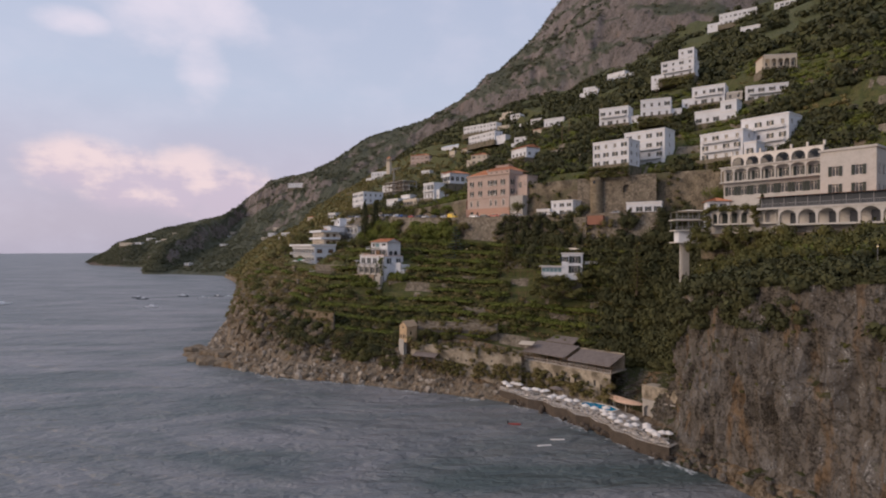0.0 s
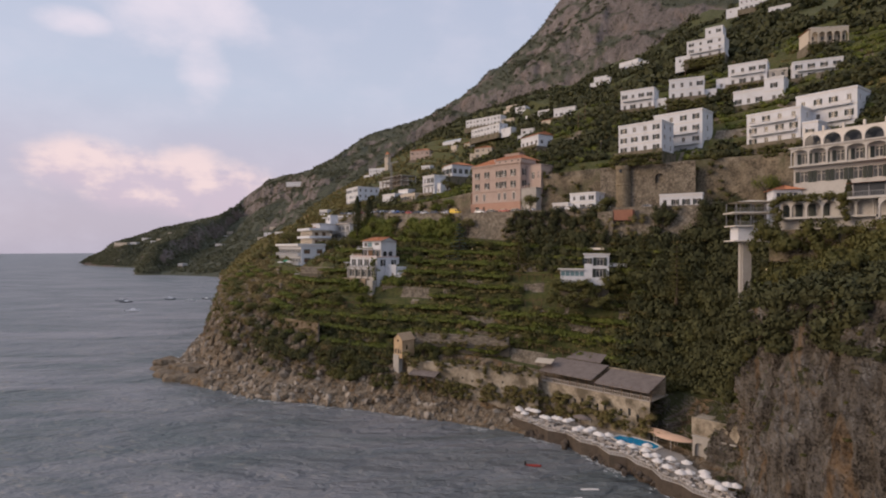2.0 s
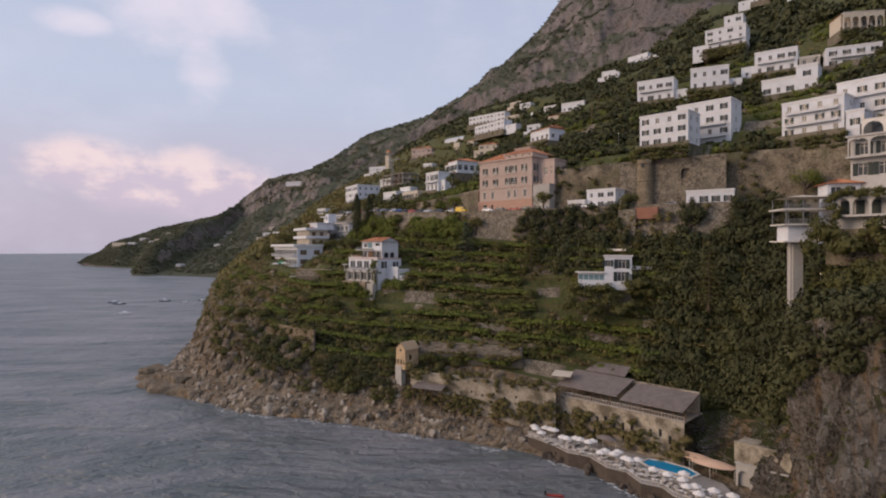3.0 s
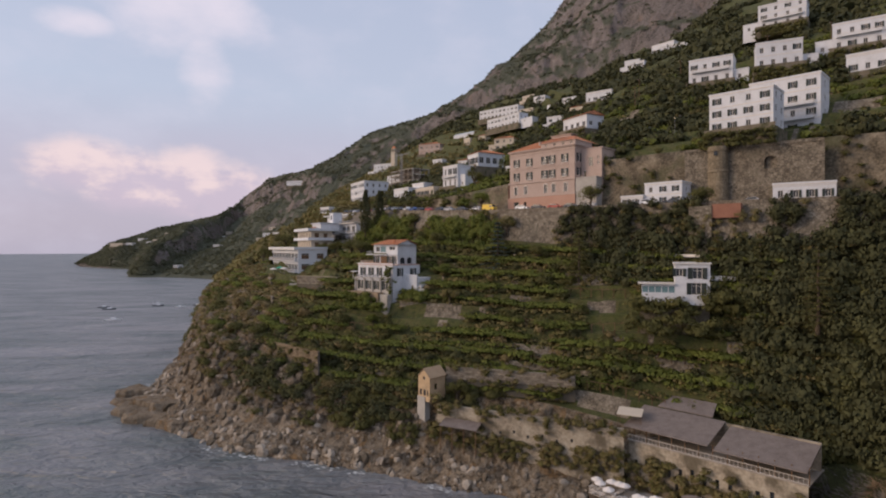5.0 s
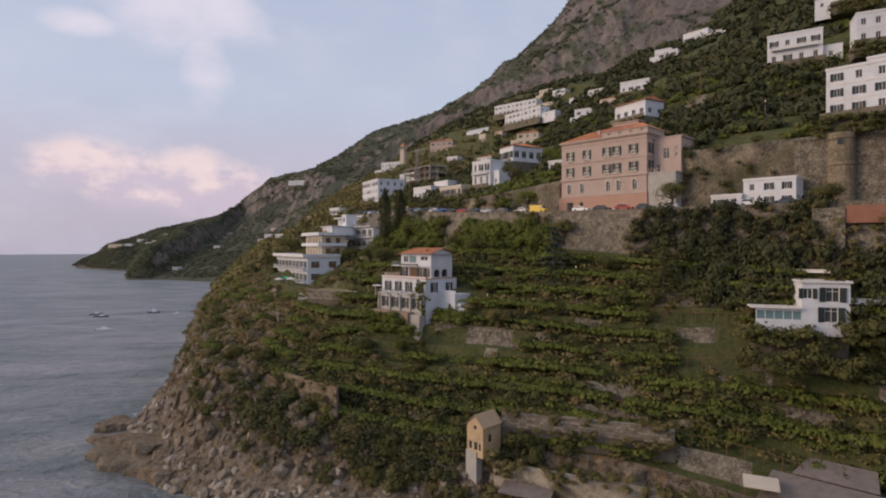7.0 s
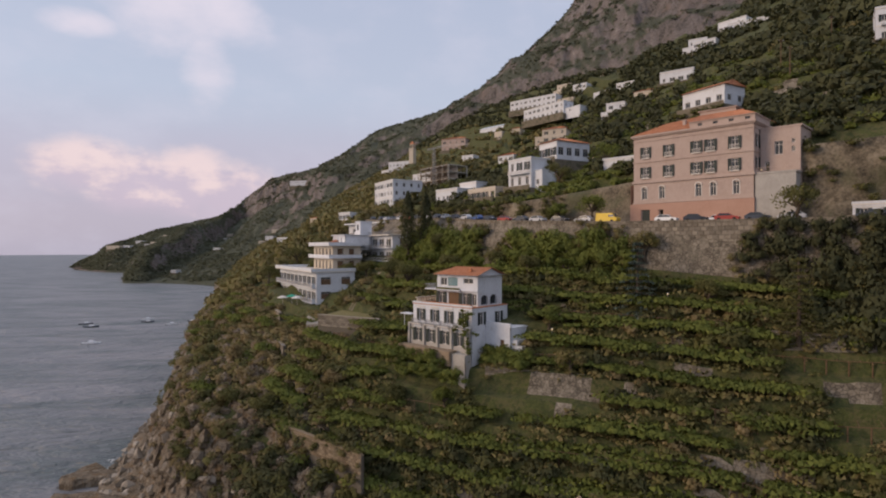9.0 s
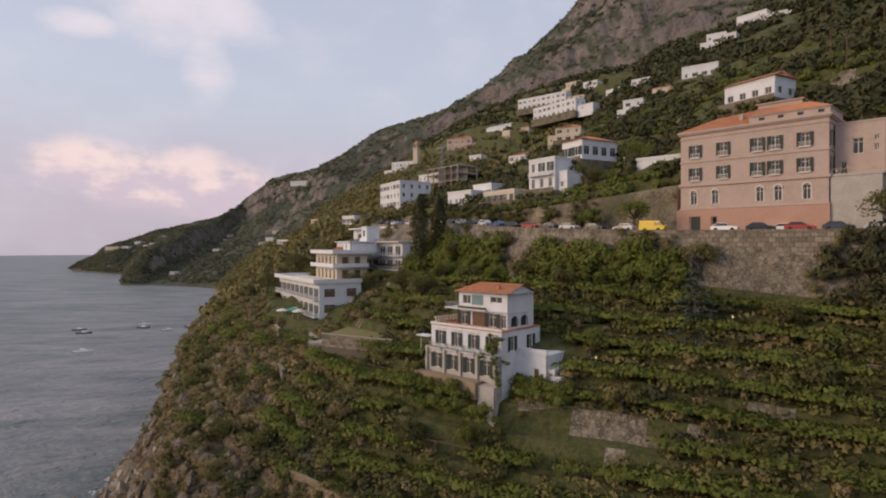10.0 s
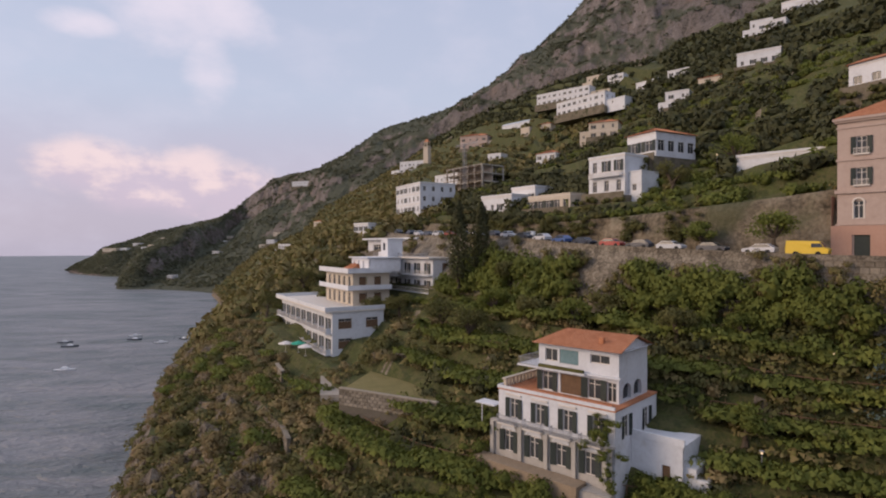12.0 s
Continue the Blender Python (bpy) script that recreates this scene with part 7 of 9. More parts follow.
def broad_tree(x, y, z, h, r, seed, mat="foliage", label="round evergreen tree on the terrace", leaf=0.2, count=1500):
    rng = np.random.default_rng(seed)
    ob = thing("tree", x, y, z, rng.uniform(0, 360), label, "tree", "terrace trees")
    pieces = [trunk_piece(h * 0.5, r * 0.09 + 0.08, lean=rng.uniform(-0.1, 0.1), seed=seed)]
    lobes = []
    for k in range(9):
        a, e = rng.uniform(0, 2 * math.pi), rng.uniform(0.0, 1.2)
        q = np.array([math.cos(a) * math.cos(e) * r * 0.62, math.sin(a) * math.cos(e) * r * 0.62, h * 0.55 + math.sin(e) * h * 0.3])
        lobes.append((q, r * rng.uniform(0.3, 0.52)))
        pieces.append(limb((0, 0, h * 0.4), tuple(q), r * 0.06 + 0.03, 0.03))
    part("trunk", *join(pieces), M["bark"], ob)
    qs = []
    for q, rad in lobes:
        n = count // 9
        d = rng.normal(0, 1, (n, 3))
        d /= np.linalg.norm(d, axis=1, keepdims=True)
        c = q + d * (rad * rng.uniform(0.55, 1.15, n))[:, None] * np.array([1, 1, 0.75])
        qs.append(leaf_quads(c, d, leaf, rng))
    crown("crown", np.concatenate(qs), M[mat], ob)


def layered_conifer(x, y, z, h, r, seed, mat="foliage_blue", label="blue-green cedar with layered branches below the road wall"):
    rng = np.random.default_rng(seed)
    ob = thing("cedar", x, y, z, 0, label, "tree", "conifers")
    pieces, qs = [trunk_piece(h, 0.3, seed=seed)], []
    for k in range(12):
        t = 0.12 + 0.86 * k / 11
        rad = r * (1.05 - t) * rng.uniform(0.85, 1.1)
        for j in range(7):
            a = 2 * math.pi * (j + rng.uniform(-0.3, 0.3)) / 7
            tip = np.array([math.cos(a) * rad, math.sin(a) * rad, t * h - 0.12 * rad])
            pieces.append(limb((0, 0, t * h), tuple(tip), 0.07, 0.02, 4))
            n = int(22 + 30 * rad / r)
            u = rng.uniform(0.15, 1.05, n)
            c = np.array([0, 0, t * h]) * (1 - u)[:, None] + tip * u[:, None] + rng.normal(0, 1, (n, 3)) * np.array([0.32, 0.32, 0.12])
            qs.append(leaf_quads(c, np.tile([0, 0, 1.0], (n, 1)), 0.2, rng))
    part("trunk", *join(pieces), M["bark"], ob)
    crown("crown", np.concatenate(qs), M[mat], ob)


def palm(x, y, z, h, seed):
    rng = np.random.default_rng(seed)
    ob = thing("palm", x, y, z, 0, "palm with a brown trunk and drooping fronds", "tree")
    part("trunk", *trunk_piece(h, 0.28, seed=seed), M["bark"], ob)
    v, f = [], []
    for k in range(30):
        a, e, ln = rng.uniform(0, 2 * math.pi), rng.uniform(-0.4, 1.1), rng.uniform(2.0, 3.0)
        d = np.array([math.cos(a), math.sin(a), 0])
        sd = np.array([-math.sin(a), math.cos(a), 0])
        prev = None
        for i in range(7):
            u = i / 6
            p = np.array([0, 0, h]) + d * ln * u * math.cos(e * (1 - u * 0.6)) + np.array([0, 0, ln * (math.sin(e) * u - 0.75 * u * u)])
            wd = 0.32 * math.sin(math.pi * (0.12 + 0.85 * u))
            n0 = len(v)
            v += [tuple(p - sd * wd - np.array([0, 0, 0.1])), tuple(p), tuple(p + sd * wd - np.array([0, 0, 0.1]))]
            if prev is not None:
                f += [(prev, n0, n0 + 1, prev + 1), (prev + 1, n0 + 1, n0 + 2, prev + 2)]
            prev = n0
    part("fronds", v, f, M["foliage_light"], ob)


M["foliage_blue"] = material("blue_green_needles", [(0.035, 0.055, 0.045), (0.06, 0.085, 0.07), (0.09, 0.12, 0.10)], 0.8, 0.3, bump=0.0, islands=0.25)
cypress(-28.9, 292.5, 55.0, 17.4, 2.5, 21)
cypress(-23.8, 296.5, 56.0, 16.5, 2.5, 22, "dark cypress thick with old cones by the road")
layered_conifer(12.0, 232.0, 43.5, 14.0, 5.2, 31)
layered_conifer(30.0, 214.5, 42.0, 13.0, 4.6, 32, "foliage", "dark layered conifer below the road wall")
layered_conifer(56.0, 196.0, 38.0, 15.0, 5.0, 33, "foliage", "dark pine beside the white house")
layered_conifer(62.0, 190.0, 36.0, 16.0, 5.2, 34, "foliage", "dark pine above the cove")
layered_conifer(66.0, 178.0, 34.0, 16.0, 5.0, 35, "foliage", "dark pine above the cove")
cypress(80.5, 136.0, 50.0, 12.5, 1.1, 23, "slim dark cypress in front of the hotel")
palm(-36.5, 287.0, 45.0, 3.6, 41)
for k, (x, y, h, r, mat, lab) in enumerate(((-33, 281, 7.5, 4.2, "foliage", "dense dark tree beside the hotel lawn"), (-29, 272, 7, 4.0, "foliage", "dense dark tree above the lawn"), (-41, 300, 6, 3.4, "foliage", "round evergreen beside the hotel"), (-47, 304, 5, 3.0, "foliage", "round evergreen beside the hotel"), (10, 250.5, 6.5, 3.2, "foliage_light", "pale green tree under the road wall"), (6, 262, 5, 2.6, "foliage_light", "light green tree at the foot of the road wall"),
                                             (26, 286, 9, 4.6, "foliage_light", "bright green tree behind the palazzo"), (12, 284, 8, 4.2, "foliage", "dark tree behind the palazzo"), (-3, 236, 4.5, 2.4, "foliage_light", "small green tree beside the villa"), (-23, 232.5, 4.0, 2.4, "foliage_light", "green shrub tree on the villa terrace"), (-60, 345, 8, 4.4, "foliage", "dark tree behind the hotel"), (-70, 348, 9, 4.8, "foliage", "dark tree behind the hotel"), (-78, 338, 7, 4.0, "foliage", "dark tree on the cliff point"),
                                             (-20, 284, 5.5, 3.0, "foliage", "evergreen on the terrace under the road"), (-8, 262, 5, 2.8, "foliage", "evergreen on the terrace under the road"), (0, 256, 5, 2.6, "foliage_dry", "olive-brown tree under the road wall"), (-26, 216, 5, 3.4, "foliage", "dark tree over the shore cliff"), (-34, 221, 5, 3.2, "foliage_dry", "olive-brown tree over the shore cliff"), (-2, 205, 5, 3.0, "foliage", "round dark tree above the shore wall"), (-58, 247, 5, 3.2, "foliage", "round dark tree on the lower terrace"), (-66, 252, 4, 2.6, "foliage", "round dark tree on the lower terrace"), (36, 223, 7, 3.6, "foliage", "dark tree beside the road wall"), (22, 226, 6, 3.4, "foliage", "dark tree below the palazzo"),
                                             (-4, 250, 6, 3.2, "foliage", "round green tree under the road wall"), (3, 246, 5.5, 3.0, "foliage_light", "light green tree under the road wall"), (16, 238, 6, 3.2, "foliage_mixed", "olive tree at the foot of the road wall"), (-14, 262, 5.5, 3.0, "foliage_light", "light green tree on the terrace under the road"), (-19, 270, 5, 2.8, "foliage", "round green tree on the terrace under the road"), (-24, 278, 6, 3.2, "foliage_light", "light green tree on the terrace under the road"), (-2, 226, 4.5, 2.6, "foliage_mixed", "olive tree on the lower terrace"), (12, 216, 4.5, 2.6, "foliage", "round dark tree on the lower terrace"), (-32, 236, 4.5, 2.6, "foliage", "round dark tree below the villa"), (-44, 246, 4.5, 2.8, "foliage_dry", "olive-brown tree below the lawn"), (-70, 268, 4, 2.4, "foliage_dry", "olive-brown tree on the point"),
                                             (78, 226, 4, 2.4, "foliage", "dark tree on the bastion"), (94, 182, 9, 4.5, "foliage_light", "bright green tree by the hotel"), (56, 203, 5, 3, "foliage", "dark tree by the road"))):
    broad_tree(x, y, ground_z(x, y) - 0.3, h, r, 60 + k, mat, lab)

# ---- road furniture and vehicles ----
M["car_paint_light"] = material("silver_car_paint", [(0.42, 0.43, 0.45), (0.5, 0.5, 0.52)], 0.35, 0.5, bump=0.0, objects=0.4)
M["car_paint_dark"] = material("dark_car_paint", [(0.03, 0.035, 0.05), (0.07, 0.08, 0.10)], 0.3, 0.5, bump=0.0, objects=0.5)
M["car_paint_red"] = material("red_car_paint", [(0.30, 0.04, 0.03), (0.36, 0.06, 0.05)], 0.35, 0.5, bump=0.0)
M["car_paint_blue"] = material("blue_car_paint", [(0.05, 0.09, 0.22), (0.07, 0.12, 0.28)], 0.35, 0.5, bump=0.0)
M["car_paint_yellow"] = material("yellow_van_paint", [(0.62, 0.42, 0.03), (0.70, 0.48, 0.05)], 0.4, 0.5, bump=0.0)
M["car_paint_white"] = material("white_car_paint", [(0.70, 0.70, 0.71), (0.78, 0.78, 0.78)], 0.35, 0.5, bump=0.0)
M["rubber"] = material("black_rubber", [(0.012, 0.012, 0.012), (0.025, 0.025, 0.025)], 0.8, 3.0, bump=0.1)
M["lamp_lens"] = material("lamp_lens", [(0.5, 0.5, 0.48), (0.6, 0.6, 0.58)], 0.2, 2.0, bump=0.0)


def extruded(profile, y0, y1, inset=0.0):
    """A side profile (x, z) drawn across y, narrowing a little at the top."""
    n = len(profile)
    top = max(z for _, z in profile)
    v = []
    for y, s in ((y0, 1), (y1, -1)):
        for x, z in profile:
            v.append((x, y + s * inset * max(0, z / top - 0.5), z))
    f = [(i, (i + 1) % n, n + (i + 1) % n, n + i) for i in range(n)]
    return v, f + [tuple(range(n - 1, -1, -1)), tuple(range(n, 2 * n))]


def wheel_piece(x, y, r, w):
    n = 12
    v = [(x + q * math.cos(2 * math.pi * i / n), y + s, r + q * math.sin(2 * math.pi * i / n)) for s in (-w / 2, w / 2) for q in (r,) for i in range(n)]
    return v, [(i, (i + 1) % n, n + (i + 1) % n, n + i) for i in range(n)] + [tuple(range(n - 1, -1, -1)), tuple(range(n, 2 * n))]


def car(x, y, z, rz, paint, label, van=False):
    ob = thing("van" if van else "car", x, y, z, rz, label, "van" if van else "car", "parked vehicles")
    if van:
        body = [(-2.4, 0.35), (2.3, 0.35), (2.45, 0.9), (1.9, 1.15), (1.35, 1.95), (-2.35, 2.05), (-2.45, 1.0)]
        glass = [(1.85, 1.16), (1.4, 1.85), (0.5, 1.88), (0.5, 1.16)]
    else:
        body = [(-2.05, 0.32), (2.0, 0.32), (2.1, 0.62), (1.95, 0.82), (1.0, 0.95), (0.35, 1.42), (-1.15, 1.46), (-1.85, 0.98), (-2.1, 0.85)]
        glass = [(0.92, 0.96), (0.33, 1.36), (-1.12, 1.39), (-1.65, 0.98)]
    part("body", *extruded(body, -0.85, 0.85, 0.3), M[paint], ob)
    part("side_glazing", *extruded(glass, -0.872, 0.872, 0.3), M["glass"], ob)
    ends = [c[0] for c in body]
    for sx in (-1.25, 1.28):
        for sy in (-0.78, 0.78):
            part("wheel", *wheel_piece(sx, sy, 0.33, 0.2), M["rubber"], ob)
    for sy in (-0.6, 0.6):
        part("headlight", *cuboid(max(ends) - 0.2, sy - 0.17, 0.62, max(ends) - 0.04, sy + 0.17, 0.78), M["lamp_lens"], ob)
    part("windscreen", *join([([(body[4][0] + 0.03, -0.66, body[4][1] + 0.02), (body[4][0] + 0.03, 0.66, body[4][1] + 0.02), (body[5][0] + 0.04, 0.55, body[5][1] - 0.04), (body[5][0] + 0.04, -0.55, body[5][1] - 0.04)], [(0, 1, 2, 3)])]) if not van else join([([(1.93, -0.7, 1.17), (1.93, 0.7, 1.17), (1.4, 0.55, 1.9), (1.4, -0.55, 1.9)], [(0, 1, 2, 3)])]), M["glass"], ob)
    return ob


def road_line(s, side):
    """A point on the road and its heading; side 0: outer edge, 1: inner edge."""
    a, b = catmull(ROAD_EDGE, s), catmull(ROAD_INNER, s)
    c, e = catmull(ROAD_EDGE, s + 0.02), catmull(ROAD_INNER, s + 0.02)
    p, q = a + (b - a) * side, c + (e - c) * side
    return p, math.degrees(math.atan2(q[1] - p[1], q[0] - p[0]))


PAINTS = [("car_paint_light", "silver"), ("car_paint_dark", "dark"), ("car_paint_white", "white"), ("car_paint_dark", "dark"), ("car_paint_blue", "blue"), ("car_paint_light", "silver"), ("car_paint_dark", "black")]
s, k, van_parked = 6.25, 0, False
while s < 11.3:
    p, hd = road_line(s, 0.13)
    step = 5.6 / np.linalg.norm(catmull(ROAD_EDGE, s + 0.05)[:2] - catmull(ROAD_EDGE, s)[:2]) * 0.05
    if abs(p[0] - 10.4) < 2.9 and s < 9 and not van_parked:
        van_parked = True
        car(p[0], p[1], p[2] + 0.02, hd + 180, "car_paint_yellow", "yellow panel van parked along the road edge", True)
    elif k % 9 == 7:
        car(p[0], p[1], p[2] + 0.02, hd + 180, "car_paint_red", "dark red car parked along the road edge")
    elif random.random() < 0.9:
        m, tone = PAINTS[k % len(PAINTS)]
        car(p[0], p[1], p[2] + 0.02, hd + random.choice((0, 180)) + random.uniform(-2, 2), m, tone + " car parked along the road edge")
    s += step * random.uniform(0.92, 1.15)
    k += 1
for s, m, tone in ((6.55, "car_paint_white", "white"), (7.35, "car_paint_white", "white"), (6.0, "car_paint_light", "silver"), (5.6, "car_paint_dark", "dark"), (9.9, "car_paint_white", "white")):
    p, hd = road_line(s, 0.8)
    car(p[0], p[1], p[2] + 0.02, hd, m, tone + " car parked against the upper wall")


def road_parapet():
    pieces = []
    ss = np.arange(2, 12.5, 0.04)
    pts = [catmull(ROAD_EDGE, q) for q in ss]
    v, f = [], []
    for p, q in zip(pts, pts[1:]):
        d = (q - p) / (np.linalg.norm(q - p) + 1e-9)
        n = np.array([-d[1], d[0], 0])
        v += [tuple(p - n * 0.2 - np.array([0, 0, 1.2])), tuple(p - n * 0.2 + np.array([0, 0, 0.32])), tuple(p + n * 0.2 + np.array([0, 0, 0.32])), tuple(p + n * 0.2 - np.array([0, 0, 1.2]))]
    for i in range(len(pts) - 2):
        a, b = 4 * i, 4 * i + 4
        f += [(a, b, b + 1, a + 1), (a + 1, b + 1, b + 2, a + 2), (a + 2, b + 2, b + 3, a + 3)]
    tagged(mesh_object("wall_road_parapet", v, f, M["stone_wall"]), "low stone parapet along the coast road", "wall", kind="structure")


road_parapet()


# ---- stone walls ----
def stone_blocks(name, w, h, x, y, z, rz, label, thick=0.6, size=(0.9, 0.45), mat="stone_wall", count=260, holes=()):
    """A retaining wall whose face is laid with single uneven stones."""
    ob = thing(name, x, y, z, rz, label, "wall")
    part("core", *cuboid(0, 0.06, -3, w, thick, h - 0.05), M["mortar"], ob)
    bw, bh = size
    rows, cols = max(1, int(h / bh)), max(1, int(w / bw))
    while rows * cols > count:
        bw, bh = bw * 1.1, bh * 1.1
        rows, cols = max(1, int(h / bh)), max(1, int(w / bw))
    bw, bh = w / cols, h / rows
    meshes = []
    for k in range(6):
        g = 0.025
        j = [random.uniform(0, 0.035) for _ in range(8)]
        x0, x1, z0, z1 = g, bw - g, g, bh - g
        v = [(x0, 0.06, z0), (x1, 0.06, z0), (x1, 0.06, z1), (x0, 0.06, z1), (x0 + 0.05 + j[0], -j[1], z0 + 0.04), (x1 - 0.05 - j[2], -j[3], z0 + 0.04), (x1 - 0.05 - j[4], -j[5], z1 - 0.04), (x0 + 0.05 + j[6], -j[7], z1 - 0.04)]
        me = bpy.data.meshes.new("stone")
        me.from_pydata(v, [], [(4, 5, 6, 7), (0, 1, 5, 4), (1, 2, 6, 5), (2, 3, 7, 6), (3, 0, 4, 7)])
        me.materials.append(M[mat])
        meshes.append(me)
    for r in range(rows):
        for c in range(cols):
            off = (0.5 if r % 2 else 0.0) * bw
            xx = c * bw + off
            if xx + bw > w + 0.01:
                continue
            if any(a < xx + bw / 2 < b and e < r * bh + bh / 2 < g for a, e, b, g in holes):
                continue
            shared("stone", meshes[random.randrange(6)], ob, pose(xx, 0, r * bh))
    part("coping", *cuboid(-0.05, -0.1, h - 0.05, w + 0.05, thick + 0.05, h + 0.12), M["trim"] if mat == "pale_stone" else M[mat], ob)
    return ob


M["mortar"] = material("grey_mortar", [(0.10, 0.085, 0.065), (0.16, 0.14, 0.11)], 0.95, 1.0, bump=0.4)
M["ochre_block"] = material("ochre_limestone_block", [(0.13, 0.095, 0.06), (0.22, 0.165, 0.105), (0.29, 0.225, 0.15)], 0.92, 0.8, bump=0.7, bump_scale=4, objects=0.35, spots=(0.3, 0.55, 0.7, (0.06, 0.06, 0.025), 0.6))
M["block"] = material("limestone_block", [(0.15, 0.125, 0.095), (0.24, 0.205, 0.16), (0.32, 0.275, 0.215)], 0.92, 0.8, bump=0.7, bump_scale=4, objects=0.35, spots=(0.4, 0.6, 0.75, (0.08, 0.07, 0.05), 0.5))
villa_wall = stone_blocks("garden_wall", 17.5, 4.4, -15.6, 233.0, 30.7, -26, "grey stone retaining wall below the villa garden", mat="block", count=240)
# solid dark discs on the face stand in for shaded round holes
for q in (4.6, 6.6, 8.6):
    part("round_opening", *turned(wheel_piece(0, 0, 0.55, 0.3), pose(q, 0.07, 1.0)), M["glass"], villa_wall, "dark round drain opening")
stone_blocks("garden_wall", 9.4, 3.2, -45.7, 281.2, 40.2, -18, "grey stone wall beside the hotel lawn", mat="block", count=180)
stone_blocks("garden_wall", 17.6, 2.6, -50.2, 266.5, 38.2, -33, "low stone wall round the hotel lawn", mat="block", count=190)
stone_blocks("terrace_wall", 30.2, 2.8, -4.6, 207.7, 19.2, -23.6, "patched pale terrace wall", mat="block", count=150)
stone_blocks("terrace_wall", 39.0, 3.2, -63.7, 252.3, 19.8, -46.9, "long ochre stone terrace wall above the point", mat="ochre_block", count=240)
stone_blocks("terrace_wall", 13.2, 3.0, 27.0, 216.4, 40.5, -31, "pale rubble terrace wall", mat="block", count=160)
stone_blocks("terrace_wall", 9.0, 2.2, 20.0, 208.4, 25.9, -25, "low pale terrace wall between the vines", mat="block", count=90)


stone_blocks("road_wall", 27.5, 8.6, 11.2, 244.6, 52.6, -43.5, "grey stone retaining wall under the coast road", 0.6, (1.0, 0.75), "block", 300)


def bastion():
    ob = thing("bastion", 57.0, 213.5, 61.0, -42, "old stone bastion wall with a round turret and arched niches", "wall")
    n, r, h, v, f = 20, 2.3, 14.8, [], []
    for k, (z, q) in enumerate(((-2, 2.5), (0, 2.45), (7.8, 2.3), (8.0, 2.5), (8.4, 2.5), (8.6, 2.3), (13.0, 2.3), (13.2, 2.5), (14.3, 2.5))):
        v += [(8 + q * math.cos(2 * math.pi * i / n), 0.6 + q * math.sin(2 * math.pi * i / n), z) for i in range(n)]
        if k:
            f += [((k - 1) * n + i, (k - 1) * n + (i + 1) % n, k * n + (i + 1) % n, k * n + i) for i in range(n)]
    f.append(tuple(range(8 * n, 9 * n)))
    part("turret", v, f, M["ochre_stone"], ob, "round ochre stone turret with a string course")
    part("slit", *cuboid(7.5, -1.95, 12.0, 8.3, -1.6, 13.0), M["glass"], ob)
    part("curtain_wall", *join([turned(facade(8, 14.2, [], 2), pose(0, 1, 0)), cuboid(0, 1.02, -2, 8, 3, 14.0), cuboid(-0.1, 0.8, 13.6, 30, 1.0, 14.3)]), M["stone_wall"], ob)
    part("curtain_wall", *join([turned(facade(22, 14.2, [(10, 8.2, 12.6, 11.4)], 2, 1.2), pose(8, 1, 0)), cuboid(18.2, 2.1, 8.2, 20.8, 2.2, 11.4)]), M["stone_wall"], ob)
    part("niche_arch", *turned(arcade(2.6, 3.2, 1, 0.05, 0.3, 0.6), pose(18, 0.98, 8.2)), M["stone_wall"], ob)
    return ob


M["ochre_stone"] = material("ochre_stone", [(0.13, 0.105, 0.07), (0.23, 0.185, 0.125), (0.30, 0.25, 0.175)], 0.92, 0.5, bump=0.7, bump_scale=2.5, cells=1.6)
bastion()


def road_arches():
    ob = thing("road_viaduct", 47.0, 209.5, 49.0, -44, "stone viaduct under the road with a blind arch", "wall")
    part("arch_wall", *turned(arcade(9, 10.5, 1, 3.0, 0.8, 0.55), pose(0, 0, 0)), M["stone_wall"], ob)
    part("niche", *cuboid(0.2, 0.78, 0, 8.8, 1.5, 10.5), M["ground"], ob)
    part("ledge", *cuboid(-4, -3.5, -0.8, 12, 0.2, -0.2), M["trim"], ob, "pale concrete ledge at the foot of the arch")
    part("side_pier", *cuboid(9, -1.5, -2, 14, 0.8, 11), M["stone_wall"], ob)
    part("side_pier", *cuboid(-3.5, 0, -2, 0, 0.8, 11), M["stone_wall"], ob)
    part("brick_panel", *cuboid(14.0, -1.2, 8.2, 20, 0.6, 11.4), M["redwall"], ob, "dull red rendered panel")


M["redwall"] = material("dull_red_render", [(0.22, 0.10, 0.07), (0.30, 0.15, 0.10)], 0.9, 0.5, bump=0.3)
road_arches()


# ---- pergolas over the terraces ----
def pergola(s0, s1, v, label="weathered timber pergola over terrace vines", h=2.2):
    p0 = on_land(s0, v)
    ob = thing("pergola", p0[0], p0[1], p0[2], 0, label, "pergola", "pergolas")
    n = max(3, int(np.linalg.norm(on_land(s1, v) - p0) / 2.6))
    pts = [on_land(s0 + (s1 - s0) * k / n, v) - p0 for k in range(n + 1)]
    for p in pts:
        part("post", *cuboid(p[0] - 0.07, p[1] - 0.07, p[2] - 0.5, p[0] + 0.07, p[1] + 0.07, p[2] + h), M["wood"], ob)
    for a, b in zip(pts, pts[1:]):
        part("rail", *limb((a[0], a[1], a[2] + h), (b[0], b[1], b[2] + h), 0.06, 0.06), M["wood"], ob)
        inl = np.array([0.55, 0.83, 0]) * 2.4
        m = (a + b) / 2
        part("crossbar", *limb((m[0], m[1], m[2] + h + 0.05), (m[0] + inl[0], m[1] + inl[1], m[2] + h + 0.25), 0.045, 0.045), M["wood"], ob)


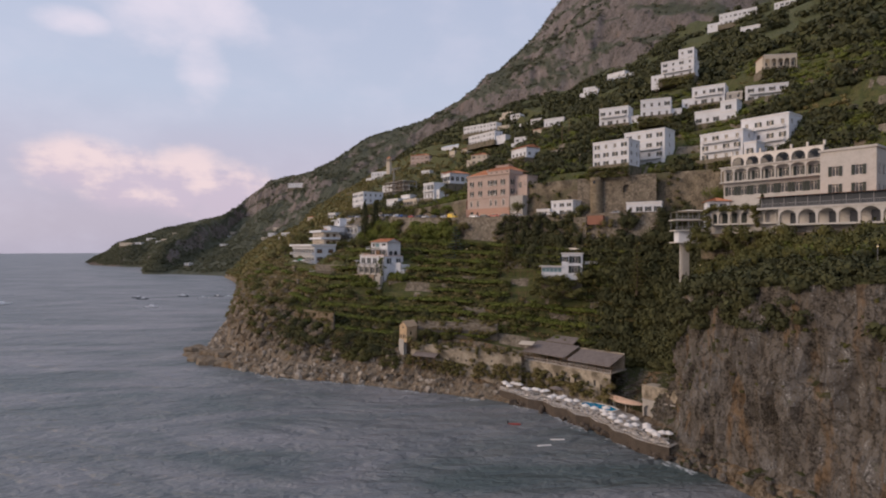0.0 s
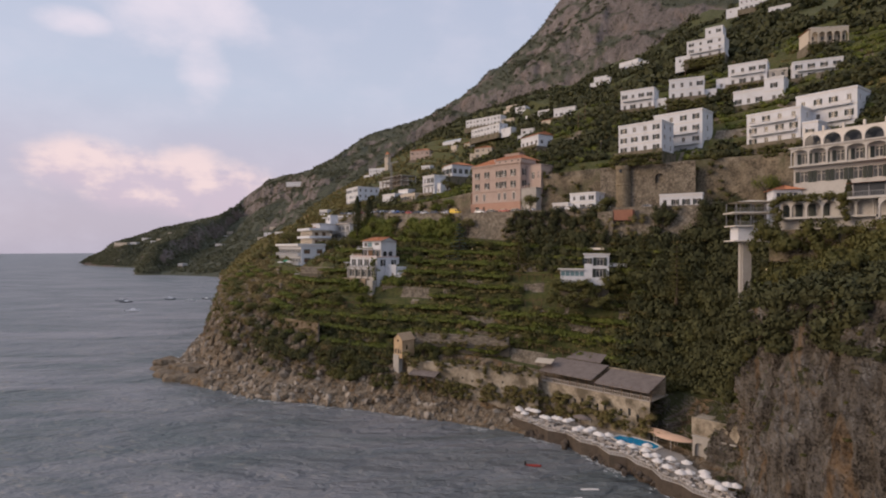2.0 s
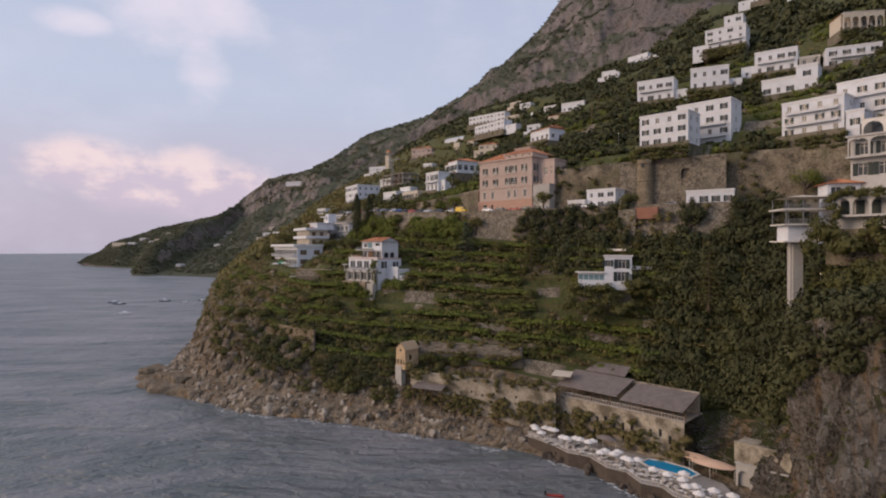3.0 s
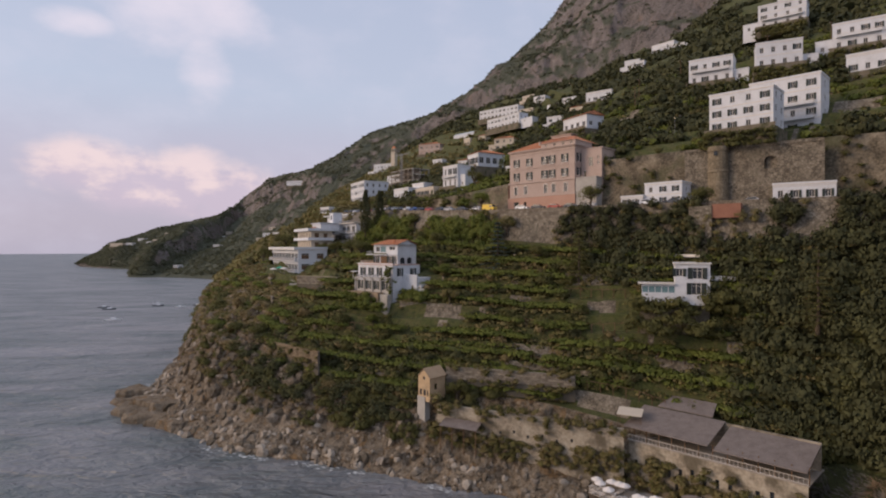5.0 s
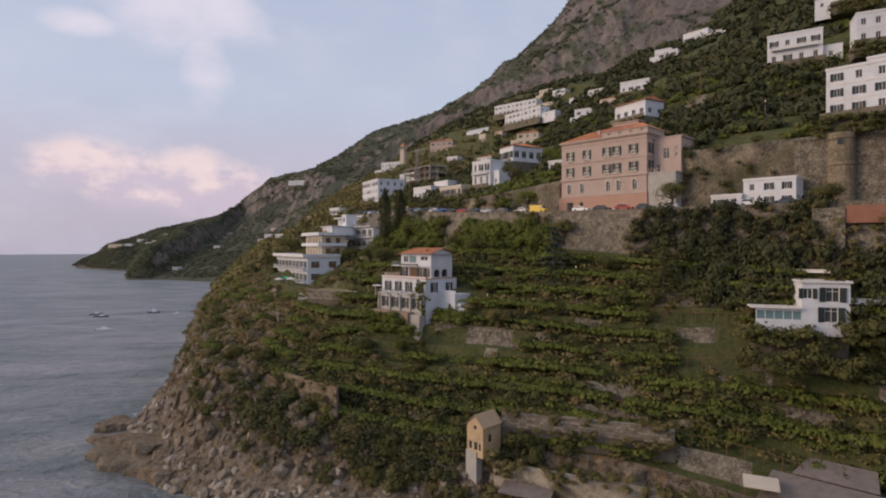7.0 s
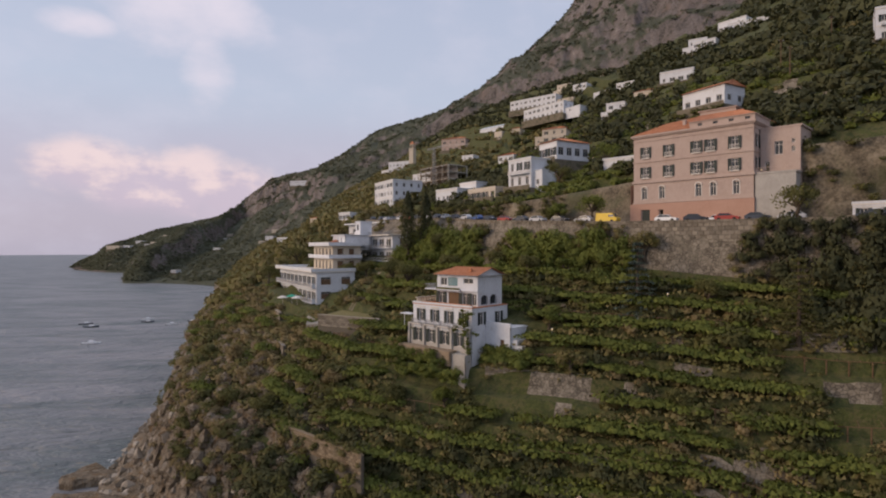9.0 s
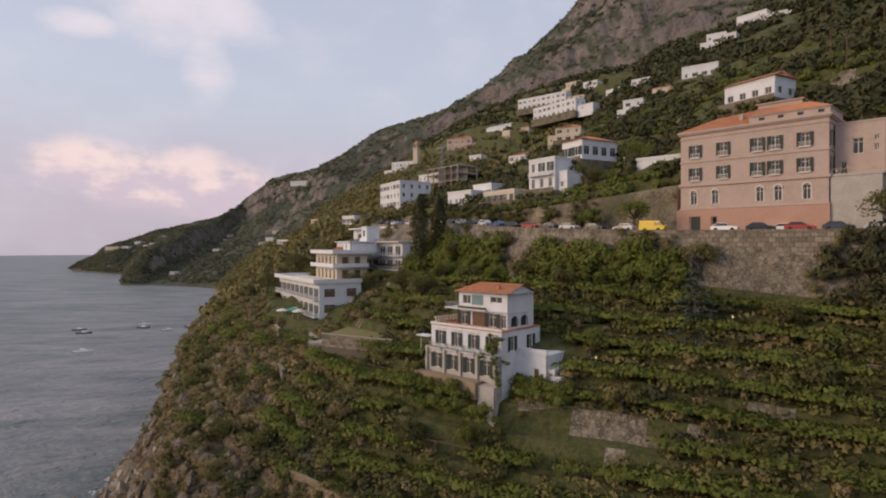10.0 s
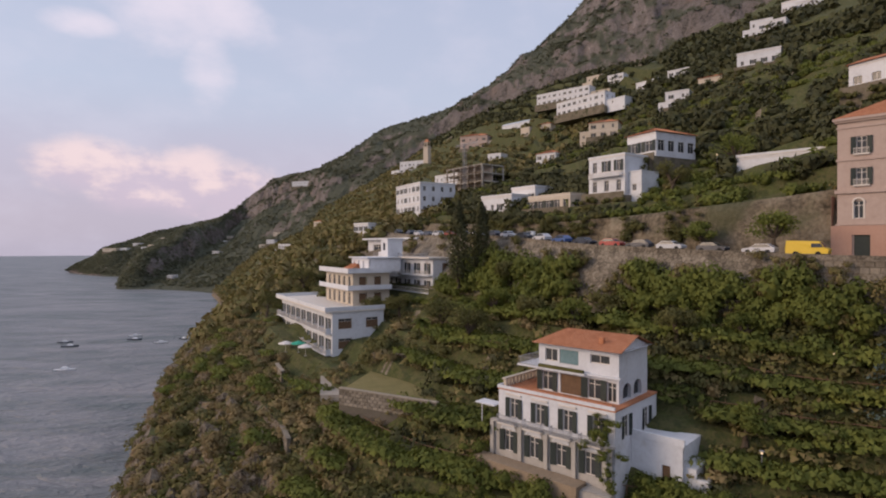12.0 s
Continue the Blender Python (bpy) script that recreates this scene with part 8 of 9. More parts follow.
for s0, s1, v in ((7.9, 8.9, 3.12), (6.6, 7.5, 3.32), (6.8, 7.9, 2.42), (7.2, 8.2, 3.52), (8.3, 9.1, 2.62), (6.4, 7.3, 2.82), (7.6, 8.3, 3.72), (8.9, 9.6, 3.12), (6.2, 7.0, 2.22), (9.0, 9.6, 3.6), (5.9, 6.4, 2.62)):
    pergola(s0, s1, v)


# ---- the lawn beside the hotel ----
M["lawn"] = material("dry_lawn", [(0.14, 0.12, 0.045), (0.19, 0.16, 0.06), (0.24, 0.19, 0.085)], 0.95, 0.5, bump=0.4)
lawn = mesh_object("lawn", *turned(([(0.0, 0.0, 0), (14.74, -9.65, 0), (12.98, 11.18, 0), (4.08, 14.12, 0), (0.0, 0.0, -3), (14.74, -9.65, -3), (12.98, 11.18, -3), (4.08, 14.12, -3)], [(0, 1, 2, 3), (0, 4, 5, 1), (1, 5, 6, 2), (2, 6, 7, 3), (3, 7, 4, 0)]), pose(-49.8, 267.0, 40.4)), M["lawn"])
tagged(lawn, "dry yellow-green lawn walled in beside the hotel", "lawn", kind="structure")
M["path"] = material("pale_path", [(0.30, 0.27, 0.23), (0.40, 0.36, 0.31)], 0.95, 0.6, bump=0.3)


# ---- the shore ----
M["boulder"] = material("pale_boulder_limestone", [(0.10, 0.08, 0.056), (0.23, 0.19, 0.145), (0.37, 0.32, 0.26)], 0.9, 0.5, bump=0.8, bump_scale=2.0, islands=0.5)
M["darkrock"] = material("wet_dark_rock", [(0.05, 0.04, 0.03), (0.11, 0.085, 0.065)], 0.7, 0.6, bump=0.9)
def boulders(name, spots, sizes, label, mat="rock"):
    rng = np.random.default_rng(77)
    bm = bmesh.new()
    bmesh.ops.create_icosphere(bm, subdivisions=1, radius=1)
    base = np.array([v.co for v in bm.verts])
    tri = np.array([[v.index for v in f.verts] for f in bm.faces])
    bm.free()
    vs, fs, k = [], [], 0
    for p, r in zip(spots, sizes):
        cuts = rng.normal(0, 1, (5, 3))
        cuts /= np.linalg.norm(cuts, axis=1, keepdims=True)
        q = base * 1.0
        for c in cuts:
            d = q @ c
            q = q - np.maximum(d - rng.uniform(0.4, 0.75), 0)[:, None] * c
        q = q * r * rng.uniform(0.6, 1.3, 3) + p
        vs.append(q)
        fs.append(tri + k)
        k += len(base)
    ob = mesh_object(name, np.concatenate(vs), np.concatenate(fs), M[mat])
    return tagged(ob, label, "rocks", kind="stuff")


spots, sizes = [], []
for _ in range(1500):
    s, v = RNG.uniform(6.3, 11.2), RNG.uniform(0.0, 1.0) ** 1.3 * 1.7
    if s < 7.0 and RNG.random() < 0.5:
        continue
    p = on_land(s, v)
    p[2] = max(p[2] - 0.25, -0.4)
    spots.append(p)
    sizes.append(RNG.choice([0.35, 0.5, 0.7, 1.0, 1.6]) * (1.1 if s > 8.6 else 0.75))
boulders("shore_boulders", spots, sizes, "pale limestone boulders along the waterline", "boulder")
spots, sizes = [], []
for _ in range(120):
    s, v = RNG.uniform(1.5, 4.3), RNG.uniform(0.0, 1.1)
    p = on_land(s, v)
    spots.append(p)
    sizes.append(RNG.uniform(0.5, 1.8))
deck_rocks, deck_sizes = [], []
for _ in range(170):
    t = RNG.uniform(3.3, 6.3)
    p = catmull(SHORE, t)
    deck_rocks.append(np.array([p[0] + RNG.normal(0, 1.3) + 0.6, p[1] + RNG.normal(0, 1.3) + 0.6, RNG.uniform(-0.3, 1.3)]))
    deck_sizes.append(RNG.uniform(0.5, 1.5))
boulders("deck_rocks", deck_rocks, deck_sizes, "dark wet rocks under the bathing deck", "darkrock")
boulders("cliff_foot_boulders", spots, sizes, "broken boulders at the foot of the bare cliff", "cliff")


spots, sizes = [], []
for _ in range(500):
    s, v = RNG.uniform(8.6, 11.4), RNG.uniform(1.2, 2.7)
    p = on_land(s, v)
    spots.append(p + np.array([0, 0, -0.3]))
    sizes.append(RNG.uniform(0.7, 2.5))
boulders("rock_outcrops", spots, sizes, "ochre rock breaking through the scrub on the point", "rock")


def rock_shelf(x, y, w, d, h, rz, seed):
    rng = np.random.default_rng(seed)
    n, v, f = 14, [], []
    for z, q in ((-2, 1.15), (h * 0.55, 1.05), (h, 0.92)):
        for i in range(n):
            a = 2 * math.pi * i / n
            j = 1 + 0.28 * math.sin(3 * a + seed) + rng.normal(0, 0.07)
            v.append((w * q * j * math.cos(a), d * q * j * math.sin(a), z + rng.normal(0, 0.12)))
    v.append((0, 0, h + 0.2))
    for k in range(2):
        f += [(k * n + i, k * n + (i + 1) % n, (k + 1) * n + (i + 1) % n, (k + 1) * n + i) for i in range(n)]
    f += [(2 * n + i, 2 * n + (i + 1) % n, 3 * n) for i in range(n)]
    ob = mesh_object("rock_ledge", v, f, M["rock"])
    ob.matrix_basis = pose(x, y, 0, 0, 0, rz)
    tagged(ob, "flat layered rock ledge at the point", "rock", "rock ledges")


for k, (x, y, w, d, h) in enumerate(((-97, 253, 8, 4, 1.6), (-90, 245, 7, 4, 2.2), (-82, 240, 6, 3, 1.4), (-92, 256, 7, 5, 3.4), (-102, 262, 6, 4, 1.2), (-78, 236, 5, 3, 2.4), (-86, 250, 6, 4, 4.2), (-106, 275, 6, 5, 2.0))):
    rock_shelf(x, y, w, d, h, -40 + 13 * (k % 3), k)

M["foam"] = material("white_sea_foam", [(0.40, 0.42, 0.42), (0.58, 0.60, 0.60)], 0.7, 1.5, bump=0.3)


def foam():
    rng = np.random.default_rng(5)
    vs, fs, k = [], [], 0
    for _ in range(1000):
        s = rng.uniform(2.5, 10.8)
        if fractal(s * 2.3, 1, 1, 3) < 0.0:
            continue
        p, q = catmull(SHORE, s), catmull(SHORE, s + 0.02)
        d = (q - p)[:2] / (np.linalg.norm((q - p)[:2]) + 1e-9)
        out = np.array([d[1], -d[0]])
        out = out if out @ np.array([-0.5, -0.8]) > 0 else -out
        c = p[:2] + out * abs(rng.normal(0.2, 1.1)) - 0.6
        n, r = 7, rng.uniform(0.05, 0.3)
        a0 = rng.uniform(0, 6.28)
        ring = [(c[0] + d[0] * r * 2.2 * math.cos(a0 + 6.283 * i / n) * rng.uniform(0.5, 1.3) + out[0] * r * math.sin(a0 + 6.283 * i / n), c[1] + d[1] * r * 2.2 * math.cos(a0 + 6.283 * i / n) * rng.uniform(0.5, 1.3) + out[1] * r * math.sin(a0 + 6.283 * i / n), 0.03 + rng.uniform(0, 0.06)) for i in range(n)]
        vs += ring
        fs.append(tuple(range(k, k + n)))
        k += n
    tagged(mesh_object("sea_foam", vs, fs, M["foam"]), "broken white foam where the swell meets the rocks", "foam", kind="stuff")


foam()


# ---- the beach club ----
M["deck"] = material("pale_concrete_deck", [(0.26, 0.23, 0.20), (0.36, 0.325, 0.285)], 0.9, 0.5, bump=0.3)
M["canvas"] = material("white_canvas", [(0.66, 0.62, 0.58), (0.76, 0.72, 0.68)], 0.8, 0.8, bump=0.1)
M["green_canvas"] = material("green_canvas", [(0.03, 0.30, 0.20), (0.05, 0.38, 0.26)], 0.8, 0.8, bump=0.1)
M["peach"] = material("peach_canvas", [(0.58, 0.38, 0.26), (0.66, 0.45, 0.32)], 0.8, 0.6, bump=0.1)
M["pool"] = material("blue_pool_water", [(0.01, 0.22, 0.42), (0.02, 0.30, 0.50)], 0.08, 0.6, bump=0.1)
M["reed"] = material("grey_reed_roofing", [(0.12, 0.10, 0.09), (0.185, 0.155, 0.14), (0.235, 0.20, 0.18)], 0.95, 0.7, bump=0.7, bump_scale=3, stretch=(1, 1, 1))
M["old_wall"] = material("stained_plaster_wall", [(0.22, 0.18, 0.13), (0.34, 0.29, 0.22), (0.44, 0.385, 0.30)], 0.9, 0.3, bump=0.5, spots=(0.22, 0.48, 0.62, (0.085, 0.07, 0.045), 0.8), spread=(0.38, 0.62))


def club_deck():
    ob = thing("bathing_deck", 40.0, 152.0, 0.0, 0, "pale concrete bathing deck with a sea wall", "deck")
    line = [(50.5, 124.5), (46.9, 128.6), (45.3, 131.0), (44.9, 134.2), (42.4, 137.4), (42.6, 142.0), (40.6, 145.2), (40.2, 149.0), (37.0, 151.2), (36.3, 156.6), (33.2, 159.4), (31.6, 165.6), (27.6, 168.4), (25.4, 173.6), (21.0, 180.0)]
    back = [(54, 127), (53, 130), (52, 133), (52, 136), (52, 139), (52, 143), (52.5, 146.5), (53, 150), (51, 154), (49, 158), (46, 163), (43, 168), (37, 175), (30, 181), (23, 186)]
    v, f = [], []
    for (a, b), (c, e) in zip(line, back):
        x, y = 40.0, 152.0
        v += [(a - x, b - y, -1.5), (a - x, b - y, 3.0), (c - x, e - y, 3.0), (c - x, e - y, -1.5)]
    for k in range(len(line) - 1):
        p, q = 4 * k, 4 * k + 4
        f += [(p, p + 1, q + 1, q), (p + 1, p + 2, q + 2, q + 1), (p + 2, p + 3, q + 3, q + 2)]
    side = [1 if k % 3 == 1 else 0 for k in range(len(f))]
    part("slab", v, f, [M["darkrock"], M["deck"]], ob, index=side)
    for (a, b), (c, e) in zip(line, line[1:]):
        d = math.hypot(c - a, e - b)
        railing(ob, pose(a - 40, b - 152, 3.0, 0, 0, math.degrees(math.atan2(e - b, c - a))), d, 0.9, "trim", 0.6)


club_deck()


def swimming_pool():
    ob = thing("swimming_pool", 46.0, 158.5, 3.0, -52, "blue seawater swimming pool in the deck", "pool")
    rim = [(-5.0, -1.6), (-3, -2.6), (1, -2.6), (5.5, -1.8), (6.0, 0.8), (3.0, 2.4), (-2, 2.3), (-4.6, 1.2)]
    n = len(rim)
    part("water", [(x, y, 0.12) for x, y in rim], [tuple(range(n))], M["pool"], ob, "clear blue pool water")
    v = [(x * q, y * q, z) for q, z in ((1.0, 0.05), (1.0, 0.3), (1.09, 0.3), (1.09, -0.4)) for x, y in rim]
    part("rim", v, [(k * n + i, k * n + (i + 1) % n, (k + 1) * n + (i + 1) % n, (k + 1) * n + i) for k in range(3) for i in range(n)], M["trim"], ob)


swimming_pool()


def parasol_base(canvas="canvas", r=1.15, label="white beach umbrella open on the deck"):
    ob = thing("beach_umbrella", 0, 0, -50, 0, label, "umbrella", "beach umbrellas")
    n = 8
    v = [(r * math.cos(2 * math.pi * i / n), r * math.sin(2 * math.pi * i / n), 2.0) for i in range(n)] + [(r * math.cos(2 * math.pi * i / n), r * math.sin(2 * math.pi * i / n), 1.85) for i in range(n)] + [(0, 0, 2.55)]
    part("canopy", v, [(i, (i + 1) % n, 2 * n) for i in range(n)] + [(n + i, n + (i + 1) % n, (i + 1) % n, i) for i in range(n)], M[canvas], ob)
    part("pole", *limb((0, 0, 0), (0, 0, 2.5), 0.03, 0.03, 6), M["trim"], ob)
    part("foot", *cuboid(-0.25, -0.25, 0, 0.25, 0.25, 0.08), M["iron"], ob)
    return ob


def lounger_base():
    ob = thing("sun_lounger", 0, 0, -50, 0, "white sun lounger on the bathing deck", "sun lounger", "sun loungers")
    part("frame", *join([cuboid(-0.95, -0.32, 0.26, 0.4, 0.32, 0.34)]), M["canvas"], ob)
    part("backrest", [(0.4, -0.32, 0.3), (0.4, 0.32, 0.3), (0.95, 0.32, 0.75), (0.95, -0.32, 0.75), (0.4, -0.32, 0.24), (0.4, 0.32, 0.24), (0.95, 0.32, 0.69), (0.95, -0.32, 0.69)], [(0, 1, 2, 3), (7, 6, 5, 4), (0, 3, 7, 4), (1, 5, 6, 2), (2, 6, 7, 3)], M["canvas"], ob)
    for x in (-0.85, 0.3):
        for y in (-0.26, 0.26):
            part("leg", *cuboid(x - 0.03, y - 0.03, 0, x + 0.03, y + 0.03, 0.26), M["trim"], ob)
    return ob


umbrella, lounger = parasol_base(), lounger_base()
deck_front = [(50.5, 125.5), (46.5, 130), (43.2, 138), (41.8, 146), (38.0, 152), (35.0, 158), (30.5, 166), (25.0, 173), (21.0, 180)]
deck_back = [(53, 129), (51, 134), (50, 142), (47, 150), (42, 158), (38, 166), (33, 173), (27, 180), (23, 184)]
first_u, first_l = True, True
for k in range(62):
    t = (k + 0.5) / 62 * (len(deck_front) - 1.001)
    i, u = int(t), t - int(t)
    a = np.array(deck_front[i]) * (1 - u) + np.array(deck_front[i + 1]) * u
    b = np.array(deck_back[i]) * (1 - u) + np.array(deck_back[i + 1]) * u
    q = a + (b - a) * random.choice((0.15, 0.4, 0.65, 0.85))
    if k % 3 != 1 and math.hypot(q[0] - 46, q[1] - 158.5) > 6.5:
        m = pose(q[0], q[1], 3.0, 0, 0, random.uniform(0, 45))
        if first_u:
            umbrella.matrix_basis, first_u = m, False
        else:
            copy_thing(umbrella, m)
    for _ in range(4):
        q2 = a + (b - a) * random.uniform(0.1, 0.9) + np.array([random.uniform(-0.6, 0.6), random.uniform(-0.6, 0.6)])
        m = pose(q2[0], q2[1], 3.0, 0, 0, random.uniform(200, 260))
        if first_l:
            lounger.matrix_basis, first_l = m, False
        else:
            copy_thing(lounger, m)


def canopy_sail(x, y, z, w, d, rz, mat="peach", label="peach canvas canopy beside the pool"):
    ob = thing("canopy", x, y, z, rz, label, "canopy", "pool canopies")
    n, v = 12, []
    for q, h in ((1.0, 2.5), (0.55, 3.0), (0.0, 3.3)):
        v += [(w * q * math.cos(2 * math.pi * i / n), d * q * math.sin(2 * math.pi * i / n), h) for i in range(n)]
    part("canvas", v, [(k * n + i, k * n + (i + 1) % n, (k + 1) * n + (i + 1) % n, (k + 1) * n + i) for k in range(2) for i in range(n)], M[mat], ob)
    for i in range(0, n, 3):
        p = v[i]
        part("post", *limb((p[0] * 0.9, p[1] * 0.9, 0), (p[0] * 0.9, p[1] * 0.9, 2.5), 0.05, 0.05, 5), M["trim"], ob)


canopy_sail(51.0, 158.0, 3.0, 4.6, 1.8, -45)
canopy_sail(53.0, 153.5, 3.0, 4.4, 2.4, -45)
canopy_sail(37.0, 170.0, 3.0, 2.6, 1.6, -50, "reed", "brown reed canopy over a bar")


def beach_restaurant():
    ob = thing("beach_restaurant", 30.5, 183.5, 12.0, -50, "long terrace restaurant with grey reed roofs above the cove", "restaurant")
    # lower plaster wall with small openings
    holes = [(1.2 + 2.2 * k, 2.2 + (k % 3) * 0.5, 1.9 + 2.2 * k, 4.0 + (k % 3) * 0.5) for k in range(13)] + [(2.0 + 3.7 * k, 0.2, 2.6 + 3.7 * k, 1.6) for k in range(8)]
    part("sea_wall", *turned(facade(31, 7.5, holes, 6, 0.5), pose(0, -0.5, -7.5)), M["old_wall"], ob)
    for q in holes:
        part("opening", *cuboid(q[0], -0.05, q[1] - 7.5, q[2], 0.0, q[3] - 7.5), M["glass"], ob)
    part("terrace_floor", *cuboid(-0.2, -0.7, 0, 31.2, 9, 0.2), M["deck"], ob)
    railing(ob, pose(0, -0.55, 0.2), 31, 1.0, "trim", 0.7)
    for k in range(13):
        part("post", *cuboid(1 + 2.5 * k, -0.3, 0.2, 1.15 + 2.5 * k, -0.15, 2.9), M["wood"], ob)
    part("back_wall", *cuboid(0, 7.5, 0.2, 31, 8, 5.0), M["old_wall"], ob)
    for x0, x1, z in ((-0.8, 15.5, 2.9), (16.5, 31.0, 2.4)):
        v = [(x0, -1.2, z), (x1, -1.2, z), (x1, 7.8, z + 2.4), (x0, 7.8, z + 2.4), (x0, -1.2, z - 0.2), (x1, -1.2, z - 0.2), (x1, 7.8, z + 2.2), (x0, 7.8, z + 2.2)]
        part("reed_roof", v, [(0, 1, 2, 3), (7, 6, 5, 4), (0, 4, 5, 1), (1, 5, 6, 2), (3, 2, 6, 7), (0, 3, 7, 4)], M["reed"], ob, "grey weathered reed roof")
    part("upper_roof", *join([([(2, 8, 5.6), (13, 8, 5.6), (12, 13, 7.0), (3, 13, 7.0), (2, 8, 5.4), (13, 8, 5.4)], [(0, 1, 2, 3), (0, 4, 5, 1)])]), M["reed"], ob)


beach_restaurant()


def shore_wall():
    ob = thing("shore_wall", -7.0, 202.0, 8.5, -30.5, "long stained plaster retaining wall above the rocks", "wall")
    holes = [(15 + 3.1 * k, 1.5 + 0.6 * (k % 2), 15.5 + 3.1 * k, 2.2 + 0.6 * (k % 2)) for k in range(6)]
    part("face", *join([facade(41, 6.2, holes, 6, 0.4), cuboid(0, 0.3, 5.6, 41, 0.9, 6.2)]), M["old_wall"], ob)
    for q in holes:
        part("drain", *cuboid(q[0], 0.34, q[1], q[2], 0.4, q[3]), M["glass"], ob)
    part("shed_roof", [(2, -3.2, 2.6), (11, -3.2, 2.6), (11, 0, 3.5), (2, 0, 3.5), (2, -3.2, 2.45), (11, -3.2, 2.45)], [(0, 1, 2, 3), (0, 4, 5, 1)], M["reed"], ob, "grey lean-to shed roof")
    for k in range(4):
        part("post", *cuboid(2.2 + 2.8 * k, -3, -3, 2.35 + 2.8 * k, -2.85, 2.5), M["wood"], ob)


shore_wall()


def cove_building():
    ob = thing("boathouse", 55.0, 149.0, 3.0, -52, "white flat-roofed boathouse with arched doors in the cove", "boathouse")
    part("arcade", *arcade(9, 4.2, 3, 0.9, 0.6, 0.5), M["grey"], ob)
    part("walls", *cuboid(0, 0.8, 0, 9, 6, 4.2), M["grey"], ob)
    part("roof_slab", *cuboid(-0.2, -0.2, 4.35, 9.2, 6, 4.6), M["grey"], ob)
    part("terrace_wall", *join([cuboid(-0.5, 0.6, 4.6, 9.5, 1.0, 8.4), cuboid(-0.5, 1.0, 4.6, 9.5, 6, 8.0)]), M["old_wall"], ob, "cream rendered wall over the doors")


cove_building()


def shade_shelter(x, y, z, rz):
    ob = thing("shelter", x, y, z, rz, "small cream canvas shelter on poles", "shelter")
    part("roof", [(-2.4, -1.8, 2.6), (2.4, -1.8, 2.6), (2.4, 1.8, 3.2), (-2.4, 1.8, 3.2), (-2.4, -1.8, 2.45), (2.4, -1.8, 2.45)], [(0, 1, 2, 3), (0, 4, 5, 1)], M["cream"], ob)
    for px_, py_ in ((-2.2, -1.6), (2.2, -1.6), (2.2, 1.6), (-2.2, 1.6)):
        part("pole", *limb((px_, py_, -1), (px_, py_, 2.7), 0.05, 0.05, 5), M["wood"], ob)


shade_shelter(31.0, 184.5, 14.4, -30)


def garden_set(x, y, z):
    for k in range(3):
        ob = thing("garden_chair", x + 1.3 * k, y + (0.5 if k == 1 else 0), z, 40 * k, "white garden chair on the grass", "chair", "garden chairs")
        part("seat", *cuboid(-0.25, -0.25, 0.4, 0.25, 0.25, 0.46), M["canvas"], ob)
        part("backrest", *cuboid(-0.25, 0.2, 0.46, 0.25, 0.26, 0.95), M["canvas"], ob)
        for a in (-0.2, 0.2):
            for b in (-0.2, 0.2):
                part("leg", *cuboid(a - 0.03, b - 0.03, 0, a + 0.03, b + 0.03, 0.4), M["canvas"], ob)


garden_set(-17.5, 210.0, ground_z(-16.5, 210.0))


# ---- the point below the hotel: steps, walls and sun shades ----
stone_blocks("path_wall", 12.0, 1.8, -80.5, 333.0, 38.6, -52, "pale wall along the path on the point", mat="block", count=70)
stone_blocks("path_wall", 9.0, 1.6, -72.0, 318.0, 37.6, -58, "pale wall along the path on the point", mat="block", count=60)
stone_blocks("path_wall", 8.0, 2.2, -66.5, 296.0, 36.6, -70, "pale wall beside the steps on the point", mat="block", count=60)
stone_blocks("path_wall", 7.0, 3.0, -60.0, 270.0, 31.0, -70, "tall pale wall beside the steps", mat="block", count=60)
stone_blocks("ruin", 6.0, 2.4, -90.5, 311.5, 25.6, -30, "ruined stone wall on the cliff edge", mat="block", count=50)
for px_, py_, tone in ((-66.1, 304.0, "canvas"), (-62.5, 299.5, "green_canvas"), (-60.5, 296.5, "canvas")):
    shade = parasol_base(tone, 1.6, {"canvas": "white sun shade on the hotel garden", "green_canvas": "bright green sun shade on the hotel garden"}[tone])
    shade.matrix_basis = pose(px_, py_, ground_z(px_, py_) + 0.4)
path = mesh_object("path", *turned(([(0, 0, 0), (4.5, 0, 0.2), (6.5, -12, -0.6), (1.5, -11, -0.8), (0, 0, -2), (4.5, 0, -2), (6.5, -12, -3), (1.5, -11, -3)], [(0, 3, 2, 1), (0, 4, 7, 3), (1, 2, 6, 5), (3, 7, 6, 2), (0, 1, 5, 4)]), pose(-56.0, 287.0, ground_z(-54.0, 283.0) + 0.45)), M["path"])
tagged(path, "pale concrete path down from the hotel", "path", kind="structure")


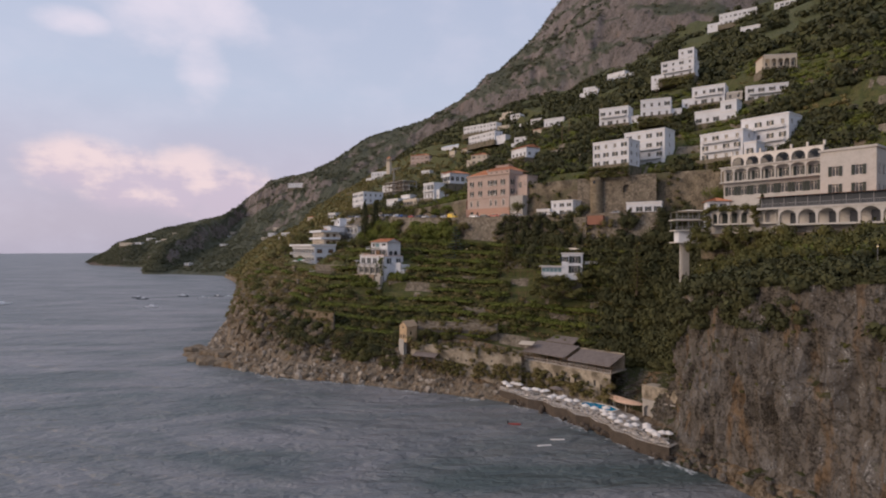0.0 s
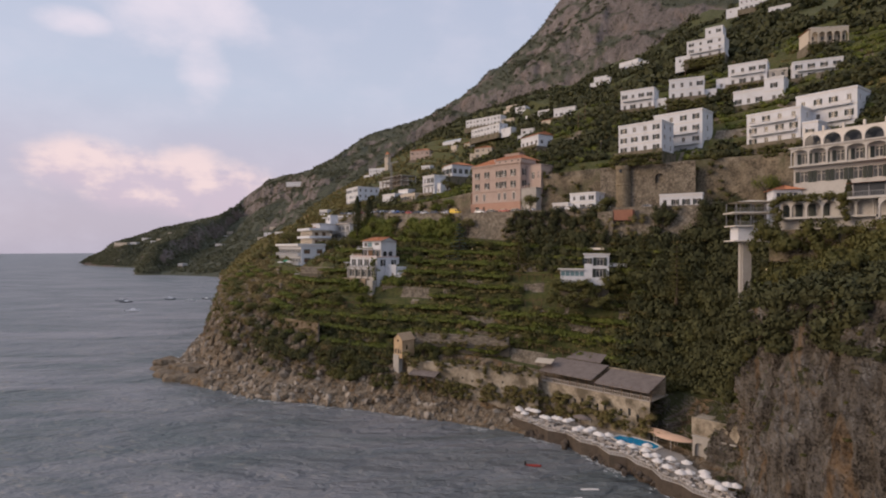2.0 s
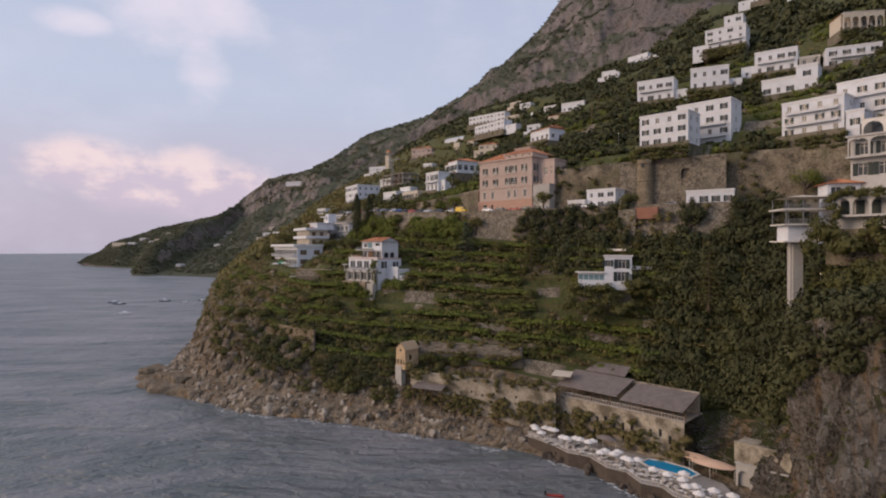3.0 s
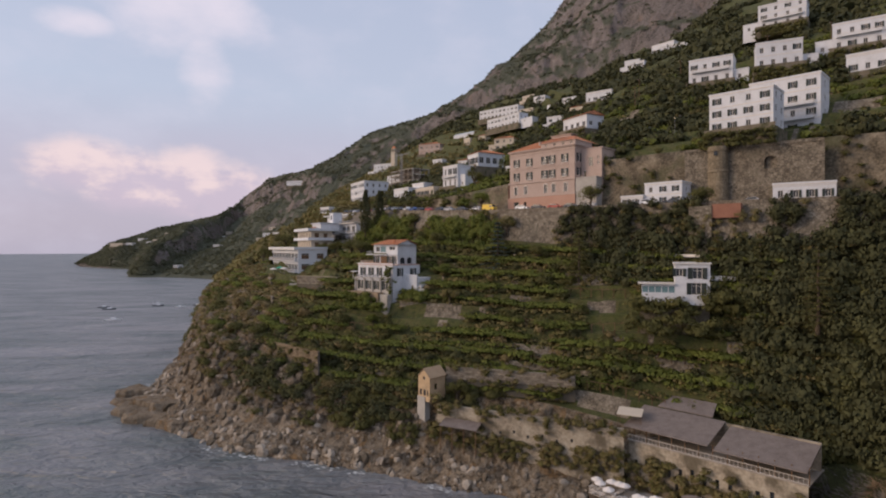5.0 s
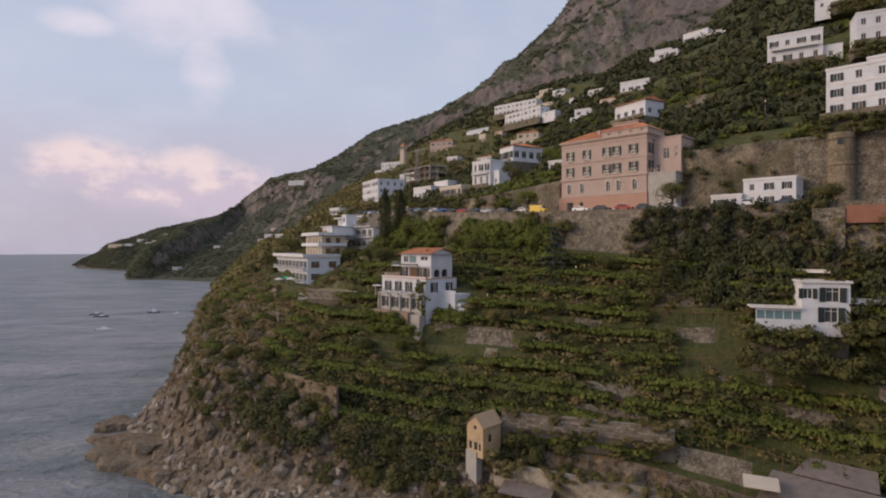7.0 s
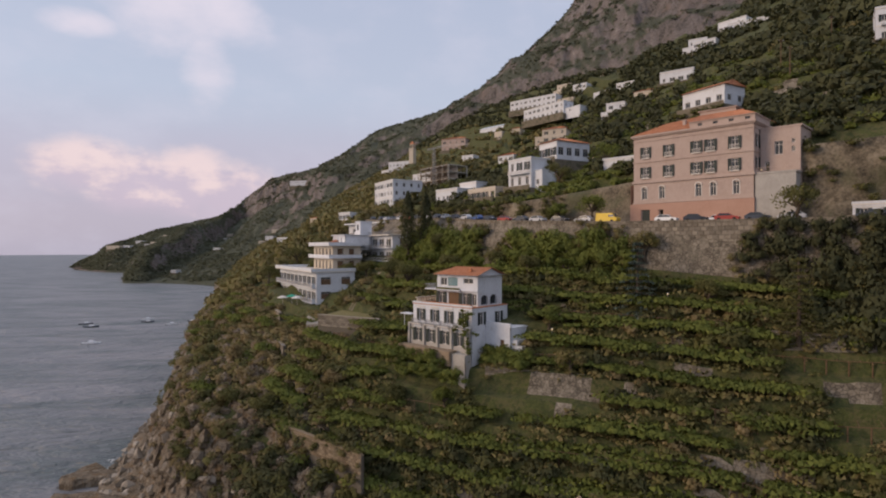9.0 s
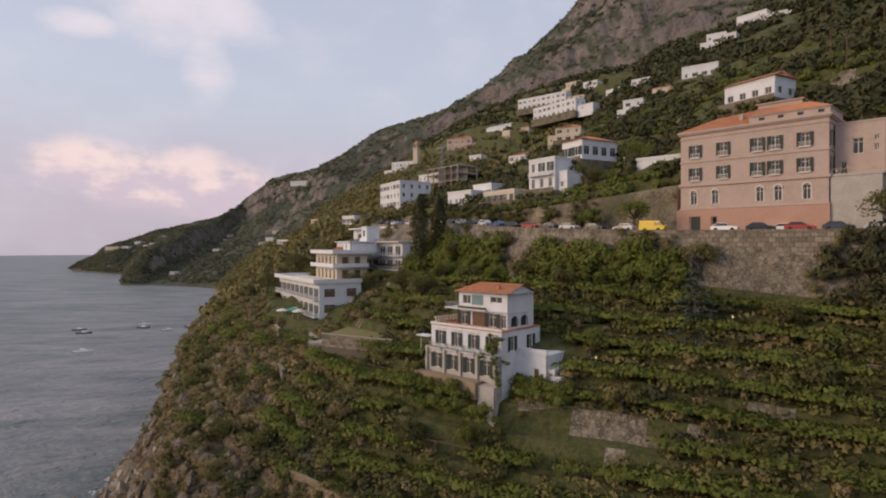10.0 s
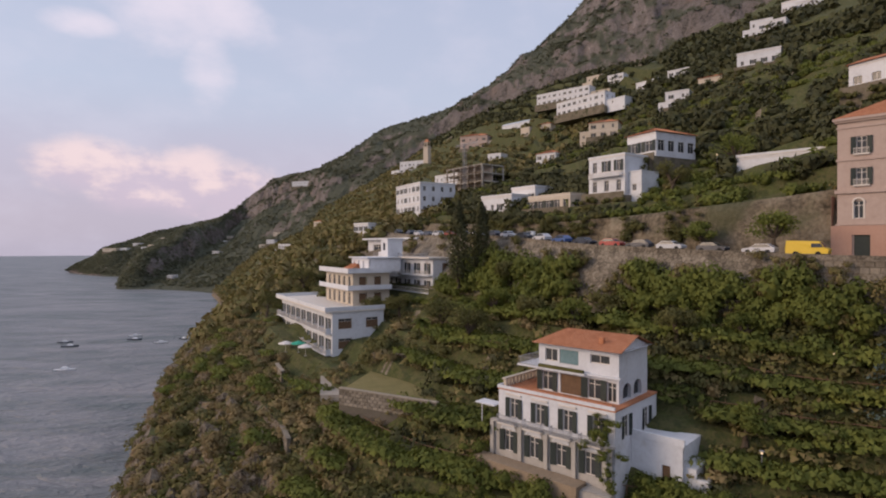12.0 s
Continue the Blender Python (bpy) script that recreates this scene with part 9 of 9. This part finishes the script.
# ---- boats ----
def boat(x, y, rz, ln, hull, label, cabin=True):
    ob = thing("boat", x, y, 0, rz, label, "boat", "moored boats")
    n, v, f = 9, [], []
    for k in range(n):
        t = k / (n - 1)
        half = 0.17 * ln * (math.sin(math.pi * (0.28 + 0.72 * (1 - t) ** 0.6)) ** 0.6 if t > 0 else 0.75) * (1 - t ** 3)
        half = max(half, 0.02)
        xx = -ln / 2 + ln * t
        sheer = 0.09 * ln * (0.75 + 0.5 * t * t)
        v += [(xx, -half, sheer), (xx, -half * 0.7, -0.15), (xx, half * 0.7, -0.15), (xx, half, sheer), (xx, 0, sheer * 0.85)]
    for k in range(n - 1):
        a, b = 5 * k, 5 * k + 5
        f += [(a, a + 1, b + 1, b), (a + 1, a + 2, b + 2, b + 1), (a + 2, a + 3, b + 3, b + 2), (a + 3, a + 4, b + 4, b + 3), (a + 4, a, b, b + 4)]
    f.append((0, 4, 3, 2, 1))
    part("hull", v, f, M[hull], ob)
    if cabin:
        h = 0.09 * ln
        part("cabin", [(-0.15 * ln, -0.1 * ln, h * 0.8), (0.18 * ln, -0.08 * ln, h * 0.9), (0.18 * ln, 0.08 * ln, h * 0.9), (-0.15 * ln, 0.1 * ln, h * 0.8), (-0.12 * ln, -0.08 * ln, h * 2.1), (0.08 * ln, -0.06 * ln, h * 2.1), (0.08 * ln, 0.06 * ln, h * 2.1), (-0.12 * ln, 0.08 * ln, h * 2.1)], [(4, 5, 6, 7), (0, 1, 5, 4), (1, 2, 6, 5), (2, 3, 7, 6), (3, 0, 4, 7)], M["car_paint_white"], ob)
        part("windscreen", [(0.17 * ln, -0.07 * ln, h), (0.17 * ln, 0.07 * ln, h), (0.09 * ln, 0.05 * ln, h * 1.9), (0.09 * ln, -0.05 * ln, h * 1.9)], [(0, 1, 2, 3)], M["glass"], ob)
    part("engine", *cuboid(-ln / 2 - 0.35, -0.2, 0.1, -ln / 2 - 0.02, 0.2, 0.9), M["rubber"], ob)


for x, y, rz, ln, hull in ((-262, 565, 10, 9, "car_paint_dark"), (-250, 549, 5, 10, "car_paint_dark"), (-212, 477, 4, 11, "car_paint_white"), (-229, 590, 12, 9, "car_paint_white"), (-222, 574, 0, 9, "car_paint_dark"), (-199, 560, 8, 9, "car_paint_white"), (-190, 575, 170, 8, "car_paint_dark"), (-178, 570, 6, 8, "car_paint_white"), (-172, 640, 5, 9, "car_paint_white")):
    boat(x, y, rz, ln, hull, {"car_paint_dark": "dark-hulled motor boat moored in the bay", "car_paint_white": "white motor boat moored in the bay"}[hull])
boat(-346, 505, 20, 15, "car_paint_white", "white motor yacht far out at sea")
boat(20.5, 153.5, -20, 3.4, "car_paint_red", "small red and white rowing boat off the deck", False)


def float_line(x, y, rz):
    ob = thing("raft", x, y, 0, rz, "long white floating pontoon board on the water", "raft", "rafts")
    part("board", *cuboid(-1.7, -0.28, -0.05, 1.7, 0.28, 0.14), M["canvas"], ob)
    part("end_cap", *cuboid(-1.9, -0.2, -0.03, -1.7, 0.2, 0.1), M["canvas"], ob)


float_line(24.5, 136.5, 5)
float_line(29.0, 140.5, -4)

# ---- poles and lamps ----
M["lamp_glow"] = bpy.data.materials.new("lamp_glow")
M["lamp_glow"].use_nodes = True
_n, _l = nodes_of(M["lamp_glow"].node_tree)
_e, _o = _n.new("ShaderNodeEmission"), _n.new("ShaderNodeOutputMaterial")
_e.inputs[0].default_value, _e.inputs[1].default_value = (1.0, 0.72, 0.42, 1), 1.0
_l.new(_e.outputs[0], _o.inputs[0])


def lamp_post(x, y, z, h=3.2, lit=True):
    ob = thing("street_lamp", x, y, z, 0, "small lamp on a thin iron post", "lamp", "lamps")
    part("pole", *limb((0, 0, -1), (0, 0, h), 0.05, 0.035, 6), M["iron"], ob)
    part("lantern", *join([cuboid(-0.08, -0.08, h, 0.08, 0.08, h + 0.2)]), M["lamp_glow"] if lit else M["lamp_lens"], ob)
    part("cap", *cuboid(-0.19, -0.19, h + 0.26, 0.19, 0.19, h + 0.32), M["iron"], ob)


for s, v in ((2.6, 2.5), (2.9, 2.35), (2.3, 2.7), (3.1, 2.6), (2.7, 2.9), (1.9, 2.5), (8.0, 3.25), (7.5, 3.65), (7.9, 3.8), (8.9, 7.6), (7.1, 6.4), (6.7, 7.6)):
    p = on_land(s, v)
    lamp_post(p[0], p[1], p[2], 2.8 if v < 4 else 4.5)


def utility_pole(x, y, h):
    ob = thing("utility_pole", x, y, ground_z(x, y), 0, "thin wooden utility pole on the slope", "pole", "utility poles")
    part("pole", *limb((0, 0, -1), (0, 0, h), 0.16, 0.1, 6), M["wood"], ob)
    part("crossarm", *cuboid(-0.7, -0.05, h - 0.6, 0.7, 0.05, h - 0.48), M["wood"], ob)
    part("insulator", *join([cuboid(q - 0.05, -0.05, h - 0.48, q + 0.05, 0.05, h - 0.3) for q in (-0.6, 0, 0.6)]), M["trim"], ob)


for x, y in ((76, 285), (84, 262), (68, 270), (95, 290), (112, 262), (126, 250)):
    utility_pole(x, y, 8.5)
